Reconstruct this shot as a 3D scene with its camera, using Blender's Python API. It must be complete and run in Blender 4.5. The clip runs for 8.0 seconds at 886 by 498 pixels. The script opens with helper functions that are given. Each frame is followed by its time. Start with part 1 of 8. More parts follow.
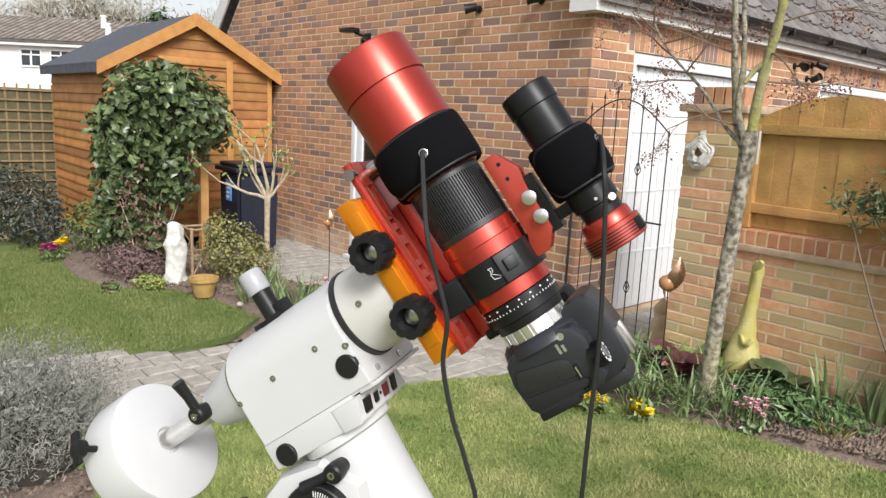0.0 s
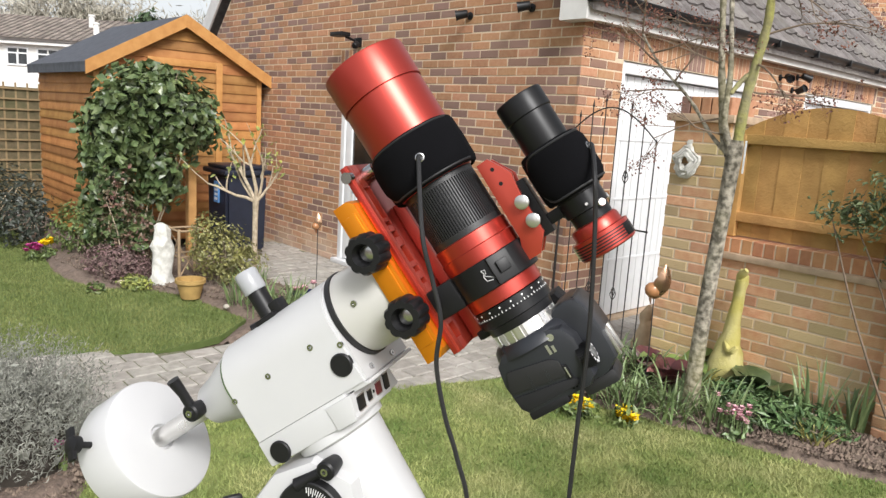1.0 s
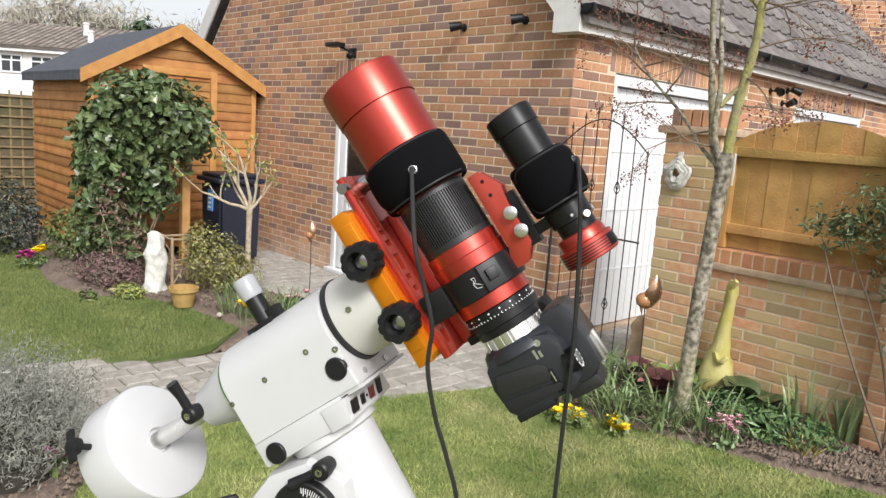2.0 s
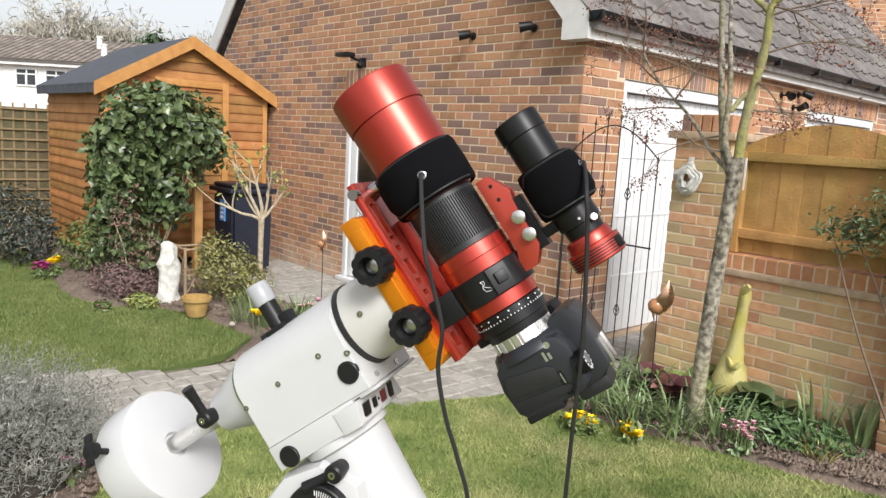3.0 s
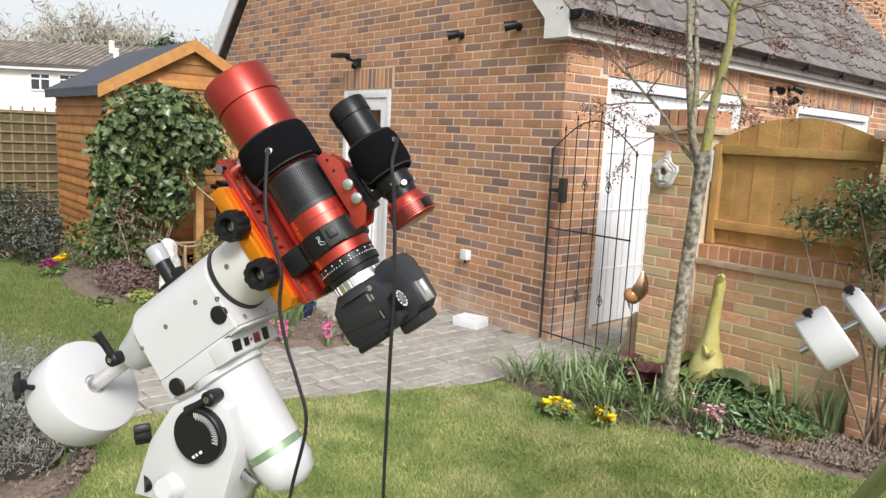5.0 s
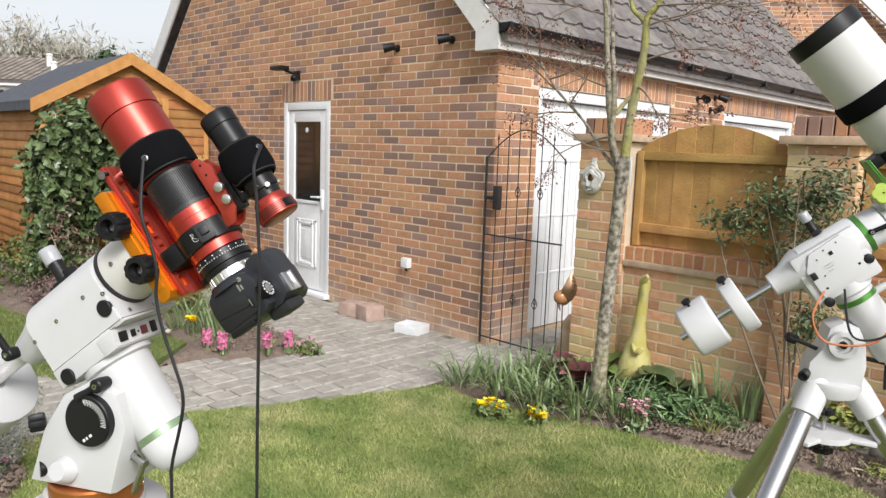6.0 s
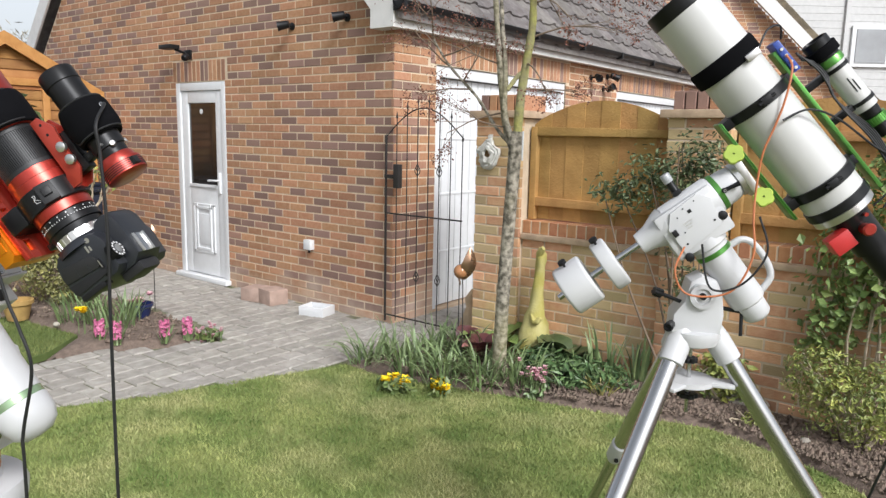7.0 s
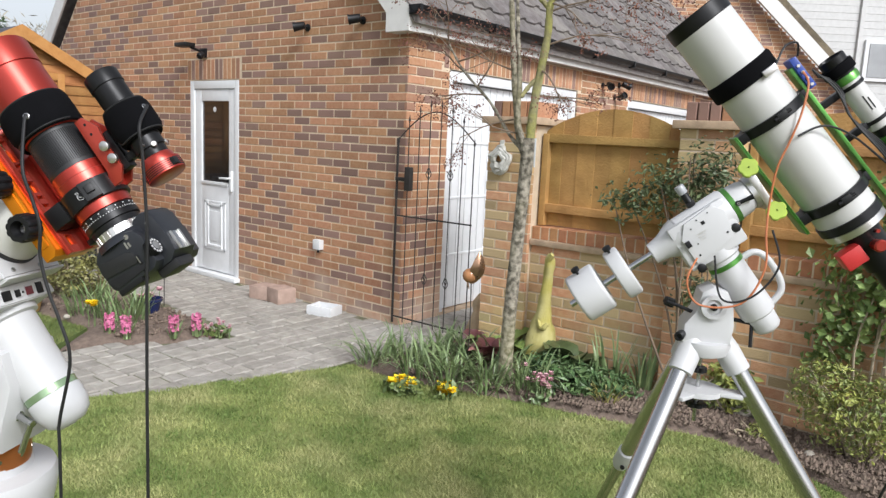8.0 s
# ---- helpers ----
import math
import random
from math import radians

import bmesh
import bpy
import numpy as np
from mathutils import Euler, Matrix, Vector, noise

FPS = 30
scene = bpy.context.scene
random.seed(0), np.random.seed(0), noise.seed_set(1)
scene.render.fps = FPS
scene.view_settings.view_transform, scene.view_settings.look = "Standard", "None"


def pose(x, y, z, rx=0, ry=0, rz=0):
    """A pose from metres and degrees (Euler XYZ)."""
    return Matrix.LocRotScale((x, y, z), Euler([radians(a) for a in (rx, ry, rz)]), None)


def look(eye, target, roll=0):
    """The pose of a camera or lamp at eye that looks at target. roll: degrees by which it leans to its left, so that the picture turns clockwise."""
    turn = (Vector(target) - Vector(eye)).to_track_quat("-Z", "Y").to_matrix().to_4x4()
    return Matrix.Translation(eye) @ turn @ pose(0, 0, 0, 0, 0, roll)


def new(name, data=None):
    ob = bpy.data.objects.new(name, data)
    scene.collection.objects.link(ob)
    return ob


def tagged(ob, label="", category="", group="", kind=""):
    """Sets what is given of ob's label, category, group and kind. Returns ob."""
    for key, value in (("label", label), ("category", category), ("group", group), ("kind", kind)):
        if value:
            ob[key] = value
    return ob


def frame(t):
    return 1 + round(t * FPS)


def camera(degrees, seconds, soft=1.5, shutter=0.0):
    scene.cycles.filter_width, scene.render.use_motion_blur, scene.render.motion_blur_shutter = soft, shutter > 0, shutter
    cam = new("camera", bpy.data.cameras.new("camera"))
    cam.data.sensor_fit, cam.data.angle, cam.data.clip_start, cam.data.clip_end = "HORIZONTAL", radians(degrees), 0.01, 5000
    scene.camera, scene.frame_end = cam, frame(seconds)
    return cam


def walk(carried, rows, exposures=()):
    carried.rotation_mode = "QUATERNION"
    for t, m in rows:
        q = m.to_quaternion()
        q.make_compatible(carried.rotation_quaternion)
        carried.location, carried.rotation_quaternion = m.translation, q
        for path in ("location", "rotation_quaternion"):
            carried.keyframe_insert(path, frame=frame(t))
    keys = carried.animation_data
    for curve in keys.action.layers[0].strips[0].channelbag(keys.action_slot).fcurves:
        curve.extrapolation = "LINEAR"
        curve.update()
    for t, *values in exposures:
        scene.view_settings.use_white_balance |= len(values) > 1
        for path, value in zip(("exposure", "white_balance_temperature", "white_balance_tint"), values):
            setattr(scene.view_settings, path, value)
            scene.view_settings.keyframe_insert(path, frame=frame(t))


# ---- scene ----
cam = camera(63.8, 8.0, soft=1.4)
SKY, SUN = 0.105, 2.0
EXPOSURES = [(0.0, 0.83, 6480, 10), (5.0, 0.82, 6480, 10), (6.0, 0.78, 6450, 10), (7.0, 0.71, 6250, 10), (8.0, 0.69, 6200, 10)]
PATH = [
    (0, (3.526, -4.573, 1.69), (2.057, -3.268, 1.318), 2.7),
    (0.5, (3.531, -4.578, 1.694), (2.073, -3.259, 1.327), 3.1),
    (1, (3.535, -4.59, 1.69), (2.087, -3.257, 1.334), 3.6),
    (1.5, (3.539, -4.607, 1.69), (2.097, -3.264, 1.347), 4.0),
    (2, (3.557, -4.608, 1.694), (2.117, -3.259, 1.366), 4.0),
    (3.5, (3.575, -4.616, 1.689), (2.099, -3.3, 1.388), 3.0),
    (4, (3.621, -4.612, 1.685), (2.139, -3.306, 1.371), 2.9),
    (4.2, (3.666, -4.597, 1.684), (2.18, -3.296, 1.367), 2.9),
    (5.5, (3.924, -4.562, 1.68), (2.438, -3.258, 1.379), 2.6),
    (6, (4.007, -4.55, 1.679), (2.601, -3.155, 1.404), 2.0),
    (6.5, (4.052, -4.535, 1.658), (2.753, -3.041, 1.376), 1.1),
    (7, (4.09, -4.521, 1.643), (2.873, -2.965, 1.329), 1.2),
    (7.5, (4.104, -4.526, 1.656), (2.906, -2.956, 1.345), 2.3),
    (8, (4.086, -4.564, 1.65), (2.856, -3.016, 1.344), 2.7),
]
walk(cam, [(t, look(eye, target, roll)) for t, eye, target, roll in PATH], EXPOSURES)

# ---- world and light ----
world = bpy.data.worlds.new("sky")
scene.world = world
world.use_nodes = True
wn = world.node_tree.nodes
sky = wn.new("ShaderNodeTexSky")
sky.sky_type = "NISHITA"
sky.sun_disc = False
sky.sun_elevation = radians(42)
sky.sun_rotation = radians(113.0)
sky.air_density, sky.dust_density, sky.ozone_density = 1.0, 3.0, 1.0
pale = wn.new("ShaderNodeHueSaturation")
pale.inputs["Saturation"].default_value = 0.22
world.node_tree.links.new(sky.outputs[0], pale.inputs["Color"])
world.node_tree.links.new(pale.outputs[0], wn["Background"].inputs["Color"])
wn["Background"].inputs["Strength"].default_value = SKY
sun = new("sun", bpy.data.lights.new("sun", "SUN"))
sun.data.energy, sun.data.angle, sun.data.color = SUN, radians(20), (1.0, 0.985, 0.965)
sun.matrix_world = look((8.0, -3.4, 7.8), (0, 0, 0))

# ---- materials ----


def mat(name, color, rough=0.6, metal=0.0, color2=None, var=0.25, scale=12.0, bump=0.0, bscale=150.0, rand="", dark=None,
        share=0.3, coat=0.0, spec=0.5, stain=0.0, stain_col=(0.3, 0.28, 0.2), spread=0.26, salts=0.0):
    m = bpy.data.materials.new(name)
    m.use_nodes = True
    t = m.node_tree
    n, l = t.nodes, t.links
    b = n["Principled BSDF"]
    b.inputs["Metallic"].default_value = metal
    b.inputs["Coat Weight"].default_value = coat
    b.inputs["Coat Roughness"].default_value = min(rough, 0.4)
    b.inputs["Specular IOR Level"].default_value = spec
    geo = n.new("ShaderNodeNewGeometry")
    tex = n.new("ShaderNodeTexNoise")
    tex.inputs["Scale"].default_value, tex.inputs["Detail"].default_value = scale, 6
    l.new(geo.outputs["Position"], tex.inputs["Vector"])
    mix = n.new("ShaderNodeMix")
    mix.data_type = "RGBA"
    c2 = color2 or tuple(c * (1 - var) for c in color)
    mix.inputs["A"].default_value, mix.inputs["B"].default_value = (*color, 1), (*c2, 1)
    ramp = n.new("ShaderNodeMapRange")
    ramp.inputs["From Min"].default_value, ramp.inputs["From Max"].default_value = 0.35, 0.65
    l.new(tex.outputs["Fac"], ramp.inputs["Value"])
    l.new(ramp.outputs["Result"], mix.inputs["Factor"])
    out = mix.outputs["Result"]
    if rand:
        if rand == "object":
            r = n.new("ShaderNodeObjectInfo").outputs["Random"]
        else:
            r = geo.outputs["Random Per Island"]
        if dark:
            step = n.new("ShaderNodeMapRange")
            step.inputs["From Min"].default_value, step.inputs["From Max"].default_value = share, share - 0.06
            l.new(r, step.inputs["Value"])
            d = n.new("ShaderNodeMix")
            d.data_type = "RGBA"
            d.inputs["B"].default_value = (*dark, 1)
            l.new(out, d.inputs["A"])
            l.new(step.outputs["Result"], d.inputs["Factor"])
            out = d.outputs["Result"]
        white = n.new("ShaderNodeTexWhiteNoise")
        white.noise_dimensions = "1D"
        l.new(r, white.inputs["W"])
        hsv = n.new("ShaderNodeHueSaturation")
        val = n.new("ShaderNodeMapRange")
        val.inputs["To Min"].default_value, val.inputs["To Max"].default_value = 1 - spread, 1 + spread
        l.new(white.outputs["Value"], val.inputs["Value"])
        l.new(val.outputs["Result"], hsv.inputs["Value"])
        hue = n.new("ShaderNodeMapRange")
        hue.inputs["To Min"].default_value, hue.inputs["To Max"].default_value = 0.49, 0.51
        l.new(r, hue.inputs["Value"])
        l.new(hue.outputs["Result"], hsv.inputs["Hue"])
        l.new(out, hsv.inputs["Color"])
        out = hsv.outputs["Color"]
    if stain:
        big = n.new("ShaderNodeTexNoise")
        big.inputs["Scale"].default_value, big.inputs["Detail"].default_value = 1.7, 5
        l.new(geo.outputs["Position"], big.inputs["Vector"])
        sr = n.new("ShaderNodeMapRange")
        sr.inputs["From Min"].default_value, sr.inputs["From Max"].default_value = 0.48, 0.72
        sr.inputs["To Max"].default_value = stain
        l.new(big.outputs["Fac"], sr.inputs["Value"])
        sm = n.new("ShaderNodeMix")
        sm.data_type = "RGBA"
        sm.inputs["B"].default_value = (*stain_col, 1)
        l.new(out, sm.inputs["A"])
        l.new(sr.outputs["Result"], sm.inputs["Factor"])
        out = sm.outputs["Result"]
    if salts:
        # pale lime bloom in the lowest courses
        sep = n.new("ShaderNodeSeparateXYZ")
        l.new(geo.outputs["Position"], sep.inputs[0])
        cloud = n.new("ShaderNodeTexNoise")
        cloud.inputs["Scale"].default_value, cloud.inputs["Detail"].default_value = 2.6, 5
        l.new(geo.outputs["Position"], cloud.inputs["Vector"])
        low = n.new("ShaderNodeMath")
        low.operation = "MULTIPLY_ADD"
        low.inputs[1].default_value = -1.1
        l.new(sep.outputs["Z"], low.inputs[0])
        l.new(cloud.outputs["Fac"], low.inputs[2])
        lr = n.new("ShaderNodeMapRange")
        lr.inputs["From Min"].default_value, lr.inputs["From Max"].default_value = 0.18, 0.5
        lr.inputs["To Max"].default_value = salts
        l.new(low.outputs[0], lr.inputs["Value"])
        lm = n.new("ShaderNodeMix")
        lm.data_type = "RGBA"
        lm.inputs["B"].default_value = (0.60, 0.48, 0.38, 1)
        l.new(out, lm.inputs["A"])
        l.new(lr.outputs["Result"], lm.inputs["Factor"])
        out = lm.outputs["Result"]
    l.new(out, b.inputs["Base Color"])
    rr = n.new("ShaderNodeMapRange")
    rr.inputs["To Min"].default_value, rr.inputs["To Max"].default_value = max(0, rough - 0.08), min(1, rough + 0.08)
    l.new(tex.outputs["Fac"], rr.inputs["Value"])
    l.new(rr.outputs["Result"], b.inputs["Roughness"])
    if bump:
        fine = n.new("ShaderNodeTexNoise")
        fine.inputs["Scale"].default_value, fine.inputs["Detail"].default_value = bscale, 4
        l.new(geo.outputs["Position"], fine.inputs["Vector"])
        bp = n.new("ShaderNodeBump")
        bp.inputs["Strength"].default_value, bp.inputs["Distance"].default_value = bump, min(0.01, 0.6 / bscale)
        l.new(fine.outputs["Fac"], bp.inputs["Height"])
        l.new(bp.outputs["Normal"], b.inputs["Normal"])
    return m


def leaf_mat(name, color, color2, rough=0.45, through_light=0.25):
    m = mat(name, color, rough, color2=color2, scale=9, rand="island")
    b = m.node_tree.nodes["Principled BSDF"]
    b.inputs["Transmission Weight"].default_value = 0.0
    b.inputs["Subsurface Weight"].default_value = 0.0
    return m


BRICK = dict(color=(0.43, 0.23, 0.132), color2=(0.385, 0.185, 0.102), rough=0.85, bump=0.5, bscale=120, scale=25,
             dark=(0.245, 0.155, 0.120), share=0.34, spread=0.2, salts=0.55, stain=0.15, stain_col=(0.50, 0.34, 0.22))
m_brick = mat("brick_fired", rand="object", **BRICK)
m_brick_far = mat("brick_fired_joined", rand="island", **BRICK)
GBRICK = dict(color=(0.60, 0.35, 0.21), color2=(0.54, 0.275, 0.155), rough=0.9, bump=0.6, bscale=110, scale=18,
              dark=(0.48, 0.37, 0.20), share=0.30, stain=0.55, stain_col=(0.50, 0.45, 0.19))
m_gbrick = mat("brick_garden_wall", rand="object", **GBRICK)
m_soldier = mat("brick_soldier_course", (0.46, 0.225, 0.11), 0.88, color2=(0.40, 0.18, 0.085), rand="object", spread=0.12, bump=0.5, bscale=120, scale=20, stain=0.25, stain_col=(0.42, 0.30, 0.17))
m_mortar = mat("mortar", (0.66, 0.54, 0.40), 0.95, color2=(0.57, 0.46, 0.33), bump=0.5, bscale=200, stain=0.1)
m_stone = mat("coping_stone", (0.52, 0.38, 0.26), 0.9, bump=0.5, stain=0.4)
m_white = mat("white_upvc", (0.72, 0.73, 0.74), 0.35, var=0.05, stain=0.06)
m_fascia = mat("white_fascia_paint", (0.69, 0.68, 0.66), 0.5, var=0.08, stain=0.15)
m_black = mat("black_plastic", (0.012, 0.012, 0.013), 0.42, spec=0.28, var=0.3)
m_gutter = mat("black_gutter", (0.012, 0.012, 0.013), 0.35, spec=0.28)
m_glass_dark = mat("door_glass", (0.03, 0.026, 0.022), 0.06, var=0.4, scale=3, spec=0.8)
m_tile = mat("roof_tile_concrete", (0.17, 0.155, 0.15), 0.9, color2=(0.12, 0.105, 0.10), bump=0.7, bscale=60, rand="object", stain=0.4, stain_col=(0.22, 0.205, 0.17))
m_felt = mat("roof_felt", (0.075, 0.082, 0.10), 0.85, bump=0.4, bscale=300)
m_shed = mat("shed_timber", (0.39, 0.185, 0.055), 0.7, color2=(0.30, 0.13, 0.036), bump=0.3, bscale=80, scale=6, rand="object")
m_shed_trim = mat("shed_trim_timber", (0.48, 0.24, 0.072), 0.65, color2=(0.41, 0.19, 0.052), bump=0.3, bscale=80)
m_fence = mat("fence_timber", (0.49, 0.28, 0.095), 0.8, color2=(0.38, 0.21, 0.07), spread=0.1, bump=0.5, bscale=60, scale=7, rand="object", stain=0.4, stain_col=(0.20, 0.17, 0.055))
m_oldfence = mat("old_fence_timber", (0.13, 0.098, 0.055), 0.9, color2=(0.09, 0.075, 0.04), bump=0.5, bscale=60, stain=0.4, stain_col=(0.07, 0.09, 0.03))
m_iron = mat("wrought_iron", (0.030, 0.026, 0.024), 0.6, bump=0.2)
m_grass_soil = mat("lawn_turf", (0.12, 0.165, 0.038), 0.95, color2=(0.22, 0.245, 0.078), scale=4, bump=1.0, bscale=90, stain=0.35, stain_col=(0.26, 0.24, 0.09))
m_blade = mat("grass_blade", (0.125, 0.185, 0.042), 0.75, color2=(0.33, 0.36, 0.12), scale=3.4, rand="island", stain=0.7, stain_col=(0.42, 0.39, 0.20))
m_blade_lush = mat("lush_grass_blade", (0.115, 0.152, 0.036), 0.75, color2=(0.185, 0.21, 0.065), scale=2.5, rand="island", stain=0.3, stain_col=(0.24, 0.25, 0.09))
m_turf_lush = mat("lush_turf", (0.075, 0.115, 0.024), 0.95, color2=(0.12, 0.16, 0.045), scale=4, bump=1.0, bscale=90)
m_soil = mat("bed_soil", (0.19, 0.14, 0.11), 0.98, color2=(0.12, 0.09, 0.072), bump=1.0, bscale=60, scale=30)
PAVE = dict(color=(0.355, 0.33, 0.295), color2=(0.265, 0.245, 0.215), spread=0.13, rough=0.92, bump=0.7, bscale=90, scale=14, stain=0.35, stain_col=(0.45, 0.435, 0.405))
m_pave = mat("paving_block", rand="object", **PAVE)
m_pave_far = mat("paving_block_joined", rand="island", **PAVE)
m_joint = mat("paving_joint", (0.17, 0.155, 0.11), 0.98, color2=(0.10, 0.115, 0.05), bump=0.6, scale=20)
m_bark = mat("silver_bark", (0.40, 0.36, 0.29), 0.9, color2=(0.085, 0.075, 0.055), scale=30, bump=0.9, bscale=70, stain=0.45, stain_col=(0.36, 0.34, 0.10))
m_moss_bark = mat("mossy_bark", (0.33, 0.32, 0.09), 0.9, color2=(0.20, 0.18, 0.09), scale=18, bump=0.8, bscale=70, stain=0.4, stain_col=(0.44, 0.40, 0.30))
m_twig_dark = mat("dark_twig_bark", (0.21, 0.155, 0.11), 0.9)
m_bark_pale = mat("pale_bark", (0.48, 0.40, 0.29), 0.85, color2=(0.32, 0.26, 0.18), scale=30, bump=0.5)
m_ivy = leaf_mat("ivy_leaf", (0.135, 0.175, 0.070), (0.045, 0.075, 0.028), 0.35)
m_leaf = leaf_mat("shrub_leaf", (0.152, 0.196, 0.058), (0.080, 0.116, 0.041))
m_leaf_lime = leaf_mat("lime_leaf", (0.338, 0.351, 0.085), (0.130, 0.169, 0.052))
m_strap = leaf_mat("strap_leaf", (0.21, 0.28, 0.12), (0.12, 0.175, 0.07), 0.4)
m_strap_pale = leaf_mat("pale_strap_leaf", (0.46, 0.42, 0.16), (0.33, 0.31, 0.09))
m_lav = leaf_mat("lavender_leaf", (0.30, 0.305, 0.265), (0.125, 0.125, 0.105), 0.8)
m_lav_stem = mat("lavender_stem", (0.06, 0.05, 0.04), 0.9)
m_heather = leaf_mat("heather", (0.191, 0.112, 0.112), (0.112, 0.079, 0.068), 0.8)
m_bud = leaf_mat("red_bud", (0.215, 0.085, 0.058), (0.135, 0.060, 0.042), 0.7)
m_burg = leaf_mat("burgundy_leaf", (0.112, 0.035, 0.039), (0.182, 0.070, 0.070), 0.35)
m_yellow = mat("yellow_petal", (0.85, 0.66, 0.01), 0.6, color2=(0.80, 0.52, 0.0), scale=60)
m_pink = mat("pink_petal", (0.62, 0.20, 0.34), 0.6, color2=(0.50, 0.12, 0.25), scale=60)
m_palepink = mat("pale_pink_petal", (0.72, 0.50, 0.52), 0.6, color2=(0.45, 0.16, 0.22), scale=90)
m_magenta = mat("magenta_petal", (0.45, 0.05, 0.22), 0.6, scale=60)

# rig materials
m_mount = mat("white_enamel", (0.52, 0.52, 0.525), 0.42, var=0.04, coat=0.08)
m_cream = mat("cream_enamel", (0.52, 0.51, 0.48), 0.35, var=0.04, coat=0.3)
m_red = mat("red_anodised", (0.40, 0.036, 0.022), 0.34, metal=0.7, color2=(0.37, 0.032, 0.02), scale=5, coat=0.45)
m_redplate = mat("red_anodised_plate", (0.50, 0.062, 0.036), 0.30, metal=0.6, color2=(0.44, 0.05, 0.03), scale=5, coat=0.45)
m_orange = mat("orange_anodised", (0.80, 0.27, 0.012), 0.30, metal=0.65, var=0.12)
m_copper = mat("copper_anodised", (0.62, 0.22, 0.07), 0.3, metal=0.8)
m_green = mat("green_anodised", (0.13, 0.36, 0.08), 0.3, metal=0.7)
m_palegreen = mat("pale_green_band", (0.33, 0.46, 0.28), 0.25, metal=0.6)
m_chrome = mat("brushed_steel", (0.53, 0.53, 0.53), 0.22, metal=1.0, var=0.1)
m_silver = mat("silver_ring", (0.70, 0.69, 0.67), 0.3, metal=0.9)
m_blackmetal = mat("black_anodised", (0.018, 0.018, 0.019), 0.36, spec=0.28, metal=0.4)
m_rubber = mat("black_rubber", (0.016, 0.016, 0.017), 0.48, spec=0.45, bump=0.2, bscale=600)
m_neoprene = mat("black_neoprene", (0.004, 0.004, 0.005), 0.92, spec=0.10, bump=0.5, bscale=900)
m_body = mat("camera_body_black", (0.020, 0.022, 0.027), 0.36, spec=0.5, bump=0.15, bscale=1500)
m_grip = mat("camera_grip_rubber", (0.012, 0.012, 0.014), 0.55, spec=0.4, bump=0.5, bscale=900)
m_clear = mat("frosted_cap", (0.42, 0.43, 0.45), 0.3)
m_darkred = mat("dark_red_rocker", (0.16, 0.02, 0.028), 0.3)
m_mark = mat("white_marking", (0.75, 0.75, 0.75), 0.6)
m_orangewire = mat("orange_cable_sheath", (0.55, 0.18, 0.07), 0.5)
m_blue = mat("blue_box", (0.03, 0.07, 0.35), 0.4)
m_limeplast = mat("lime_plastic", (0.42, 0.55, 0.08), 0.45)
m_redbox = mat("red_plastic", (0.50, 0.03, 0.03), 0.35)
m_tube = mat("white_tube_enamel", (0.53, 0.525, 0.51), 0.34, var=0.04, coat=0.15)

# ---- building helpers ----


def finish(name, bm, material, smooth=True):
    bm.normal_update()
    me = bpy.data.meshes.new(name)
    bm.to_mesh(me)
    bm.free()
    me.materials.append(material)
    if smooth:
        for p in me.polygons:
            p.use_smooth = True
        me.set_sharp_from_angle(angle=radians(38))
    return me


def raw(name, verts, faces, material, smooth=False):
    me = bpy.data.meshes.new(name)
    me.from_pydata(verts, [], faces)
    me.materials.append(material)
    if smooth:
        for p in me.polygons:
            p.use_smooth = True
    return me


def hang(ob, parent):
    ob.parent = parent
    if parent is not None and parent.parent is None:
        ob.matrix_parent_inverse = parent.matrix_basis.inverted()
    return ob


def thing(name, at, label, category, group="", kind=""):
    ob = new(name)
    ob.empty_display_size = 0.1
    ob.matrix_basis = Matrix.Translation(at)
    return tagged(ob, label, category, group, kind)


def part(name, bm, material, parent, label="", M=None, smooth=True):
    if M is not None:
        bm.transform(M)
    ob = new(name, finish(name, bm, material, smooth))
    if parent is not None:
        hang(ob, parent)
    return tagged(ob, label)


def single(name, bm, material, label, category, group="", kind="", M=None):
    return tagged(part(name, bm, material, None, M=M), label, category, group, kind)


def NB():
    return bmesh.new()


def box(bm, x0, x1, y0, y1, z0, z1, bev=0.0, M=None):
    c = Matrix.Translation(((x0 + x1) / 2, (y0 + y1) / 2, (z0 + z1) / 2)) @ Matrix.Diagonal((abs(x1 - x0), abs(y1 - y0), abs(z1 - z0), 1))
    g = bmesh.ops.create_cube(bm, size=1, matrix=(M @ c) if M else c)
    if bev:
        es = list({e for v in g["verts"] for e in v.link_edges})
        bmesh.ops.bevel(bm, geom=es, offset=bev, segments=2, profile=0.6, affect="EDGES")
    return bm


def lathe(bm, prof, a, d, seg=32, cap=True):
    """Turn a profile of (distance along, radius) about the line from a in direction d."""
    a, d = Vector(a), Vector(d).normalized()
    e = d.orthogonal().normalized()
    f = d.cross(e)
    rings = []
    for h, r in prof:
        rings.append([bm.verts.new(a + d * h + (e * math.cos(q) + f * math.sin(q)) * max(r, 1e-5))
                      for q in (2 * math.pi * i / seg for i in range(seg))])
    for r0, r1 in zip(rings, rings[1:]):
        for i in range(seg):
            bm.faces.new((r0[i], r0[(i + 1) % seg], r1[(i + 1) % seg], r1[i]))
    if cap:
        bm.faces.new(list(reversed(rings[0])))
        bm.faces.new(rings[-1])
    return bm


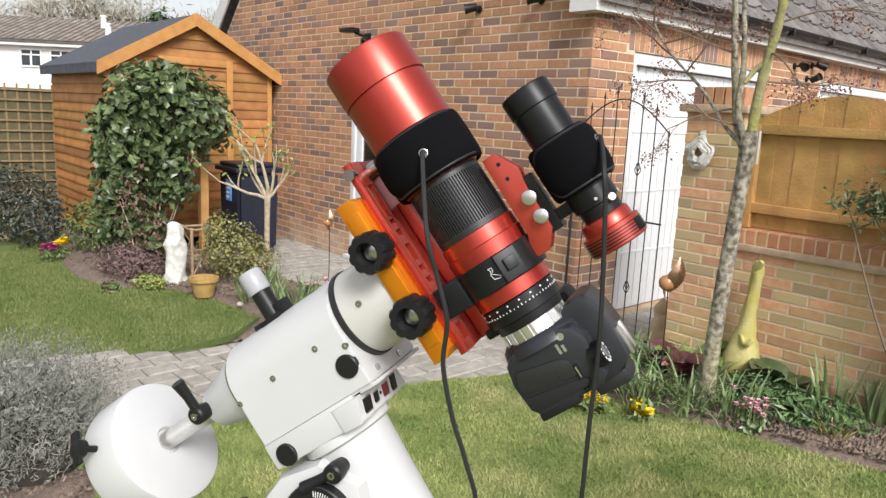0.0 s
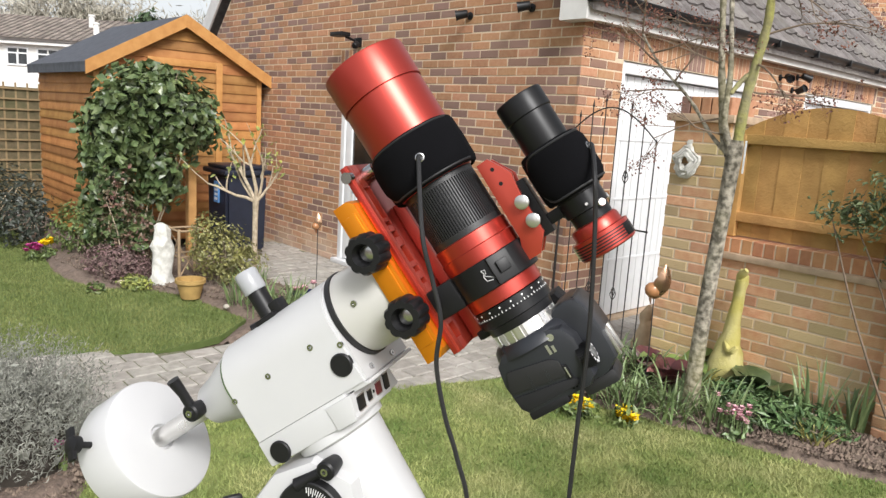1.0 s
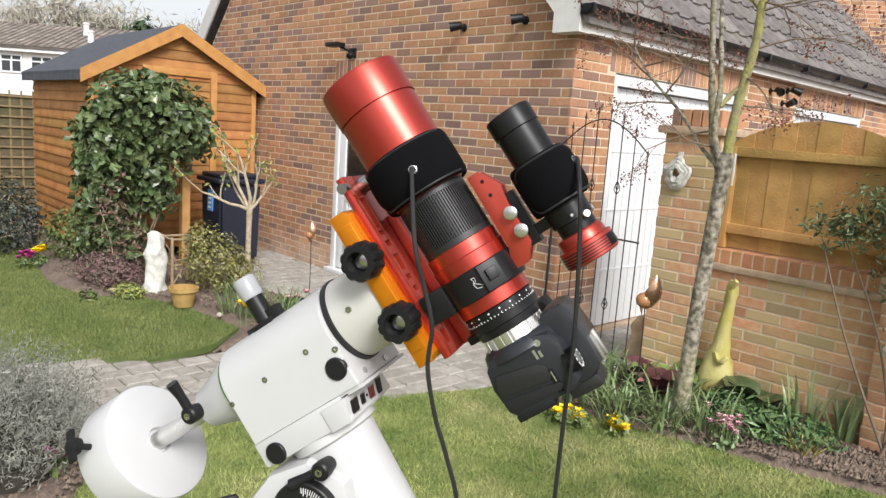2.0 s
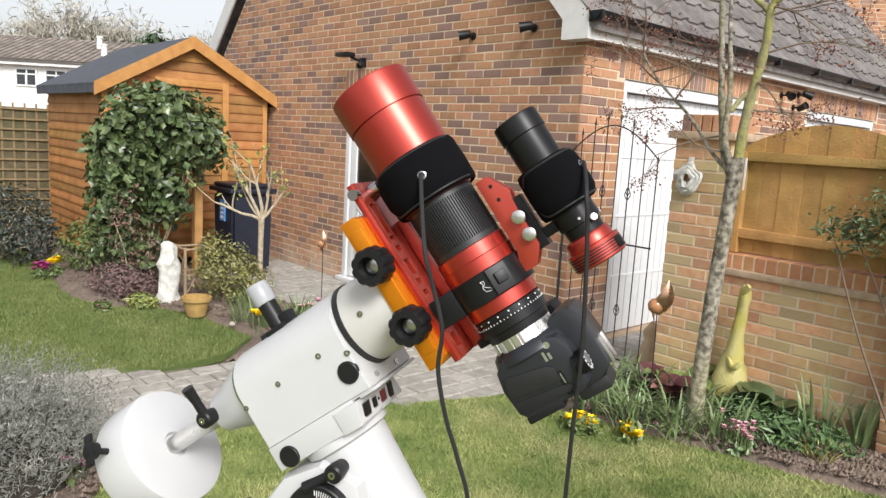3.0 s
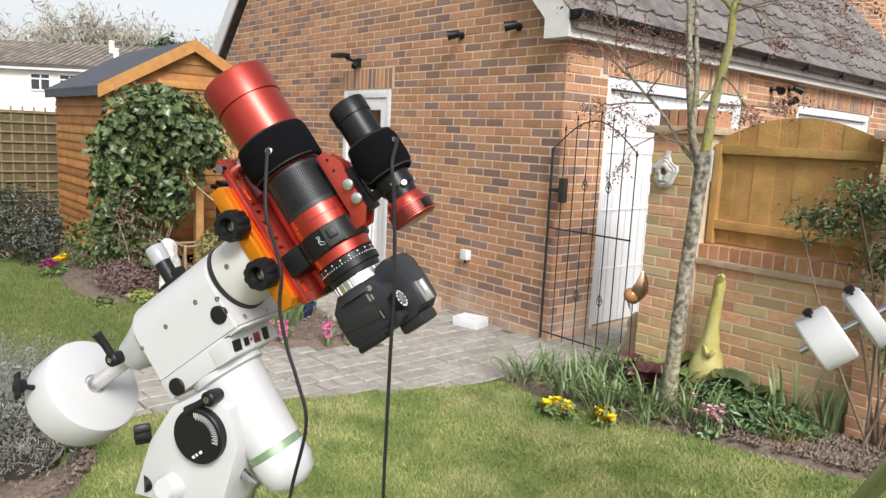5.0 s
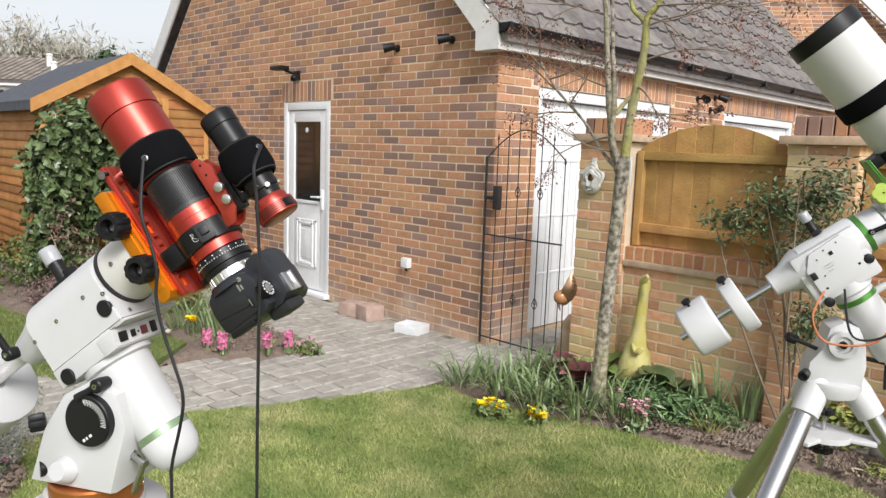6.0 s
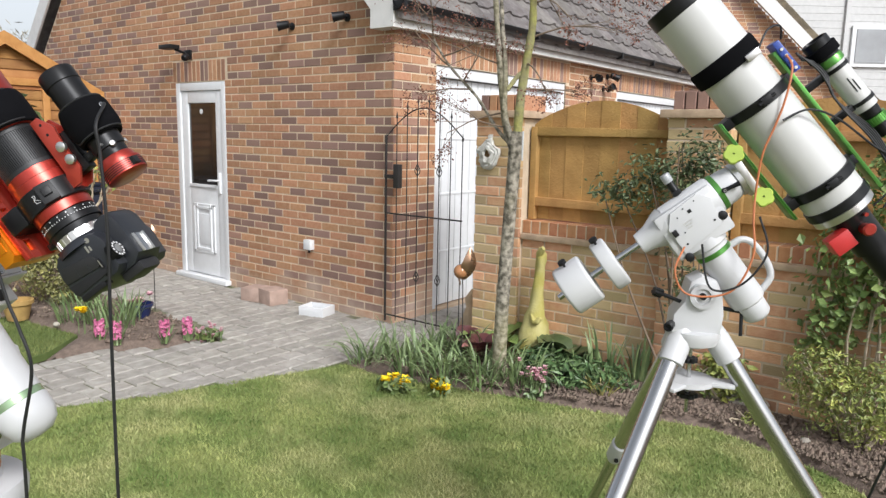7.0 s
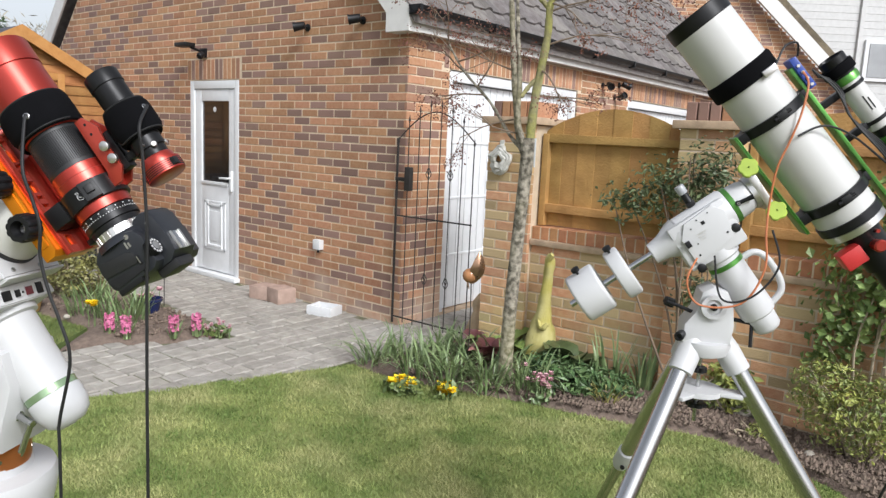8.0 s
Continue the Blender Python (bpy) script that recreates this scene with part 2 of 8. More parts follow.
def rod(bm, a, b, r, r2=None, seg=12):
    a, b = Vector(a), Vector(b)
    return lathe(bm, [(0, r), ((b - a).length, r if r2 is None else r2)], a, b - a, seg)


def tube(bm, pts, radii, seg=8):
    """A tube along points with a radius at each."""
    pts = [Vector(p) for p in pts]
    if not hasattr(radii, "__len__"):
        radii = [radii] * len(pts)
    rings = []
    d0 = (pts[1] - pts[0]).normalized()
    e = d0.orthogonal().normalized()
    for i, p in enumerate(pts):
        d = (pts[min(i + 1, len(pts) - 1)] - pts[max(i - 1, 0)]).normalized()
        e = (e - d * e.dot(d)).normalized()
        f = d.cross(e)
        rings.append([bm.verts.new(p + (e * math.cos(q) + f * math.sin(q)) * radii[i]) for q in (2 * math.pi * k / seg for k in range(seg))])
    for r0, r1 in zip(rings, rings[1:]):
        for i in range(seg):
            bm.faces.new((r0[i], r0[(i + 1) % seg], r1[(i + 1) % seg], r1[i]))
    bm.faces.new(list(reversed(rings[0])))
    bm.faces.new(rings[-1])
    return bm


def curve_pts(pts, n=8):
    """Points of a smooth curve through pts."""
    pts = [Vector(p) for p in pts]
    out = []
    for i in range(len(pts) - 1):
        p0, p1, p2, p3 = pts[max(i - 1, 0)], pts[i], pts[i + 1], pts[min(i + 2, len(pts) - 1)]
        for k in range(n):
            t = k / n
            out.append(0.5 * ((2 * p1) + (p2 - p0) * t + (2 * p0 - 5 * p1 + 4 * p2 - p3) * t * t + (3 * p1 - p0 - 3 * p2 + p3) * t ** 3))
    return out + [pts[-1]]


def prism(bm, outline, y0, y1, bev=0.0, M=None):
    """A flat outline in x, z, given a thickness along y."""
    a = [bm.verts.new((x, y0, z)) for x, z in outline]
    b = [bm.verts.new((x, y1, z)) for x, z in outline]
    n = len(a)
    fs = [bm.faces.new(a), bm.faces.new(list(reversed(b)))]
    for i in range(n):
        fs.append(bm.faces.new((a[i], b[i], b[(i + 1) % n], a[(i + 1) % n])))
    bmesh.ops.recalc_face_normals(bm, faces=fs)
    if bev:
        es = list({e for f in fs[:2] for e in f.edges})
        bmesh.ops.bevel(bm, geom=es, offset=bev, segments=2, profile=0.6, affect="EDGES")
    if M:
        bmesh.ops.transform(bm, matrix=M, verts=list({v for f in bm.faces for v in f.verts}))
    return bm


def slab(outline, z0, z1, material, name, label, category, kind="structure"):
    bm = NB()
    top = [bm.verts.new((x, y, z1)) for x, y in outline]
    low = [bm.verts.new((x, y, z0)) for x, y in outline]
    n = len(top)
    fs = [bm.faces.new(top), bm.faces.new(list(reversed(low)))]
    for i in range(n):
        fs.append(bm.faces.new((top[i], low[i], low[(i + 1) % n], top[(i + 1) % n])))
    bmesh.ops.recalc_face_normals(bm, faces=fs)
    return single(name, bm, material, label, category, kind=kind)


def inside(x, y, poly):
    c = False
    j = len(poly) - 1
    for i in range(len(poly)):
        xi, yi = poly[i]
        xj, yj = poly[j]
        if (yi > y) != (yj > y) and x < (xj - xi) * (y - yi) / (yj - yi) + xi:
            c = not c
        j = i
    return c


BV = [(0, 1), (1, 1), (1, 0), (0, 0)]


def brick_verts(l, h, d, c=0.004):
    """A brick with its face at y = 0 towards -y, its low corner at the origin."""
    f = [(c, 0, c), (l - c, 0, c), (l - c, 0, h - c), (c, 0, h - c)]
    r = [(0, c, 0), (l, c, 0), (l, c, h), (0, c, h)]
    b = [(0, d, 0), (l, d, 0), (l, d, h), (0, d, h)]
    faces = [(0, 1, 2, 3)] + [(i + 4, (i + 1) % 4 + 4, (i + 1) % 4, i) for i in range(4)] + [(i + 8, (i + 1) % 4 + 8, (i + 1) % 4 + 4, i + 4) for i in range(4)]
    return f + r + b, faces


brick_cache = {}


def lay(pieces, m_piece, m_rest, parent, turn, near, name="brick", rest="brickwork", limit=300, depth=0.03):
    """Lay pieces (x, z, length, height) on a face whose local frame is turn; those nearest to 'near' become parts, the rest one mesh."""
    rnd = random.Random(len(pieces))
    pieces = sorted(pieces, key=lambda p: (p[0] + p[2] / 2 - near[0]) ** 2 + (p[1] - near[1]) ** 2)
    for x, z, l, h in pieces[:limit]:
        key = (round(l, 3), round(h, 3), m_piece.name)
        if key not in brick_cache:
            v, f = brick_verts(l, h, depth)
            brick_cache[key] = raw(name, v, f, m_piece)
        ob = new(name, brick_cache[key])
        ob.matrix_basis = turn @ pose(x, rnd.uniform(-0.0015, 0.0015), z, 0, 0, 0)
        hang(ob, parent)
    if len(pieces) > limit:
        V, F = [], []
        for x, z, l, h in pieces[limit:]:
            v, f = brick_verts(l, h, depth)
            o = len(V)
            dy = rnd.uniform(-0.0015, 0.0015)
            V += [turn @ Vector((a + x, b + dy, c + z)) for a, b, c in v]
            F += [tuple(i + o for i in q) for q in f]
        ob = new(rest, raw(rest, V, F, m_rest))
        hang(ob, parent)
        tagged(ob, kind="stuff")


def courses(x0, x1, z0, n, holes=(), top=None, phase=0.0, L=0.215, H=0.065, J=0.010):
    """Stretcher bond between x0 and x1, from z0 up; holes are (xa, xb, za, zb); top(z) gives the limits in x."""
    out = []
    for i in range(n):
        z = z0 + i * (H + J)
        a, b = (x0, x1) if top is None else top(z + H)
        if b - a < 0.05:
            continue
        spans = [(a, b)]
        for ha, hb, za, zb in holes:
            if z + H > za + 0.01 and z < zb - 0.01:
                nxt = []
                for p, q in spans:
                    if hb <= p or ha >= q:
                        nxt.append((p, q))
                    else:
                        if ha - p > 0.03:
                            nxt.append((p, ha))
                        if q - hb > 0.03:
                            nxt.append((hb, q))
                spans = nxt
        off = phase + (0.1125 if i % 2 else 0.0)
        k = math.floor((a - off) / 0.225) - 1
        while off + k * 0.225 < b:
            p = off + k * 0.225 + J / 2
            q = p + L
            for sa, sb in spans:
                u, v = max(p, sa), min(q, sb)
                if v - u > 0.035:
                    out.append((round(u, 4), z, round(v - u, 3), H))
            k += 1
    return out


def leaf_mesh(name, centres, normals, ups, sizes, material, aspect=0.55, fold=0.15):
    """Many small folded leaves in one mesh; arrays of centres, normals, long directions and lengths."""
    c, n, u, s = (np.asarray(a, float) for a in (centres, normals, ups, sizes))
    n = n / np.linalg.norm(n, axis=1, keepdims=True)
    u = u - n * (u * n).sum(1, keepdims=True)
    u = u / (np.linalg.norm(u, axis=1, keepdims=True) + 1e-9)
    r = np.cross(u, n)
    s = s[:, None]
    tip, base = c + u * s * 0.5, c - u * s * 0.5
    mid = c + u * s * 0.05 - n * s * fold * 0.5
    lft = c - u * s * 0.05 + r * s * aspect * 0.5 + n * s * fold * 0.5
    rgt = c - u * s * 0.05 - r * s * aspect * 0.5 + n * s * fold * 0.5
    k = len(c)
    V = np.stack([base, rgt, tip, lft, mid], 1).reshape(-1, 3)
    i = np.arange(k)[:, None] * 5
    F = np.concatenate([i + [0, 1, 4], i + [1, 2, 4], i + [2, 3, 4], i + [3, 0, 4]], 1).reshape(-1, 3)
    me = bpy.data.meshes.new(name)
    me.from_pydata(V.tolist(), [], F.tolist())
    me.materials.append(material)
    return me


def rand_dirs(rng, k):
    v = rng.normal(size=(k, 3))
    return v / np.linalg.norm(v, axis=1, keepdims=True)


def crown(name, parent, blobs, k, size, material, seed, shell=0.75, droop=0.0, label="", aspect=0.6):
    """Leaves gathered near the outside of several rough blobs (centre, radii)."""
    rng = np.random.default_rng(seed)
    C, N, U = [], [], []
    vol = [b[1][0] * b[1][1] + b[1][2] * b[1][0] for b in blobs]
    for (c, r), v in zip(blobs, vol):
        q = max(6, int(k * v / sum(vol)))
        d = rand_dirs(rng, q)
        lump = np.array([noise.noise(Vector(x) * 2.3 + Vector(c) * 3) for x in d])[:, None]
        rad = (shell + (1 - shell) * rng.random((q, 1))) * (1 + 0.35 * lump) * (1 + 0.12 * rng.normal(size=(q, 1)))
        C.append(np.array(c) + d * np.array(r) * rad)
        N.append(d + rng.normal(size=(q, 3)) * 0.55 + [0, 0, 0.3])
        U.append(rng.normal(size=(q, 3)) * 0.7 + [0, 0, -droop])
    C, N, U = np.concatenate(C), np.concatenate(N), np.concatenate(U)
    me = leaf_mesh(name, C, N, U, size * (0.6 + 0.8 * rng.random(len(C))), material, aspect)
    ob = new(name, me)
    if parent is not None:
        hang(ob, parent)
    return tagged(ob, label)


def straps(name, parent, at, k, length, width, material, seed, spread=0.5, label="", bend=0.6, radius=0.06):
    """A clump of strap leaves that rise from the ground and bend over."""
    rng = np.random.default_rng(seed)
    V, F = [], []
    for _ in range(k):
        a = rng.uniform(0, 2 * math.pi)
        d = Vector((math.cos(a), math.sin(a), 0))
        s = Vector((-d.y, d.x, 0))
        root = Vector(at) + d * radius * rng.random() + s * radius * rng.normal() * 0.5
        ln, w = length * rng.uniform(0.6, 1.1), width * rng.uniform(0.7, 1.2)
        lean, bd = spread * rng.random(), bend * rng.uniform(0.3, 1.4)
        o = len(V)
        p, steps = root.copy(), 6
        for i in range(steps + 1):
            t = i / steps
            ww = w * (1 - t ** 2.5) * (0.7 + 0.6 * t if t < 0.5 else 1.0) / 2
            V += [p - s * ww, p + d * ww * 0.3 - Vector((0, 0, ww * 0.3)), p + s * ww]
            ang = lean + bd * t * t * 1.6
            p = p + (d * math.sin(ang) + Vector((0, 0, math.cos(ang)))) * (ln / steps)
        for i in range(steps):
            b = o + i * 3
            F += [(b, b + 1, b + 4, b + 3), (b + 1, b + 2, b + 5, b + 4)]
    ob = new(name, raw(name, V, F, material, True))
    if parent is not None:
        hang(ob, parent)
    return tagged(ob, label)

# ---- ground ----
PATH_EDGE = [(-0.62, -7.0), (-0.45, -4.6), (-0.30, -3.6), (-0.18, -2.76), (0.045, -2.31), (0.20, -1.855), (0.38, -1.41), (0.50, -1.05)]
BED_EDGE = [(0.50, -1.05), (0.84, -1.07), (1.17, -0.99), (1.487, -0.895), (1.83, -0.78), (2.20, -0.71), (2.53, -0.61), (2.72, -0.525), (2.88, -0.48), (3.06, -0.507), (3.24, -0.56), (3.535, -0.655), (3.723, -0.773), (3.95, -0.96), (4.5, -1.5), (5.5, -2.6)]
ground = slab([(-400, -400), (400, -400), (400, 400), (-400, 400)], -0.4, -0.06, m_soil, "ground", "bare brown earth under the garden", "ground")
LAWN = PATH_EDGE + BED_EDGE[1:] + [(9, -4), (9, -12), (-0.62, -12)]
lawn = slab(LAWN, -0.05, 0.0, m_grass_soil, "lawn_base", "mown green lawn turf beside the paving", "lawn")
LEFT = [(-0.76, -7.0), (-1.62, -4.6), (-1.503, -3.34), (-1.20, -2.87), (-1.30, -2.35), (-1.63, -1.96), (-2.1, -2.03), (-2.54, -2.08), (-3.0, -2.35), (-3.13, -2.64), (-3.6, -2.78), (-4.02, -2.80), (-4.6, -2.72), (-6.4, -2.6), (-9.3, -2.4), (-12, -3.5), (-12, -9), (-3, -9)]
LEFT = [(-1.62, -7.0)] + LEFT[1:-1] + [(-1.62, -9)]
lawn_left = slab(LEFT, -0.05, 0.0, m_turf_lush, "lawn_side", "mown green side lawn beyond the paved path", "lawn")
PAVED = [(-1.62, -7.0), (-1.62, -4.6), (-1.503, -3.34), (-1.20, -2.87), (-1.10, -2.1), (-0.82, -1.66), (-0.69, -1.28), (-1.16, -1.17), (-1.87, -1.13), (-2.9, -1.10), (-4.75, -0.85), (-4.75, 0.0), (0.0, 0.0), (0.0, 3.0), (0.84, 3.0),
         (0.84, 0.0), (0.62, -0.2), (0.52, -0.6)] + PATH_EDGE[::-1]
pavement = slab(PAVED, -0.05, -0.012, m_joint, "pavement", "weathered grey block paving with mossy joints", "paving")
BED = [(0.50, -1.05), (0.52, -0.6), (0.62, -0.2), (0.84, 0.0), (0.84, 0.06), (9, 0.06)] + [(9, -4), (5.5, -2.6)] + BED_EDGE[::-1][1:]


def soil(name, poly, h, label, seed, near=0.12):
    """A mounded soil surface over an outline."""
    xs, ys = [p[0] for p in poly], [p[1] for p in poly]
    st = 0.045
    nx, ny = int((max(xs) - min(xs)) / st) + 2, int((max(ys) - min(ys)) / st) + 2
    idx, V, F = {}, [], []
    edge = list(zip(poly, poly[1:] + poly[:1]))

    def far(x, y):
        best = 9
        for (ax, ay), (bx, by) in edge:
            dx, dy = bx - ax, by - ay
            t = max(0, min(1, ((x - ax) * dx + (y - ay) * dy) / (dx * dx + dy * dy + 1e-9)))
            best = min(best, math.hypot(x - ax - t * dx, y - ay - t * dy))
        return best
    for i in range(nx):
        for j in range(ny):
            x, y = min(xs) + i * st, min(ys) + j * st
            d = far(x, y) if inside(x, y, poly) else -far(x, y)
            if d > -0.05:
                k = min(1, max(0, d / near))
                q = noise.noise((x * 6, y * 6, seed)) * 0.02 + noise.noise((x * 21, y * 21, seed)) * 0.014
                idx[i, j] = len(V)
                V.append((x, y, -0.04 + (h + 0.03 + q) * k ** 0.6))
    for (i, j) in idx:
        q = [(i, j), (i + 1, j), (i + 1, j + 1), (i, j + 1)]
        if all(a in idx for a in q):
            F.append([idx[a] for a in q])
    return tagged(new(name, raw(name, V, F, m_soil, True)), label, "flower bed", kind="structure")


soil("bed_soil_wall", [(x, y) for x, y in BED[:5]] + [(5.6, 0.06)] + [(x, y) for x, y in BED[7:]], 0.05, "dark crumbly soil of the border along the wall", 1)
BED2 = [(-0.69, -1.28), (-0.82, -1.66), (-1.10, -2.1), (-1.25, -2.35), (-1.63, -1.96), (-2.1, -2.03), (-2.54, -2.08), (-3.0, -2.35), (-3.13, -2.64), (-3.6, -2.78), (-4.02, -2.80), (-4.6, -2.72), (-5.6, -2.6), (-5.6, -2.1), (-4.7, -1.9), (-4.6, -0.95), (-2.9, -1.10), (-1.87, -1.13), (-1.16, -1.17)]
soil("bed_soil_shed", BED2, 0.05, "dark soil of the planted bed by the shed", 2)
soil("bed_soil_lavender", [(-0.42, -3.55), (0.25, -3.62), (0.62, -3.85), (0.7, -4.6), (0.2, -5.4), (-0.5, -5.2), (-0.45, -4.4)], 0.06, "dark soil round the lavender bush", 3)


def blades(name, poly, k, seed, label, hmin=0.010, hmax=0.026, m=m_blade):
    """Short blades of mown grass scattered over an outline."""
    rng = np.random.default_rng(seed)
    xs, ys = [p[0] for p in poly], [p[1] for p in poly]
    P = np.stack([rng.uniform(max(min(xs), -9), min(max(xs), 6), k * 2), rng.uniform(max(min(ys), -5.5), max(ys), k * 2)], 1)
    P = np.array([p for p in P if inside(p[0], p[1], poly)])[:k]
    n = len(P)
    a = rng.uniform(0, 2 * math.pi, n)
    h = rng.uniform(hmin, hmax, n)
    w = rng.uniform(0.0022, 0.0045, n)
    lean = rng.normal(size=(n, 2)) * 0.014
    d = np.stack([np.cos(a), np.sin(a)], 1) * w[:, None]
    z = np.zeros((n, 1))
    V = np.stack([np.concatenate([P - d, z - 0.004], 1), np.concatenate([P + d, z - 0.004], 1), np.concatenate([P + lean, h[:, None]], 1)], 1).reshape(-1, 3)
    F = np.arange(n * 3).reshape(-1, 3)
    me = bpy.data.meshes.new(name)
    me.from_pydata(V.tolist(), [], F.tolist())
    me.materials.append(m)
    return tagged(new(name, me), label, "grass", kind="stuff")


blades("grass", PATH_EDGE[1:] + BED_EDGE[1:] + [(6.0, -3.0), (6.0, -5.5), (-0.50, -5.5)], 300000, 5, "short mown green grass with pale dry patches")
blades("grass", [p for p in LEFT if p[1] > -4.7 and p[0] > -8], 50000, 6, "short mown green grass beyond the path", 0.012, 0.034, m_blade_lush)

# ---- garage ----
SLOPE = 1.05
EAVE_Z = 2.51
GX0 = -6.64
MID = -3.32
garage = thing("garage", (-3.65, 3, 0), "brick garage with a tiled roof and white doors", "garage", kind="structure")


def gable_limits(z):
    k = max(0.0, (z - EAVE_Z) / SLOPE)
    return GX0 + k, 0.0 - k


DOOR = (-3.27, -2.36, 0.0, 2.16)
bm = NB()
wall_out = [(GX0 + 0.004, -0.1), (DOOR[0], -0.1), (DOOR[0], 2.16), (DOOR[1], 2.16), (DOOR[1], -0.1), (-0.006, -0.1), (-0.006, EAVE_Z), (MID, EAVE_Z + 3.315 * SLOPE - 0.03), (GX0 + 0.004, EAVE_Z)]
prism(bm, wall_out, 0.0035, 0.24)
wall_gable = part("wall_gable", bm, m_mortar, garage, "orange and brown stretcher-bond brick gable wall", smooth=False)
pieces = courses(GX0, 0.0, 0.0, 79, [(DOOR[0], DOOR[1], -1, 2.16), (-3.32, -2.31, 2.165, 2.385)], gable_limits)
pieces += [(-3.315 + i * 0.075, 2.167, 0.065, 0.215) for i in range(13)]
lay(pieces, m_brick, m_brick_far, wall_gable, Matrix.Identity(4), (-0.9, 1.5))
# long side with the two white garage doors
SIDE = pose(0, 0, 0, 0, 0, 90)
GD = [(0.565, 2.95), (4.31, 6.65)]
bm = NB()
for a, b, z0, z1 in ((0.24, 0.565, -0.1, EAVE_Z), (2.95, 4.31, -0.1, EAVE_Z), (6.65, 9.0, -0.1, EAVE_Z), (0.565, 2.95, 2.27, EAVE_Z), (4.31, 6.65, 2.27, EAVE_Z)):
    box(bm, -0.24, -0.0035, a, b, z0, z1)
wall_side = part("wall_side", bm, m_mortar, garage, "brick side wall above two garage doors", smooth=False)
pieces = courses(0.0, 9.0, 0.0, 34, [(0.565, 2.95, -1, 2.27), (4.31, 6.65, -1, 2.27), (0.48, 3.03, 2.27, 2.56), (4.23, 6.75, 2.27, 2.56)])
pieces += [(0.48 + i * 0.075, 2.275, 0.065, 0.215) for i in range(34)] + [(4.23 + i * 0.075, 2.275, 0.065, 0.215) for i in range(33)]
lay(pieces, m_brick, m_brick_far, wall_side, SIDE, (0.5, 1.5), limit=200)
bm = NB()
box(bm, GX0, -0.24, 8.8, 9.0, -0.1, EAVE_Z)
box(bm, GX0, GX0 + 0.24, 0.24, 8.8, -0.1, EAVE_Z)
part("wall_back", bm, m_mortar, garage, smooth=False)
for k, (a, b) in enumerate(GD):
    d = thing("garage_door", (-0.1, (a + b) / 2, 0), "white ribbed metal up-and-over garage door, shut", "garage door", kind="structure")
    bm = NB()
    box(bm, -0.14, -0.02, a + 0.002, a + 0.07, 0.019, 2.265, 0.004)
    box(bm, -0.14, -0.02, b - 0.07, b - 0.002, 0.019, 2.265, 0.004)
    box(bm, -0.14, -0.02, a + 0.07, b - 0.07, 2.17, 2.265, 0.004)
    part("frame", bm, m_white, d)
    n = 20
    w = (b - a - 0.15) / n
    for i in range(n):
        bm = NB()
        y = a + 0.075 + i * w
        box(bm, -0.11, -0.075, y + 0.004, y + w - 0.004, 0.03, 2.16, 0.006)
        part("panel", bm, m_white, d)
    part("threshold", box(NB(), -0.16, -0.004, a + 0.003, b - 0.003, -0.10, 0.018, 0.004), m_stone, d, "worn concrete threshold")
    bm = NB()
    box(bm, -0.13, -0.105, a + 0.07, b - 0.07, 0.02, 2.165)
    for z in (0.55, 1.1, 1.62):
        box(bm, -0.112, -0.068, a + 0.075, b - 0.075, z - 0.012, z + 0.012, 0.004)
    part("backing", bm, m_white, d)

# roof: two slopes, each a deck with tiles on the seen one


def deck(x):
    """Height of the roof deck over a place across the gable."""
    return 2.77 + SLOPE * (0.04 - (MID + abs(x - MID)))


bm = NB()
e0, e1 = 0.16, 2 * MID - 0.16
prism(bm, [(e0, deck(e0) - 0.08), (MID, deck(MID) - 0.08), (e1, deck(e1) - 0.08), (e1, deck(e1)), (MID, deck(MID)), (e0, deck(e0))], -0.13, 9.2)
roof = part("roof", bm, m_tile, garage, "dark grey concrete tiled roof", smooth=False)
ang = math.degrees(math.atan(SLOPE))
bm = NB()
prof = [(0, 0), (0.05, 0.0), (0.075, 0.022), (0.11, 0.03), (0.145, 0.022), (0.17, 0.0), (0.30, 0.0)]
low = [bm.verts.new((x, 0.0, z)) for x, z in prof]
up = [bm.verts.new((x, 0.38, z - 0.0)) for x, z in prof]
lb = [bm.verts.new((x, 0.0, z - 0.034)) for x, z in prof]
for i in range(6):
    bm.faces.new((low[i], low[i + 1], up[i + 1], up[i]))
    bm.faces.new((lb[i], lb[i + 1], low[i + 1], low[i]))
tile = finish("tile", bm, m_tile, True)
for r in range(10):
    for c in range(30):
        y = -0.15 + c * 0.30
        u = r * 0.33
        x = 0.19 - u * math.cos(radians(ang))
        z = deck(0.19) + u * math.sin(radians(ang)) + 0.030
        ob = new("tile", tile)
        # local x runs along the eave, local y up the slope
        ex, ey = Vector((0, 1, 0)), Vector((-math.cos(radians(ang)), 0, math.sin(radians(ang))))
        ez = ex.cross(ey)
        tilt = Matrix.Rotation(radians(-4.5), 3, "X")
        M3 = Matrix((ex, ey, ez)).transposed() @ tilt
        ob.matrix_basis = Matrix.Translation((x, y, z)) @ M3.to_4x4()
        hang(ob, roof)
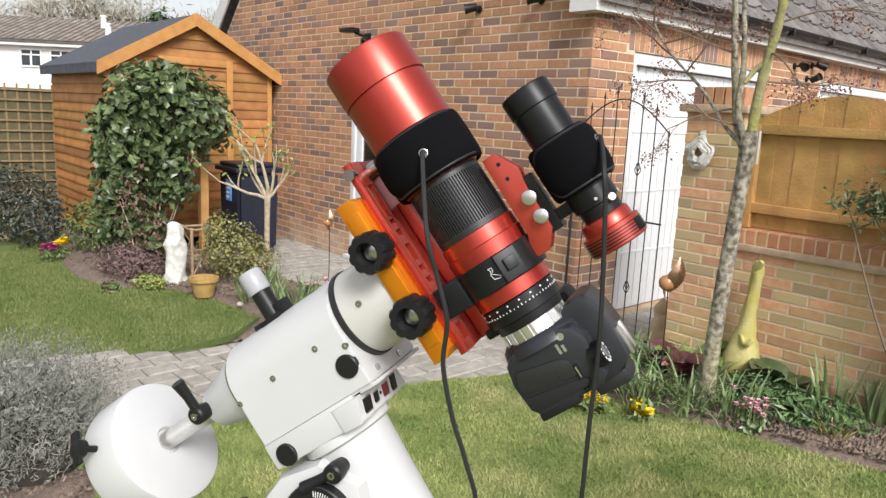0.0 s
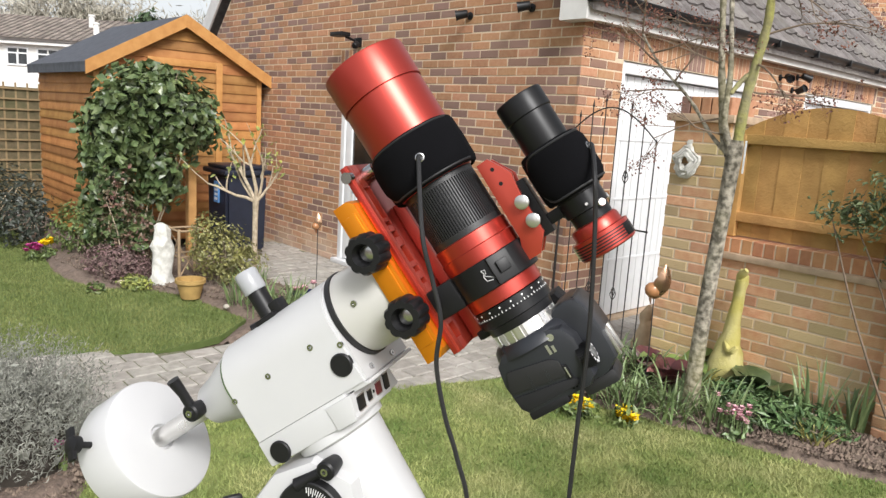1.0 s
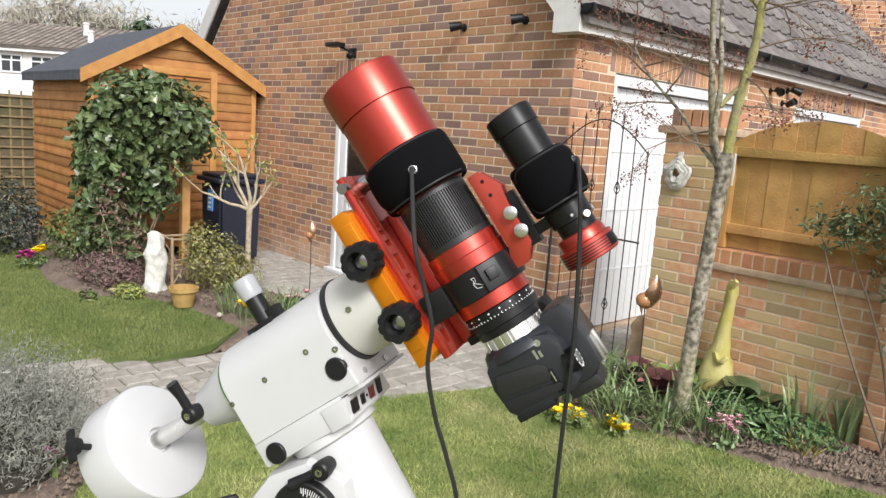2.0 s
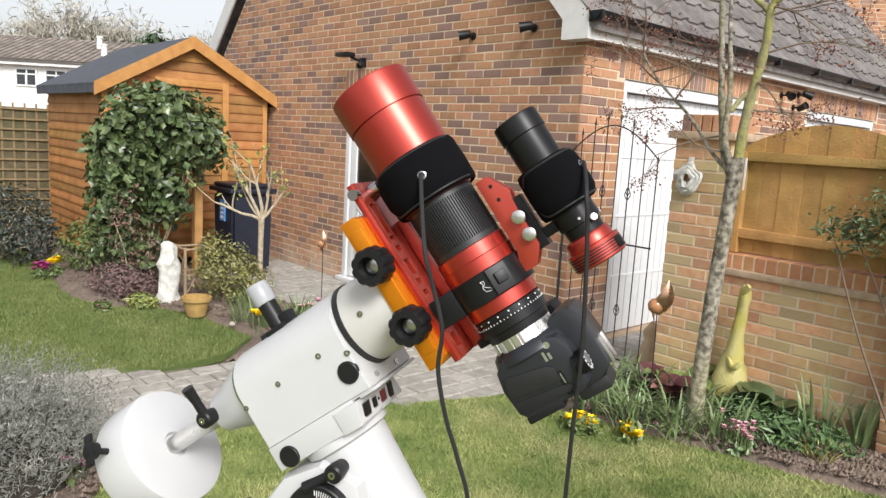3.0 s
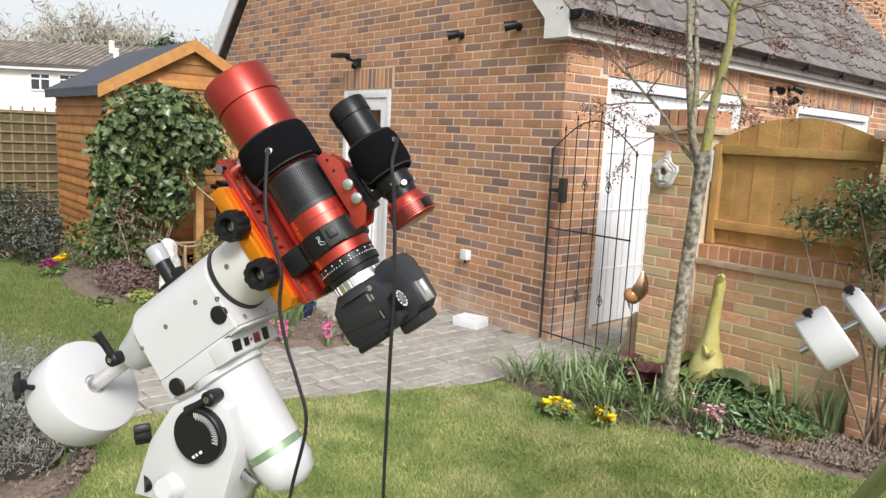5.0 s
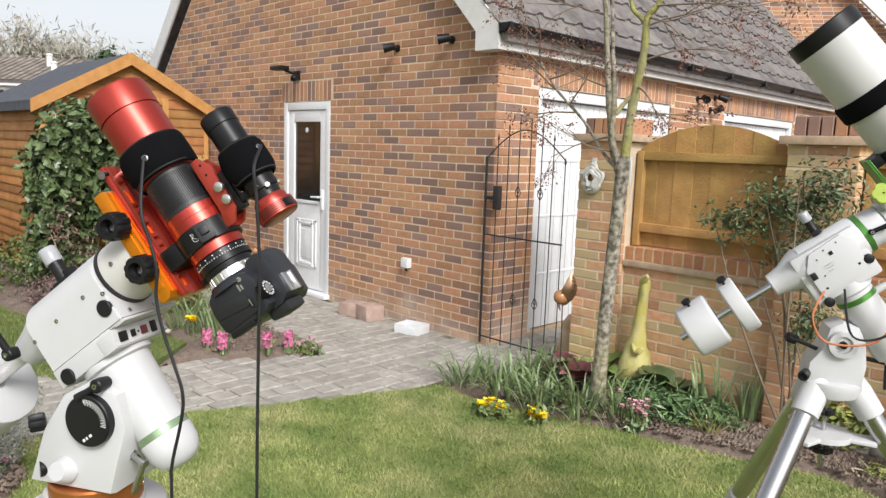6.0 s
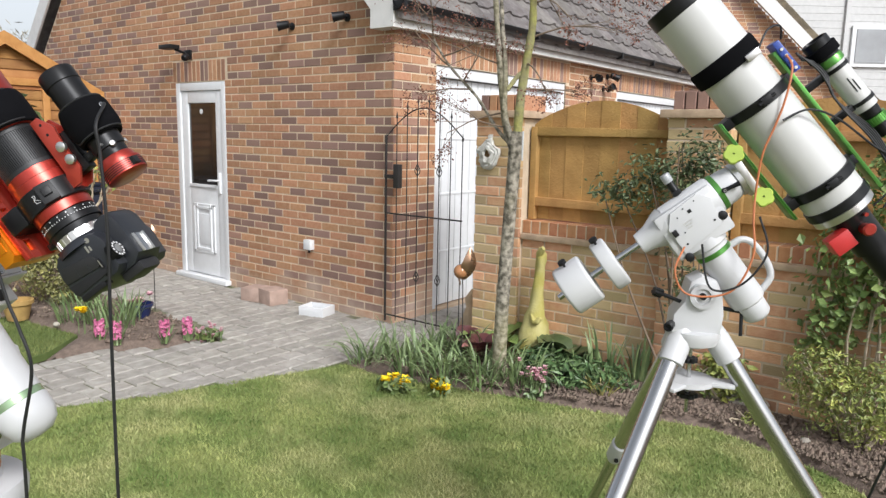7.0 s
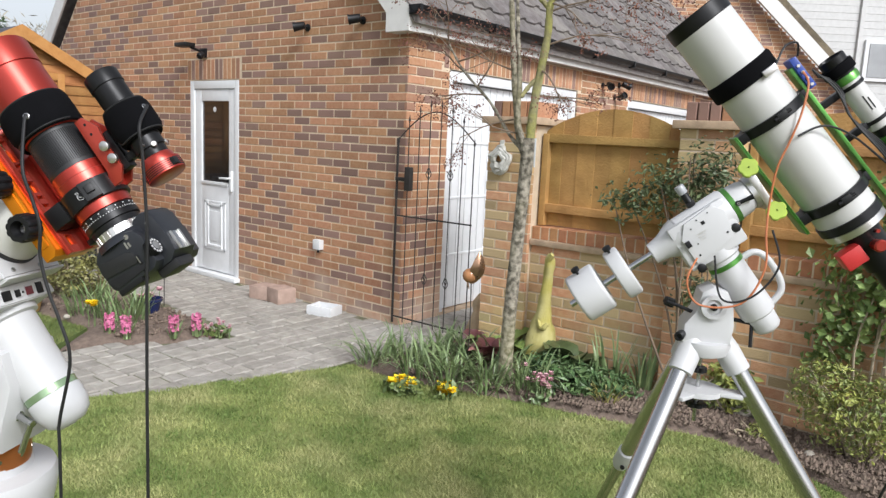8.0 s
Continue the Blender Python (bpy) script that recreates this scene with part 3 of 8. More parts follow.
# eaves: fascia, soffit, gutter, bargeboards
bm = NB()
box(bm, 0.092, 0.115, -0.119, 9.0, 2.505, 2.68, 0.003)
part("fascia", bm, m_fascia, garage, "white fascia board under the eaves")
bm = NB()
box(bm, 0.002, 0.092, 0.0, 9.0, 2.512, 2.525)
part("soffit", bm, m_fascia, garage)
bm = NB()
pts = []
for i in range(9):
    q = math.pi + math.pi * i / 8
    pts.append((0.175 + 0.056 * math.cos(q), 2.695 + 0.062 * math.sin(q)))
pts += [(x * 0.94 + 0.0105, z + 0.004) for x, z in reversed(pts)]
prism(bm, pts, -0.16, 9.0)
gutter = part("gutter", bm, m_gutter, garage, "black half-round gutter")
bm = NB()
for y in (-0.15, 0.9, 1.9, 2.9, 3.9, 4.9, 5.9):
    box(bm, 0.1155, 0.238, y, y + 0.035, 2.622, 2.70, 0.004)
part("gutter_bracket", bm, m_gutter, gutter)


def barge(side):
    """A white bargeboard with a box end at the eave."""
    bm = NB()
    sg = 1 if side > 0 else -1
    def across(x):
        return x if sg > 0 else 2 * MID - x
    low = 2.655 + SLOPE * (-0.14 - MID)
    o = [(0.115, 2.50), (0.115, 2.69), (MID, deck(MID) - 0.005), (MID, low), (-0.14, 2.655), (-0.14, 2.50)]
    prism(bm, [(across(x), z) for x, z in o], -0.145, -0.12)
    box(bm, min(across(-0.14), across(0.115)), max(across(-0.14), across(0.115)), -0.12, 0.0, 2.50, 2.511)
    bm.normal_update()
    part("bargeboard", bm, m_fascia, garage, "white bargeboard with a boxed end")


barge(1)
barge(-1)

# garage side door
door = thing("door_1", (-2.8, 0, 0), "white plastic back door with a dark glass pane, shut", "door", kind="structure")
dx0, dx1 = DOOR[0] + 0.003, DOOR[1] - 0.003
bm = NB()
box(bm, dx0, dx0 + 0.075, 0.0, 0.09, 0.05, 2.155, 0.006)
box(bm, dx1 - 0.075, dx1, 0.0, 0.09, 0.05, 2.155, 0.006)
box(bm, dx0 + 0.075, dx1 - 0.075, 0.0, 0.09, 2.07, 2.155, 0.006)
box(bm, dx0 - 0.03, dx1 + 0.03, -0.07, 0.09, 0.0, 0.05, 0.01)
part("door_frame", bm, m_white, door)
lx0, lx1 = dx0 + 0.08, dx1 - 0.08
bm = NB()
for a, b, c, d in ((lx0, lx0 + 0.115, 0.06, 2.065), (lx1 - 0.115, lx1, 0.06, 2.065), (lx0 + 0.115, lx1 - 0.115, 1.94, 2.065), (lx0 + 0.115, lx1 - 0.115, 0.06, 1.06)):
    box(bm, a, b, 0.015, 0.065, c, d, 0.005)
leaf = part("leaf", bm, m_white, door)
bm = NB()
box(bm, lx0 + 0.113, lx1 - 0.113, 0.035, 0.045, 1.05, 1.945)
part("pane", bm, m_glass_dark, leaf, "dark glass pane")
bm = NB()
cx = (lx0 + lx1) / 2
for q, e in ((0.20, 0.0), (0.14, -0.006)):
    for a, b, c, d in ((cx - q, cx - q + 0.03, 0.30, 0.85), (cx + q - 0.03, cx + q, 0.30, 0.85), (cx - q, cx + q, 0.82, 0.85), (cx - q, cx + q, 0.30, 0.33)):
        k = 0.06 if q < 0.2 else 0
        box(bm, a, b, 0.004 + e, 0.02, c + (k if c < 0.5 else 0), d - (k if d > 0.5 and c > 0.5 else 0), 0.006)
box(bm, cx - 0.11, cx + 0.11, 0.006, 0.02, 0.40, 0.74, 0.008)
box(bm, lx0 + 0.12, lx1 - 0.12, 0.002, 0.02, 1.03, 1.065, 0.006)
part("moulding", bm, m_white, leaf)
bm = NB()
box(bm, lx1 - 0.075, lx1 - 0.04, -0.01, 0.02, 0.98, 1.20, 0.006)
tube(bm, [(lx1 - 0.058, 0.0, 1.12), (lx1 - 0.058, -0.05, 1.12), (lx1 - 0.09, -0.055, 1.12), (lx1 - 0.19, -0.05, 1.115)], 0.011)
part("door_handle", bm, m_white, leaf, "white lever handle")
bm = NB()
lathe(bm, [(0, 0.028), (0.004, 0.028)], (cx - 0.03, 0.036, 1.85), (0, -1, 0), 20)
part("sticker", bm, m_mark, leaf, "small round white sticker")

# ---- garden wall with piers, fence panel and gate ----
gwall = thing("garden_wall", (2, 0.1, 0), "weathered brick garden wall with stone coping", "wall", kind="structure")
P1 = (0.86, 1.27)
P2 = (2.36, 2.76)
bm = NB()
box(bm, P1[0] + 0.006, P1[1] - 0.006, 0.0, 0.40, -0.1, 1.78)
box(bm, P2[0] + 0.006, P2[1] - 0.006, 0.0, 0.40, -0.1, 1.78)
box(bm, P1[1] - 0.006, P2[0] + 0.006, 0.06, 0.28, -0.1, 0.885)
box(bm, P2[1] - 0.006, 9.0, 0.06, 0.28, -0.1, 0.885)
box(bm, P1[1] - 0.006, P2[0] + 0.006, 0.054, 0.26, 0.934, 1.028)
box(bm, P2[1] - 0.006, 9.0, 0.054, 0.26, 0.934, 1.028)
part("core", bm, m_mortar, gwall, smooth=False)
DN = pose(0, -0.0035, 0)
pc = courses(P1[0], P1[1], 0.0, 24, phase=0.86) + courses(P2[0], P2[1], 0.0, 24, phase=2.36)
lay(pc, m_gbrick, m_gbrick, gwall, DN, (1.5, 1.0))
lay(courses(P1[1], P2[0], 0.0, 12) + courses(P2[1], 5.2, 0.0, 12), m_gbrick, m_gbrick, gwall, pose(0, 0.0565, 0), (1.8, 0.5), limit=290)
pl = courses(-0.4, -0.0, 0.0, 24)
lay(pl, m_gbrick, m_gbrick, gwall, pose(P1[0] + 0.0025, 0, 0, 0, 0, -90), (0, 1))
lay(courses(0.0, 0.4, 0.0, 24), m_gbrick, m_gbrick, gwall, pose(P2[1] - 0.0025, 0, 0, 0, 0, 90), (0, 1))
lay([(P1[1] + 0.005 + i * 0.0755, 0.935, 0.0655, 0.095) for i in range(14)] + [(P2[1] + 0.01 + i * 0.0755, 0.935, 0.0655, 0.095) for i in range(32)], m_soldier, m_soldier, gwall, pose(0, 0.05, 0), (2, 1), depth=0.2)
for a, b in (P1, P2):
    lay([(a + 0.02 + i * 0.0755, 1.84, 0.0655, 0.115) for i in range(5)], m_brick, m_brick, gwall, pose(0, 0.02, 0), (2, 1), depth=0.34)
    bm = NB()
    box(bm, a - 0.04, b + 0.04, -0.05, 0.45, 1.785, 1.838, 0.008)
    part("pier_cap", bm, m_stone, gwall, "stone slab on a brick pier")
bm = NB()
box(bm, P1[1] + 0.002, P2[0] - 0.002, 0.02, 0.31, 0.888, 0.933, 0.008)
box(bm, P2[1] + 0.002, 9.0, 0.02, 0.31, 0.888, 0.933, 0.008)
part("coping", bm, m_stone, gwall, "thin stone coping course")


def fence_panel(x0, x1, arch, y=0.14):
    f = thing("fence_panel", ((x0 + x1) / 2, y, 1.03), "brown timber fence panel with an arched top", "fence", kind="structure")
    n = 8
    w = (x1 - x0) / n
    zt = lambda x: 1.74 + arch * math.sin(math.pi * max(0, min(1, (x - x0) / (x1 - x0)))) ** 0.8
    for i in range(n):
        a, b = x0 + i * w, x0 + (i + 1) * w + 0.008
        m = [a + (b - a) * k / 4 for k in range(5)]
        bm = NB()
        prism(bm, [(a, 1.04), (b, 1.04)] + [(q, zt(q)) for q in reversed(m)], y + 0.02 + 0.004 * (i % 2), y + 0.036 + 0.004 * (i % 2))
        part("board", bm, m_fence, f, smooth=False)
    for z in (1.14, 1.66):
        bm = NB()
        prism(bm, [(x0, z), (x1, z), (x1, z + 0.05), (x0, z + 0.065)], y - 0.025, y + 0.02, 0.004)
        part("rail", bm, m_fence, f)
    bm = NB()
    box(bm, x0 - 0.0, x0 + 0.05, y - 0.03, y + 0.06, 1.035, 1.72, 0.004)
    part("post", bm, m_fence, f)
    return f


fence_panel(P1[1] + 0.01, P2[0] - 0.005, 0.17)
fence_panel(P2[1] + 0.01, P2[1] + 1.1, 0.17)
fence_panel(P2[1] + 1.12, P2[1] + 2.4, 0.17)

gate = thing("garden_gate", (0.42, -0.03, 0), "black wrought iron garden gate with an arched top, shut", "gate", kind="structure")
gx0, gx1, gy = -0.055, 0.765, -0.035
nb = 8
for i in range(nb):
    x = gx0 + 0.01 + (gx1 - gx0 - 0.02) * i / (nb - 1)
    q = (x - gx0) / (gx1 - gx0)
    zt = 1.62 + 0.24 * math.sin(math.pi * min(1.0, q * 1.0))
    if i not in (0, nb - 1):
        zt += 0.075
    bm = NB()
    rod(bm, (x, gy, 0.05), (x, gy, zt - 0.02), 0.0044, seg=8)
    lathe(bm, [(0, 0.004), (0.012, 0.010), (0.03, 0.006), (0.06, 0.001)], (x, gy, zt - 0.03), (0, 0, 1), 8)
    b = part("bar", bm, m_iron, gate)
    if i in (3, 5):
        for z in (0.47, 1.36):
            bm = NB()
            for k in range(4):
                a0 = k * math.pi / 2
                tube(bm, [(x + 0.022 * math.sin(math.pi * j / 8) * math.cos(a0 + j * 0.25), gy + 0.022 * math.sin(math.pi * j / 8) * math.sin(a0 + j * 0.25), z - 0.05 + j * 0.0125) for j in range(9)], 0.0035, 5)
            part("basket", bm, m_iron, b)
bm = NB()
tube(bm, [(gx0 + (gx1 - gx0) * k / 20, gy, 1.62 + 0.24 * math.sin(math.pi * k / 20)) for k in range(21)], 0.0055, 8)
part("arch", bm, m_iron, gate)
for z in (0.09, 0.98):
    bm = NB()
    box(bm, gx0, gx1, gy - 0.004, gy + 0.004, z - 0.006, z + 0.006)
    part("rail", bm, m_iron, gate)
bm = NB()
box(bm, gx0 - 0.004, gx0 + 0.012, gy - 0.008, gy + 0.008, 0.03, 1.64, 0.003)
part("stile", bm, m_iron, gate)
bm = NB()
box(bm, gx0, gx0 + 0.13, gy - 0.02, gy + 0.005, 1.28, 1.31, 0.003)
box(bm, gx0 + 0.11, gx0 + 0.17, gy - 0.03, gy + 0.02, 1.2, 1.4, 0.006)
part("latch_box", bm, m_iron, gate)

# paving blocks
rng = random.Random(4)
blocks = []
x = -5.0
row = 0
while x < 1.0:
    w = 0.155
    y = -4.3 - (row % 3) * 0.07
    while y < 1.5:
        l = rng.choice((0.13, 0.17, 0.21))
        cx, cy = x + w / 2, y + l / 2
        if inside(cx, cy, PAVED):
            blocks.append((x + 0.005, y + 0.005, w - 0.010, l - 0.010))
        y += l
    x += w
    row += 1
blocks.sort(key=lambda b: (b[0] + 0.2) ** 2 + (b[1] + 1.9) ** 2)
block_cache = {}
rest_v, rest_f = [], []
for i, (x, y, w, l) in enumerate(blocks):
    v, f = brick_verts(w, l, 0.03, 0.009)
    v = [(a, c, -b) for a, b, c in v]
    z = rng.uniform(-0.004, 0.003)
    if i < 300:
        key = (round(w, 3), round(l, 3))
        if key not in block_cache:
            block_cache[key] = raw("paving_block", v, f, m_pave)
        ob = new("paving_block", block_cache[key])
        ob.matrix_basis = pose(x, y, z, rng.uniform(-1, 1), rng.uniform(-1, 1), rng.uniform(-1, 1))
        hang(ob, pavement)
    else:
        o = len(rest_v)
        rest_v += [(a + x, b + y, c + z) for a, b, c in v]
        rest_f += [tuple(q + o for q in k) for k in f]
tagged(hang(new("paving_blocks", raw("paving_blocks", rest_v, rest_f, m_pave_far)), pavement), kind="stuff")

# ---- telescopes: both mounts are parked on the pole, so they share one set of axes ----
AZ, LAT = radians(30.0), radians(52.5)
S_DIR = Vector((math.cos(AZ), math.sin(AZ), 0))
P_DIR = -S_DIR * math.cos(LAT) + Vector((0, 0, math.sin(LAT)))
D_DIR = S_DIR * math.sin(LAT) + Vector((0, 0, math.cos(LAT)))
N_DIR = D_DIR.cross(P_DIR)


def axes(a, b, c, o):
    m = Matrix((a, b, c)).transposed().to_4x4()
    m.translation = o
    return m


RO, WO = Vector((2.7005, -4.2762, 1.281)), Vector((3.105, -2.719, 1.291))
RM = axes(D_DIR, P_DIR, N_DIR, RO)
WM = axes(D_DIR, P_DIR, N_DIR, WO)
RB = axes(S_DIR, -N_DIR, Vector((0, 0, 1)), RO)
WB = axes(S_DIR, -N_DIR, Vector((0, 0, 1)), WO)
U, Vv, Wd = (1, 0, 0), (0, 1, 0), (0, 0, 1)


def lobed(bm, at, d, r, h, lobes=8, depth=0.10, hollow=0.55):
    """A lobed hand knob with a hollow face."""
    a, d = Vector(at), Vector(d).normalized()
    e = d.orthogonal().normalized()
    f = d.cross(e)
    seg = lobes * 6
    prof = [(0, 0.86), (h * 0.12, 1.0), (h * 0.85, 1.0), (h, 0.9), (h, hollow), (h * 0.45, hollow * 0.9), (h * 0.45, 0.02)]
    rings = []
    for hh, k in prof:
        ring = []
        for i in range(seg):
            q = 2 * math.pi * i / seg
            rr = r * k * ((1 - depth * (0.5 + 0.5 * math.cos(lobes * q)) ** 3) if k > 0.8 else 1)
            ring.append(bm.verts.new(a + d * hh + (e * math.cos(q) + f * math.sin(q)) * rr))
        rings.append(ring)
    for r0, r1 in zip(rings, rings[1:]):
        for i in range(seg):
            bm.faces.new((r0[i], r0[(i + 1) % seg], r1[(i + 1) % seg], r1[i]))
    bm.faces.new(list(reversed(rings[0])))
    bm.faces.new(rings[-1])
    return bm


def ribbed(bm, a, d, h, r, ribs, depth, frac=0.5):
    """A ring with grooves cut along it."""
    a, d = Vector(a), Vector(d).normalized()
    e = d.orthogonal().normalized()
    f = d.cross(e)
    loop = []
    for i in range(ribs):
        for k, rr in ((0.0, r), (frac, r), (frac + 0.05, r - depth), (0.95, r - depth)):
            q = 2 * math.pi * (i + k) / ribs
            loop.append((e * math.cos(q) + f * math.sin(q)) * rr)
    lo = [bm.verts.new(a + p) for p in loop]
    hi = [bm.verts.new(a + d * h + p) for p in loop]
    n = len(loop)
    for i in range(n):
        bm.faces.new((lo[i], lo[(i + 1) % n], hi[(i + 1) % n], hi[i]))
    bm.faces.new(list(reversed(lo)))
    bm.faces.new(hi)
    return bm


def rbox(parent, name, m, M, *b, bev=0.003, label=""):
    return part(name, box(NB(), *b, bev), m, parent, label, M)


def turned(parent, name, m, M, prof, a, d, label="", seg=48):
    return part(name, lathe(NB(), prof, a, d, seg), m, parent, label, M)


# -- the nearer equatorial mount --
mount = thing("equatorial_mount", RB @ Vector((0.19, 0, -1.281)), "white enamelled equatorial mount with counterweight on a white pier", "telescope mount")
turned(mount, "pier", m_mount, RB, [(-1.281, 0.19), (-1.26, 0.19), (-1.24, 0.09), (-0.42, 0.082), (-0.32, 0.085), (-0.215, 0.108), (-0.195, 0.110), (-0.183, 0.106), (-0.178, 0.075), (-0.150, 0.072)], (0.19, 0, 0), (0, 0, 1))
turned(mount, "azimuth_ring", m_copper, RB, [(-0.170, 0.066), (-0.167, 0.069), (-0.132, 0.069), (-0.129, 0.066)], (0.195, 0, 0), (0, 0, 1), "copper anodised azimuth ring")
bm = NB()
for q in range(12):
    a = 2 * math.pi * q / 12
    lathe(bm, [(0, 0.0035), (0.0015, 0.0035)], (0.195 + 0.0685 * math.cos(a), 0.0685 * math.sin(a), -0.15), (math.cos(a), math.sin(a), 0), 8)
part("screw", bm, m_chrome, mount, "", RB)
bm = NB()
prism(bm, [(0.120, -0.128), (0.270, -0.128), (0.283, -0.08), (0.300, -0.02), (0.285, 0.03), (0.235, 0.045), (0.19, 0.02), (0.150, -0.04)], -0.058, 0.058, 0.012)
head = part("altitude_head", bm, m_mount, mount, "", RB)
turned(mount, "latitude_dial", m_black, RM, [(0.050, 0.039), (0.0685, 0.039), (0.070, 0.0375), (0.0702, 0.030)], (0.186, -0.157, 0), Wd, "black latitude dial with white degree marks")
bm = NB()
for i in range(22):
    a = radians(-45 + i * 5.0)
    c, s = math.cos(a), math.sin(a)
    ln = 0.006 if i % 2 else 0.009
    m4 = axes(Vector((c, s, 0)), Vector((-s, c, 0)), Vector((0, 0, 1)), Vector((0.186, -0.157, 0.0703)))
    box(bm, 0.0335 - ln, 0.0335, -0.00045, 0.00045, 0, 0.0006, 0, m4)
tagged(part("dial_mark", bm, m_mark, mount, "", RM), kind="stuff")
for i, w in enumerate((0.004, 0.003, 0.005)):
    part("lettering_bar", box(NB(), 0.162 + i * 0.007, 0.162 + i * 0.007 + w, -0.179, -0.175, 0.0703, 0.0708), m_mark, mount, "", RM)
# declination body: a flat-sided box with an arched top and a stepped end
bm = NB()
arch = [(-0.058 * math.cos(math.pi * i / 24), 0.048 * math.sin(math.pi * i / 24)) for i in range(25)]
sect = [(w * (0.0535 / 0.058), v) for w, v in arch[::-1]] + [(-0.066, -0.004), (-0.066, -0.067), (0.0535, -0.067)]
lo = [bm.verts.new((0.164, v, w)) for w, v in sect]
hi = [bm.verts.new((0.321, v, w)) for w, v in sect]
bm.faces.new(lo)
bm.faces.new(list(reversed(hi)))
for i in range(len(sect)):
    j = (i + 1) % len(sect)
    bm.faces.new((lo[i], hi[i], hi[j], lo[j]))
bmesh.ops.recalc_face_normals(bm, faces=bm.faces)
bmesh.ops.bevel(bm, geom=[e for e in bm.edges if len(e.link_faces) == 2 and e.calc_face_angle() > 0.9], offset=0.003, segments=2, affect="EDGES")
part("declination_housing", bm, m_mount, mount, "", RM)
bm = NB()
box(bm, 0.1635, 0.290, -0.0945, -0.064, -0.060, 0.0532, 0.003)
part("lower_housing", bm, m_mount, mount, "", RM)
bm = NB()
box(bm, 0.300, 0.3225, -0.0695, -0.0655, -0.069, 0.050, 0.001)
part("ledge", bm, m_mount, mount, "", RM)
bm = NB()
prism(bm, [(0.262, -0.0955), (0.287, -0.0955), (0.297, -0.0690), (0.262, -0.0690)], -0.0550, 0.042, 0.0015)
pan = part("port_panel", bm, m_mount, mount, "white socket panel", RM @ Matrix(((1, 0, 0, 0), (0, 0, 1, 0), (0, -1, 0, 0), (0, 0, 0, 1))))
# the sockets sit on the leaning end face of the panel
face_n = Vector((0.0265, -0.010, 0)).normalized()
face_v = Vector((0.010, 0.0265, 0)).normalized()
for w, wd, h, mm, nm in ((0.036, 0.017, 0.015, m_black, "socket"), (0.0145, 0.010, 0.011, m_black, "socket"), (0.0035, 0.003, 0.003, m_black, "socket"), (-0.0095, 0.014, 0.013, m_darkred, "switch"), (-0.031, 0.013, 0.018, m_black, "socket")):
    bm = NB()
    sk = axes(face_n, face_v, face_n.cross(face_v), Vector((0.292, -0.0823, w)))
    box(bm, -0.0010, 0.0012, -h / 2, h / 2, -wd / 2, wd / 2, 0.0004, sk)
    part(nm, bm, mm, pan, "small red rocker switch" if nm == "switch" else "", RM)
    if h > 0.010:
        bm = NB()
        for a in (-1, 1):
            box(bm, -0.0008, 0.0016, a * (h / 2 + 0.0006) - 0.0005, a * (h / 2 + 0.0006) + 0.0005, -wd / 2, wd / 2, 0, sk)
        part("socket_rim", bm, m_silver, pan, "", RM)
for u, v, r in ((0.3065, -0.0383, 0.0125), (0.1855, -0.0839, 0.0125)):
    turned(mount, "cover_plug", m_black, RM, [(0.051, r), (0.0555, r), (0.0565, r * 0.9)], (u, v, 0), Wd, "black round cover plug", 28)
for u, v, w, d in ((0.222, -0.008, 0.0525, Wd), (0.285, -0.006, 0.0525, Wd), (0.168, -0.012, 0.0525, Wd), (0.321, -0.056, 0.030, U), (0.321, -0.058, -0.0235, U), (0.317, -0.020, 0.0525, Wd), (0.352, 0.008, 0.0465, Wd)):
    bm = NB()
    lathe(bm, [(0, 0.0034), (0.0022, 0.0034), (0.0022, 0.0016), (0.001, 0.0012)], (u, v, w), d, 14)
    part("screw", bm, m_chrome, mount, "", RM)
turned(mount, "seal_ring", m_rubber, RM, [(0.3205, 0.047), (0.3215, 0.0495), (0.3275, 0.0495), (0.3285, 0.047)], (0, 0, 0), U, "black rubber seal")
turned(mount, "saddle_cone", m_cream, RM, [(0.328, 0.0478), (0.350, 0.0475), (0.374, 0.045), (0.388, 0.043)], (0, 0, 0), U, "cream saddle base")
turned(mount, "end_cone", m_mount, RM, [(0.092, 0.018), (0.096, 0.025), (0.120, 0.031), (0.148, 0.041), (0.165, 0.044)], (0, 0, 0), U)
turned(mount, "bubble_slot", m_palegreen, RM, [(0.1560, 0.0425), (0.1565, 0.0440), (0.1600, 0.0448), (0.1605, 0.0435)], (0, 0, 0), U)
turned(mount, "counterweight_shaft", m_silver, RM, [(-0.09, 0.0105), (-0.088, 0.0115), (0.095, 0.0115)], (0, 0, 0), U, "pale steel counterweight shaft", 24)
cwt = turned(mount, "counterweight", m_mount, RM, [(-0.058, 0.020), (-0.058, 0.0715), (-0.056, 0.0755), (-0.052, 0.0768), (-0.004, 0.0768), (-0.0005, 0.0755), (0.001, 0.0725), (0.001, 0.017), (-0.004, 0.0145)], (0, 0, 0), U, "round white counterweight", 72)
bm = NB()
rd = Vector((0, 0.457, 0.889))
c0 = Vector((-0.030, 0, 0))
rod(bm, c0 + rd * 0.07, c0 + rd * 0.094, 0.004)
lathe(bm, [(0, 0.006), (0.002, 0.010), (0.012, 0.011), (0.014, 0.006)], c0 + rd * 0.090, rd, 16)
box(bm, -0.036, -0.024, -0.02, 0.02, 0.098, 0.103, 0.002, axes(Vector((1, 0, 0)), Vector((0, 0.889, -0.457)), rd, Vector((0, 0, 0))))
part("lock_knob", bm, m_black, cwt, "black wing knob", RM)


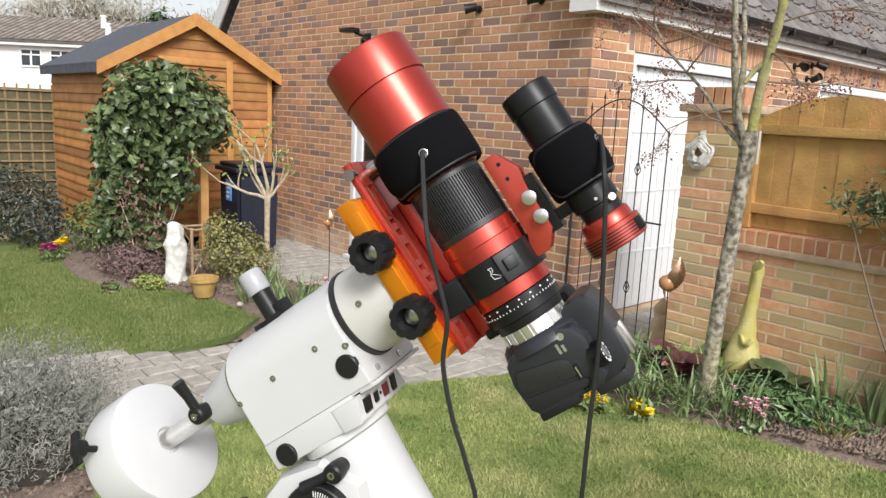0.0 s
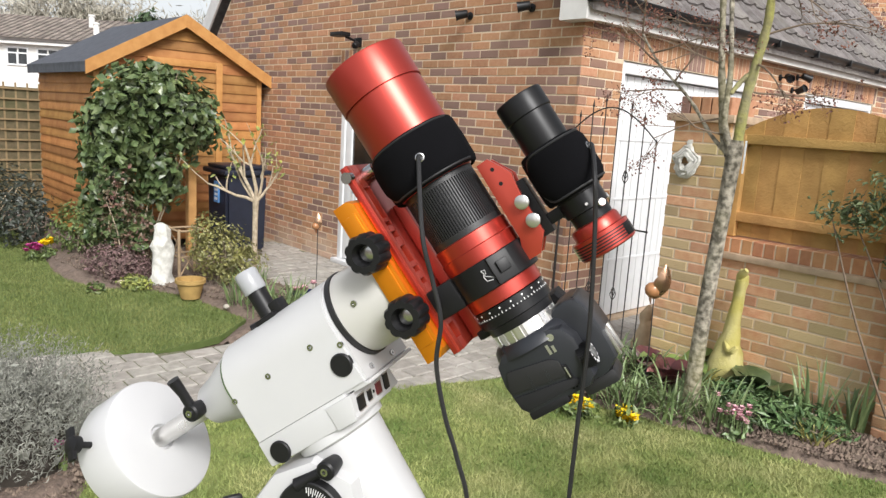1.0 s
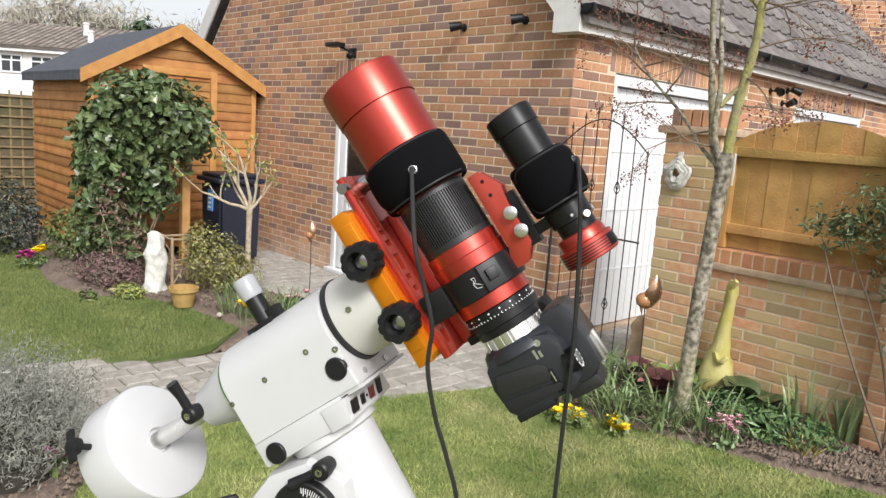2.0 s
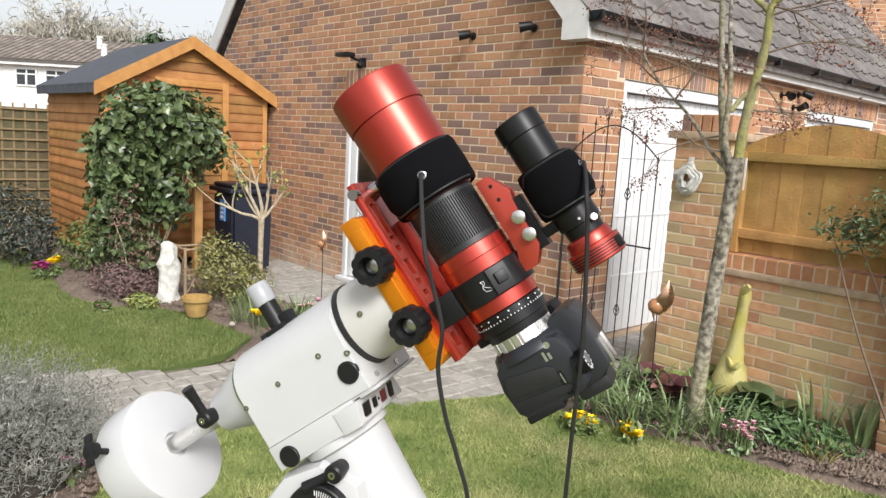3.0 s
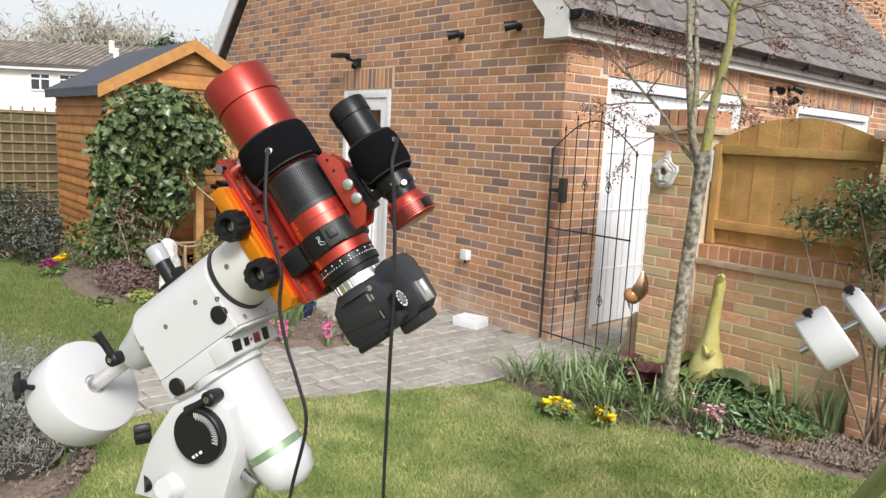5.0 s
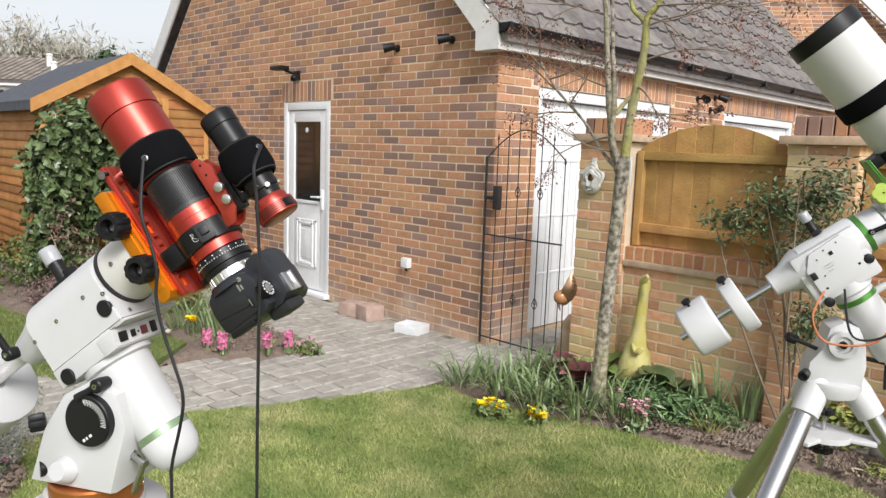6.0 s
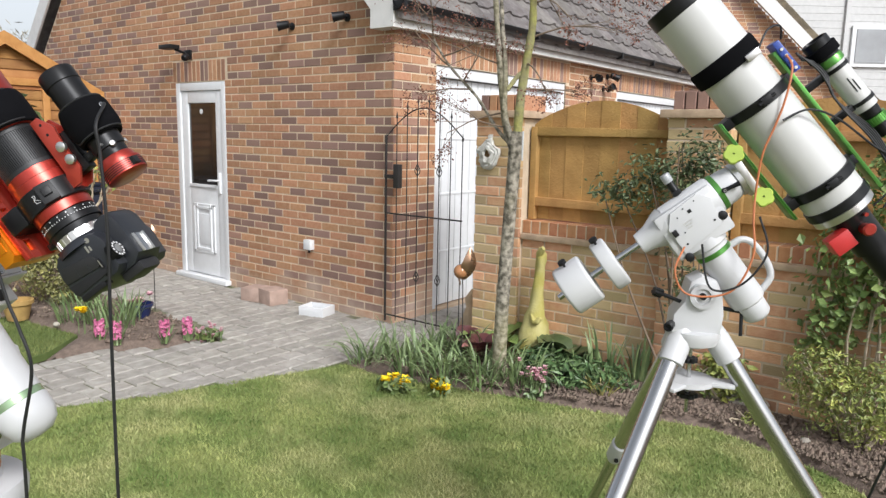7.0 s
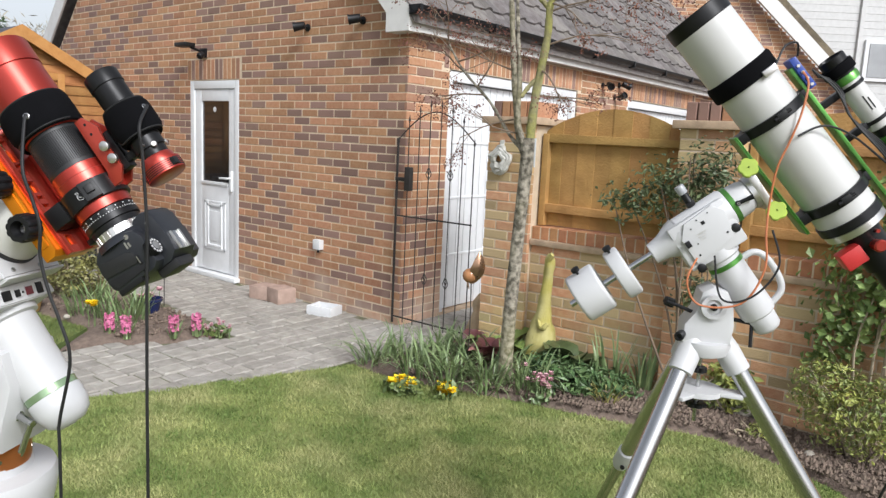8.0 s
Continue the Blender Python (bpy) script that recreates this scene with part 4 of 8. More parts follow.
def clamp_lever(name, hub, tip, d, M, parent, r=0.0105):
    hub, tip, d = Vector(hub), Vector(tip), Vector(d)
    bm = NB()
    lathe(bm, [(-0.014, r * 0.8), (0, r), (0.010, r), (0.012, r * 0.8), (0.012, 0.004)], hub, d, 24)
    mid = hub + (tip - hub) * 0.55 + d * 0.006
    tube(bm, [hub + d * 0.004, mid, tip + d * 0.010], [0.006, 0.0058, 0.0075], 10)
    ob = part(name, bm, m_black, parent, "black clamp lever", M)
    bm = NB()
    lathe(bm, [(0.011, 0.0042), (0.0135, 0.0042), (0.0135, 0.002), (0.012, 0.0018)], hub, d, 14)
    part("lever_screw", bm, m_chrome, ob, "", M)


clamp_lever("declination_lever", (0.098, 0.004, 0.034), (0.106, 0.046, 0.040), Wd, RM, mount)
clamp_lever("latitude_lever", (0.232, -0.1233, 0.058), (0.192, -0.1210, 0.058), Wd, RM, mount)
# polar axis housing
turned(mount, "polar_housing", m_mount, RM, [(-0.085, 0.050), (-0.0955, 0.0525), (-0.104, 0.0515), (-0.107, 0.0450), (-0.165, 0.0415), (-0.222, 0.0390)], (0.230, 0, 0), Vv)
turned(mount, "green_band", m_palegreen, RM, [(-0.2215, 0.0385), (-0.2225, 0.0397), (-0.2325, 0.0397), (-0.2335, 0.0385)], (0.229, 0, 0), Vv, "pale green band")
turned(mount, "polar_cap", m_mount, RM, [(-0.2332, 0.039), (-0.235, 0.0402), (-0.258, 0.0395), (-0.275, 0.033), (-0.285, 0.020), (-0.287, 0.004)], (0.229, 0, 0), Vv)
bm = NB()
lathe(bm, [(0.012, 0.012), (0.05, 0.012), (0.052, 0.0115), (0.088, 0.0112)], (0.228, 0, 0), Vv, 28)
box(bm, 0.214, 0.244, 0.040, 0.052, -0.014, 0.016, 0.003)
box(bm, 0.238, 0.252, 0.036, 0.062, -0.006, 0.010, 0.002)
lathe(bm, [(0, 0.006), (0.012, 0.006)], (0.214, 0.047, 0.004), (-1, 0, 0.4), 12)
fin = part("polar_scope", bm, m_black, mount, "black polar alignment scope", RM)
turned(fin, "frosted_cap", m_clear, RM, [(0.082, 0.0125), (0.084, 0.0135), (0.106, 0.0135), (0.108, 0.012)], (0.228, 0, 0), Vv, "frosted plastic end cap", 28)
part("azimuth_knob", lobed(NB(), (0.150, -0.050, -0.030), (-0.75, -0.65, -0.1), 0.014, 0.022, 4, 0.45), m_black, mount, "black four-armed knob", RB)
bm = NB()
ribbed(bm, (0.152, -0.045, -0.105), (-0.6, -0.8, 0), 0.016, 0.0125, 26, 0.0008)
rod(bm, (0.17, -0.02, -0.105), (0.15, -0.047, -0.105), 0.006)
part("adjuster_knob", bm, m_black, mount, "black knurled knob", RB)
bm = NB()
rod(bm, (0.265, -0.02, -0.070), (0.316, -0.036, -0.080), 0.0055)
rod(bm, (0.312, -0.035, -0.078), (0.297, -0.040, -0.125), 0.0048)
lathe(bm, [(0, 0.008), (0.016, 0.008)], (0.27, -0.022, -0.071), (0.95, -0.3, -0.18), 16)
part("latitude_bolt", bm, m_chrome, mount, "chrome latitude bolt", RB)
bm = NB()
lathe(bm, [(0, 0.021), (0.012, 0.018), (0.020, 0.014)], (0.192, -0.058, -0.098), (0, -1, 0.25), 24)
part("boss", bm, m_mount, mount, "", RB)
# saddle
bm = NB()
prism(bm, [(0.385, -0.083), (0.402, -0.083), (0.409, -0.076), (0.409, 0.092), (0.402, 0.098), (0.385, 0.098)], -0.046, 0.040, 0.002)
sad = part("saddle", bm, m_orange, mount, "orange anodised dovetail saddle", RM @ Matrix(((1, 0, 0, 0), (0, 0, 1, 0), (0, -1, 0, 0), (0, 0, 0, 1))))
bm = NB()
box(bm, 0.389, 0.405, -0.066, 0.083, 0.046, 0.0475, 0.0006)
part("clamp_bar", bm, m_orange, sad, "", RM)
for v in (0.041, -0.031):
    k = part("saddle_knob", lobed(NB(), (0.4015, v, 0.0476), Wd, 0.0205, 0.028, 10, 0.10), m_black, sad, "black lobed hand knob", RM)
    turned(k, "knob_screw", m_chrome, RM, [(0, 0.008), (0.0145, 0.008), (0.0155, 0.004)], (0.4015, v, 0.0476), Wd)

# -- red astrograph --
AX = 0.480
scope = thing("refractor_telescope", RM @ Vector((0.408, 0, 0)), "short red anodised refractor telescope with a ribbed black focus ring", "telescope")
plate = thing("dovetail_plate", RM @ Vector((0.410, 0, 0)), "red anodised slotted dovetail plate on the orange saddle", "mounting plate")
bm = NB()
for a, b in ((-0.031, 0.0100), (0.0240, 0.0335)):
    box(bm, 0.4095, 0.4185, -0.089, 0.130, a, b, 0.0012)
part("rail", bm, m_redplate, plate, "", RM)
bm = NB()
last = 0.130
for v0, v1 in ((0.066, 0.103), (0.057, 0.062), (0.043, 0.050), (0.014, 0.033), (0.002, 0.008), (-0.012, -0.006), (-0.077, -0.060)):
    bm = NB()
    box(bm, 0.4097, 0.4183, v1, last, 0.0102, 0.0238)
    part("web", bm, m_redplate, plate, "", RM, smooth=False)
    last = v0
bm = NB()
box(bm, 0.4097, 0.4183, -0.089, last, 0.0102, 0.0238)
part("web", bm, m_redplate, plate, "", RM, smooth=False)
bm = NB()
box(bm, 0.4115, 0.4160, -0.0885, 0.1295, 0.0335, 0.0350, 0.0005)
part("edge_groove", bm, m_red, plate, "", RM)
bm = NB()
rod(bm, (0.414, 0.118, 0.031), (0.414, 0.118, 0.040), 0.006)
rod(bm, (0.4185, 0.116, 0.006), (0.432, 0.116, 0.006), 0.007)
rod(bm, (0.4185, 0.116, -0.012), (0.432, 0.116, -0.012), 0.007)
part("stop_screw", bm, m_chrome, plate, "", RM)
bm = NB()
box(bm, 0.4187, 0.432, -0.089, 0.075, -0.0240, -0.0120, 0.0015)
part("riser", bm, m_redplate, plate, "", RM)
turned(scope, "dew_shield", m_red, RM, [(0.100, 0.0440), (0.1700, 0.0440), (0.1702, 0.0428), (0.1715, 0.0428), (0.1717, 0.0452), (0.208, 0.0456), (0.210, 0.0450), (0.210, 0.0410), (0.180, 0.0405), (0.178, 0.002)], (AX, 0, 0), Vv, "satin red anodised dew shield", 72)
turned(scope, "front_ring", m_red, RM, [(0.066, 0.0385), (0.068, 0.0410), (0.101, 0.0410)], (AX, 0, 0), Vv, "", 64)
bm = NB()
ribbed(bm, (AX, 0.011, 0), Vv, 0.050, 0.0388, 84, 0.0020, 0.50)
lathe(bm, [(0.0605, 0.0375), (0.0605, 0.0388), (0.0665, 0.0388), (0.0665, 0.0375)], (AX, 0, 0), Vv, 64)
lathe(bm, [(0.0055, 0.0375), (0.0055, 0.0388), (0.0115, 0.0388), (0.0115, 0.0375)], (AX, 0, 0), Vv, 64)
part("focus_ring", bm, m_rubber, scope, "ribbed black rubber focus ring", RM)
turned(scope, "rear_barrel", m_red, RM, [(-0.0675, 0.0370), (-0.0665, 0.0400), (-0.050, 0.0408), (-0.022, 0.0410), (-0.0095, 0.0416), (-0.0085, 0.0405), (0.0045, 0.0405), (0.0055, 0.039)], (AX, 0, 0), Vv, "", 64)
bm = NB()
lathe(bm, [(-0.053, 0.040), (-0.053, 0.0445), (-0.052, 0.0455), (-0.024, 0.0455), (-0.023, 0.0445), (-0.023, 0.040)], (AX, 0, 0), Vv, 64)
box(bm, 0.4188, 0.450, -0.054, -0.022, -0.026, 0.037, 0.003)
clampr = part("clamp_ring", bm, m_blackmetal, scope, "black clamp ring with a white bird outline", RM)
bm = NB()
dirv = Vector((math.cos(radians(58)), 0, math.sin(radians(58))))
tang = Vector((-dirv.z, 0, dirv.x))
box(bm, 0, 0.0055, -0.052, -0.024, -0.013, 0.010, 0.001, axes(dirv, Vector((0, 1, 0)), tang * -1, Vector((AX, 0, 0)) + dirv * 0.0445))
box(bm, 0.005, 0.0095, -0.043, -0.031, -0.007, 0.005, 0.001, axes(dirv, Vector((0, 1, 0)), tang * -1, Vector((AX, 0, 0)) + dirv * 0.0445))
part("latch", bm, m_black, clampr, "", RM)
bm = NB()
sw = Vector((0.16, 0, 0.987)).normalized()
st = Vector((0.987, 0, -0.16))
pts = [(-0.004, 0.008), (0.001, 0.007), (0.000, 0.003), (-0.003, 0.001), (0.001, -0.002), (0.006, -0.006), (0.004, -0.008), (-0.003, -0.006), (-0.0045, 0.000), (-0.002, 0.004), (-0.004, 0.008)]
tube(bm, [Vector((AX, -0.038, 0)) + sw * 0.0457 + st * a * 0.8 + Vector((0, 1, 0)) * b * 0.8 for a, b in pts], 0.00034, 5)
part("emblem", bm, m_mark, clampr, "white outline emblem", RM)
turned(scope, "scale_ring", m_blackmetal, RM, [(-0.087, 0.0365), (-0.086, 0.0395), (-0.0775, 0.0400), (-0.077, 0.0392), (-0.068, 0.0392), (-0.0675, 0.037)], (AX, 0, 0), Vv, "black ring with white distance scale", 64)
bm = NB()
for i in range(30):
    a = radians(-20 + i * 6.2)
    dr = Vector((math.cos(a), 0, math.sin(a)))
    tg = Vector((-dr.z, 0, dr.x))
    f4 = axes(dr, Vector((0, 1, 0)), dr.cross(Vector((0, 1, 0))), Vector((AX, 0, 0)) + dr * 0.0393)
    ln = 0.0024 if i % 3 == 0 else 0.0014
    box(bm, -0.0002, 0.0003, -0.0768, -0.0768 + ln, -0.0004, 0.0004, 0, f4)
    if i % 3 == 0:
        box(bm, -0.0002, 0.0003, -0.0716, -0.0700, -0.0008, 0.0008, 0, f4)
part("scale_mark", bm, m_mark, scope, "", RM)
bm = NB()
lathe(bm, [(-0.0955, 0.033), (-0.0955, 0.0352), (-0.0865, 0.0365)], (AX, 0, 0), Vv, 64)
box(bm, AX - 0.046, AX - 0.03, -0.093, -0.083, -0.006, 0.014, 0.003)
part("camera_adapter", bm, m_blackmetal, scope, "", RM)

camera_thing = thing("dslr_camera", RM @ Vector((AX, -0.108, 0)), "black digital reflex camera body behind the telescope", "camera")
FLAT = RM @ Matrix(((1, 0, 0, 0), (0, 0, 1, 0), (0, -1, 0, 0), (0, 0, 0, 1)))
bm = NB()
ribbed(bm, (AX, -0.1075, 0), Vv, 0.012, 0.0350, 22, 0.0016, 0.62)
part("mount_ring", bm, m_silver, camera_thing, "silver ribbed lens mount ring", RM)
SIDE_W = 0.0365
bm = NB()
prism(bm, [(0.452, -0.112), (0.442, -0.121), (0.438, -0.140), (0.440, -0.168), (0.448, -0.178), (0.514, -0.178), (0.523, -0.171), (0.525, -0.130), (0.518, -0.116), (0.500, -0.109), (0.470, -0.108)], -SIDE_W, 0.088, 0.006)
cbody = part("body", bm, m_body, camera_thing, "", FLAT)
bm = NB()
prism(bm, [(0.446, -0.116), (0.450, -0.092), (0.510, -0.092), (0.516, -0.116)], 0.050, 0.092, 0.010)
part("hand_grip", bm, m_grip, camera_thing, "rubber hand grip", FLAT)
bm = NB()
prism(bm, [(0.500, -0.111), (0.516, -0.0995), (0.530, -0.0975), (0.5395, -0.1010), (0.5445, -0.1120), (0.5465, -0.1400), (0.5450, -0.1700), (0.5300, -0.1800), (0.500, -0.1800)], -0.0165, 0.044, 0.006)
part("prism_hump", bm, m_body, camera_thing, "", FLAT)
bm = NB()
prism(bm, [(0.5290, -0.1000), (0.5380, -0.0990), (0.5395, -0.1040), (0.5300, -0.1050)], -0.010, 0.036, 0.0015)
part("flash_lip", bm, m_blackmetal, camera_thing, "", FLAT)
turned(camera_thing, "throat", m_body, RM, [(-0.120, 0.0440), (-0.112, 0.0420), (-0.1075, 0.0375)], (AX, 0, 0), Vv)
bm = NB()
box(bm, 0.498, 0.536, -0.193, -0.177, -0.032, 0.013, 0.006)
part("eyecup", bm, m_rubber, camera_thing, "black rubber eyecup", RM)
bm = NB()
box(bm, 0.5450, 0.5472, -0.171, -0.142, -0.019, 0.007, 0.0006)
part("hot_shoe", bm, m_chrome, camera_thing, "silver flash shoe", RM)
for b in (-0.0175, 0.0055):
    bm = NB()
    box(bm, 0.5472, 0.5492, -0.171, -0.142, b - 0.0024, b + 0.0024, 0.0005)
    part("shoe_rail", bm, m_silver, camera_thing, "silver shoe rail", RM)
bm = NB()
ribbed(bm, (0.519, -0.1515, 0.0290), U, 0.0125, 0.0125, 36, 0.0007)
dial = part("mode_dial", bm, m_black, camera_thing, "black mode dial with white symbols", RM)
for i in range(12):
    a = 2 * math.pi * i / 12
    bm = NB()
    box(bm, 0.5315, 0.5319, -0.1515 + 0.0096 * math.cos(a) - 0.0014, -0.1515 + 0.0096 * math.cos(a) + 0.0014, 0.0290 + 0.0096 * math.sin(a) - 0.0014, 0.0290 + 0.0096 * math.sin(a) + 0.0014)
    part("symbol", bm, m_mark, dial, "", RM)
turned(dial, "dial_cap", m_silver, RM, [(0.0125, 0.0066), (0.0134, 0.0066), (0.0137, 0.0056), (0.0137, 0.001)], (0.519, -0.1515, 0.0290), U, "silver dial cap", 28)
turned(camera_thing, "mark_ring", m_silver, RM, [(0, 0.0036), (0.0005, 0.0036), (0.0005, 0.0029), (0.0001, 0.0029)], (0.505, -0.1195, SIDE_W), Wd, "", 24)
bm = NB()
prism(bm, [(0.4470, -0.1325), (0.4500, -0.1290), (0.4940, -0.1370), (0.5000, -0.1420), (0.5010, -0.1550), (0.4970, -0.1580), (0.4440, -0.1510), (0.4415, -0.1470)], -SIDE_W - 0.0022, -SIDE_W + 0.002, 0.0008)
part("port_cover", bm, m_rubber, camera_thing, "black rubber port cover", FLAT)
bm = NB()
prism(bm, [(0.4415, -0.1545), (0.5030, -0.1625), (0.5080, -0.1660), (0.5060, -0.1710), (0.4500, -0.1720), (0.4430, -0.1680)], -SIDE_W - 0.0018, -SIDE_W + 0.002, 0.0008)
part("side_grip", bm, m_grip, camera_thing, "", FLAT)
bm = NB()
box(bm, 0.445, 0.489, -0.183, -0.174, 0.018, 0.0365, 0.003)
part("screen_edge", bm, m_black, camera_thing, "", RM)
bm = NB()
prism(bm, [(0.5005, -0.1480), (0.5045, -0.1480), (0.5045, -0.1630), (0.5005, -0.1630)], -SIDE_W - 0.0030, -SIDE_W + 0.001, 0.0008)
lug = part("strap_lug", bm, m_black, camera_thing, "", FLAT)
bm = NB()
prism(bm, [(0.5020, -0.1500), (0.5032, -0.1500), (0.5032, -0.1610), (0.5020, -0.1610)], -SIDE_W - 0.0034, -SIDE_W - 0.0028)
part("strap_slot", bm, m_silver, lug, "", FLAT)
for i in range(3):
    for j in range(3):
        if (i, j) not in ((0, 0), (2, 2)):
            turned(camera_thing, "speaker_hole", m_neoprene, RM, [(0, 0.0011), (0.0004, 0.0011)], (0.4950 + i * 0.0036, -0.1720 + j * 0.0036, SIDE_W), Wd, "", 8)
turned(camera_thing, "release_button", m_body, RM, [(0, 0.0085), (0.006, 0.0085), (0.008, 0.0075), (0.0085, 0.001)], (0.462, -0.1150, 0.026), (0.0, 0.85, 0.5), "round lens release button", 28)


def word(name, text, size, o, right, up, m, parent, M):
    cu = bpy.data.curves.new(name, "FONT")
    cu.body, cu.size, cu.extrude = text, size, 0.0002
    tmp = new(name, cu)
    dg = bpy.context.evaluated_depsgraph_get()
    me = bpy.data.meshes.new_from_object(tmp.evaluated_get(dg))
    bpy.data.objects.remove(tmp)
    me.materials.clear()
    me.materials.append(m)
    r, u = Vector(right).normalized(), Vector(up).normalized()
    me.transform(M @ axes(r, u, r.cross(u), Vector(o)))
    return hang(new(name, me), parent)


word("port_word", "HDMI", 0.0055, (0.483, -0.1440, SIDE_W + 0.0023), (-0.15, -1, 0), (1, -0.15, 0), m_body, camera_thing, RM)
word("port_word", "A/V OUT", 0.0042, (0.466, -0.1400, SIDE_W + 0.0023), (-0.15, -1, 0), (1, -0.15, 0), m_body, camera_thing, RM)
for a, b in ((0.5010, 0.0070), (0.4960, 0.0100)):
    bm = NB()
    box(bm, a, a + 0.0028, -0.1340, -0.1340 + b, SIDE_W, SIDE_W + 0.0005)
    part("badge", bm, m_silver, camera_thing, "pale model badge", RM)

# guide scope with its bracket
guide = thing("guide_scope", RM @ Vector((0.594, 0, 0)), "small black guide scope with a red camera", "guide scope")
turned(guide, "tube", m_blackmetal, RM, [(-0.020, 0.0215), (-0.018, 0.0232), (0.070, 0.0232), (0.071, 0.0245), (0.089, 0.0245), (0.091, 0.0238), (0.091, 0.021), (0.07, 0.020), (0.069, 0.001)], (0.594, 0, 0), Vv, "", 48)
turned(guide, "focuser", m_blackmetal, RM, [(-0.052, 0.0175), (-0.050, 0.0195), (-0.036, 0.0200), (-0.035, 0.0225), (-0.018, 0.0225)], (0.594, 0, 0), Vv, "", 48)
gcam = turned(guide, "guide_camera", m_red, RM, [(-0.0785, 0.006), (-0.0785, 0.0265), (-0.0770, 0.0285), (-0.0590, 0.0290), (-0.0580, 0.0250), (-0.0500, 0.0245), (-0.0475, 0.0230), (-0.046, 0.018)], (0.592, 0, 0), Vv, "red anodised round guide camera", 48)
for i in range(5):
    bm = NB()
    lathe(bm, [(-0.0006, 0.0287), (-0.0006, 0.0292), (0.0006, 0.0292), (0.0006, 0.0287)], (0.592, -0.0745 + i * 0.0028, 0), Vv, 40, False)
    part("groove", bm, m_black, gcam, "", RM)
bm = NB()
box(bm, -0.0065, 0.0065, -0.0745, -0.0615, 0.0255, 0.0300, 0.0008, axes(Vector((0.78, 0, 0.62)), Vector((0, 1, 0)), Vector((-0.62, 0, 0.78)), Vector((0.592, 0, 0))) @ Matrix.Rotation(radians(-58), 4, "Y"))
part("socket", bm, m_silver, gcam, "", RM)
bm = NB()
box(bm, -0.0048, 0.0048, -0.0725, -0.0635, 0.0296, 0.0304, 0.0004, axes(Vector((0.78, 0, 0.62)), Vector((0, 1, 0)), Vector((-0.62, 0, 0.78)), Vector((0.592, 0, 0))) @ Matrix.Rotation(radians(-58), 4, "Y"))
part("socket", bm, m_blue, gcam, "blue data socket", RM)
bm = NB()
box(bm, 0.6135, 0.6220, -0.0745, -0.0640, 0.004, 0.016, 0.0008)
part("socket", bm, m_black, gcam, "", RM)
for u, v, w, d in ((0.6085, -0.0359, 0.0130, (0.5, 0, 1)), (0.6085, -0.034, -0.008, (1, 0, -0.3)), (0.598, -0.030, 0.0185, (0.2, 0, 1))):
    bm = NB()
    r = 0.0040 if u > 0.605 else 0.0018
    lathe(bm, [(0, r), (0.007, r), (0.008, r * 0.8)], (u, v, w), d, 16)
    part("thumbscrew", bm, m_silver, guide, "silver thumbscrew", RM)
brk = thing("guide_bracket", RM @ Vector((0.53, 0, 0)), "red anodised finder shoe with silver thumbscrews on the clamp ring", "bracket")
# a channel whose near cheek carries the screws and tapers to a foot on the clamp ring
cheek = [(0.5270, 0.0575), (0.5400, 0.0575), (0.5535, 0.0335), (0.5520, 0.0270), (0.5500, 0.0100), (0.5500, -0.0310), (0.5360, -0.0475), (0.5170, -0.0475), (0.5260, -0.0240)]
bm = NB()
prism(bm, cheek, -0.0145, -0.0100, 0.0008)
part("cheek", bm, m_redplate, brk, "", FLAT)
bm = NB()
prism(bm, [(u - 0.002, v) for u, v in cheek], 0.0120, 0.0165, 0.0008)
part("cheek", bm, m_redplate, brk, "", FLAT)
bm = NB()
prism(bm, [(0.5265, 0.0570), (0.5330, 0.0570), (0.5330, -0.0240), (0.5250, -0.0470), (0.5175, -0.0470), (0.5265, -0.0240)], -0.0100, 0.0120)
part("web", bm, m_redplate, brk, "", FLAT, smooth=False)
for v in (0.030, 0.046):
    turned(brk, "hole", m_black, RM, [(0.0144, 0.0021), (0.0147, 0.0021)], (0.539, v, 0), Wd, "", 14)
bm = NB()
box(bm, 0.5360, 0.5585, -0.036, 0.024, -0.0085, 0.0085, 0.0012)
part("foot", bm, m_blackmetal, brk, "", RM)
bm = NB()
box(bm, 0.5560, 0.5780, -0.0300, -0.0180, -0.006, 0.006, 0.0012)
part("stalk", bm, m_blackmetal, brk, "black stalk to the guide scope", RM)
for v in (0.0037, -0.0166):
    turned(brk, "thumbscrew", m_silver, RM, [(0.0145, 0.004), (0.0165, 0.0068), (0.0220, 0.0071), (0.0228, 0.0058)], (0.5480, v, 0), Wd, "silver thumbscrew", 24)


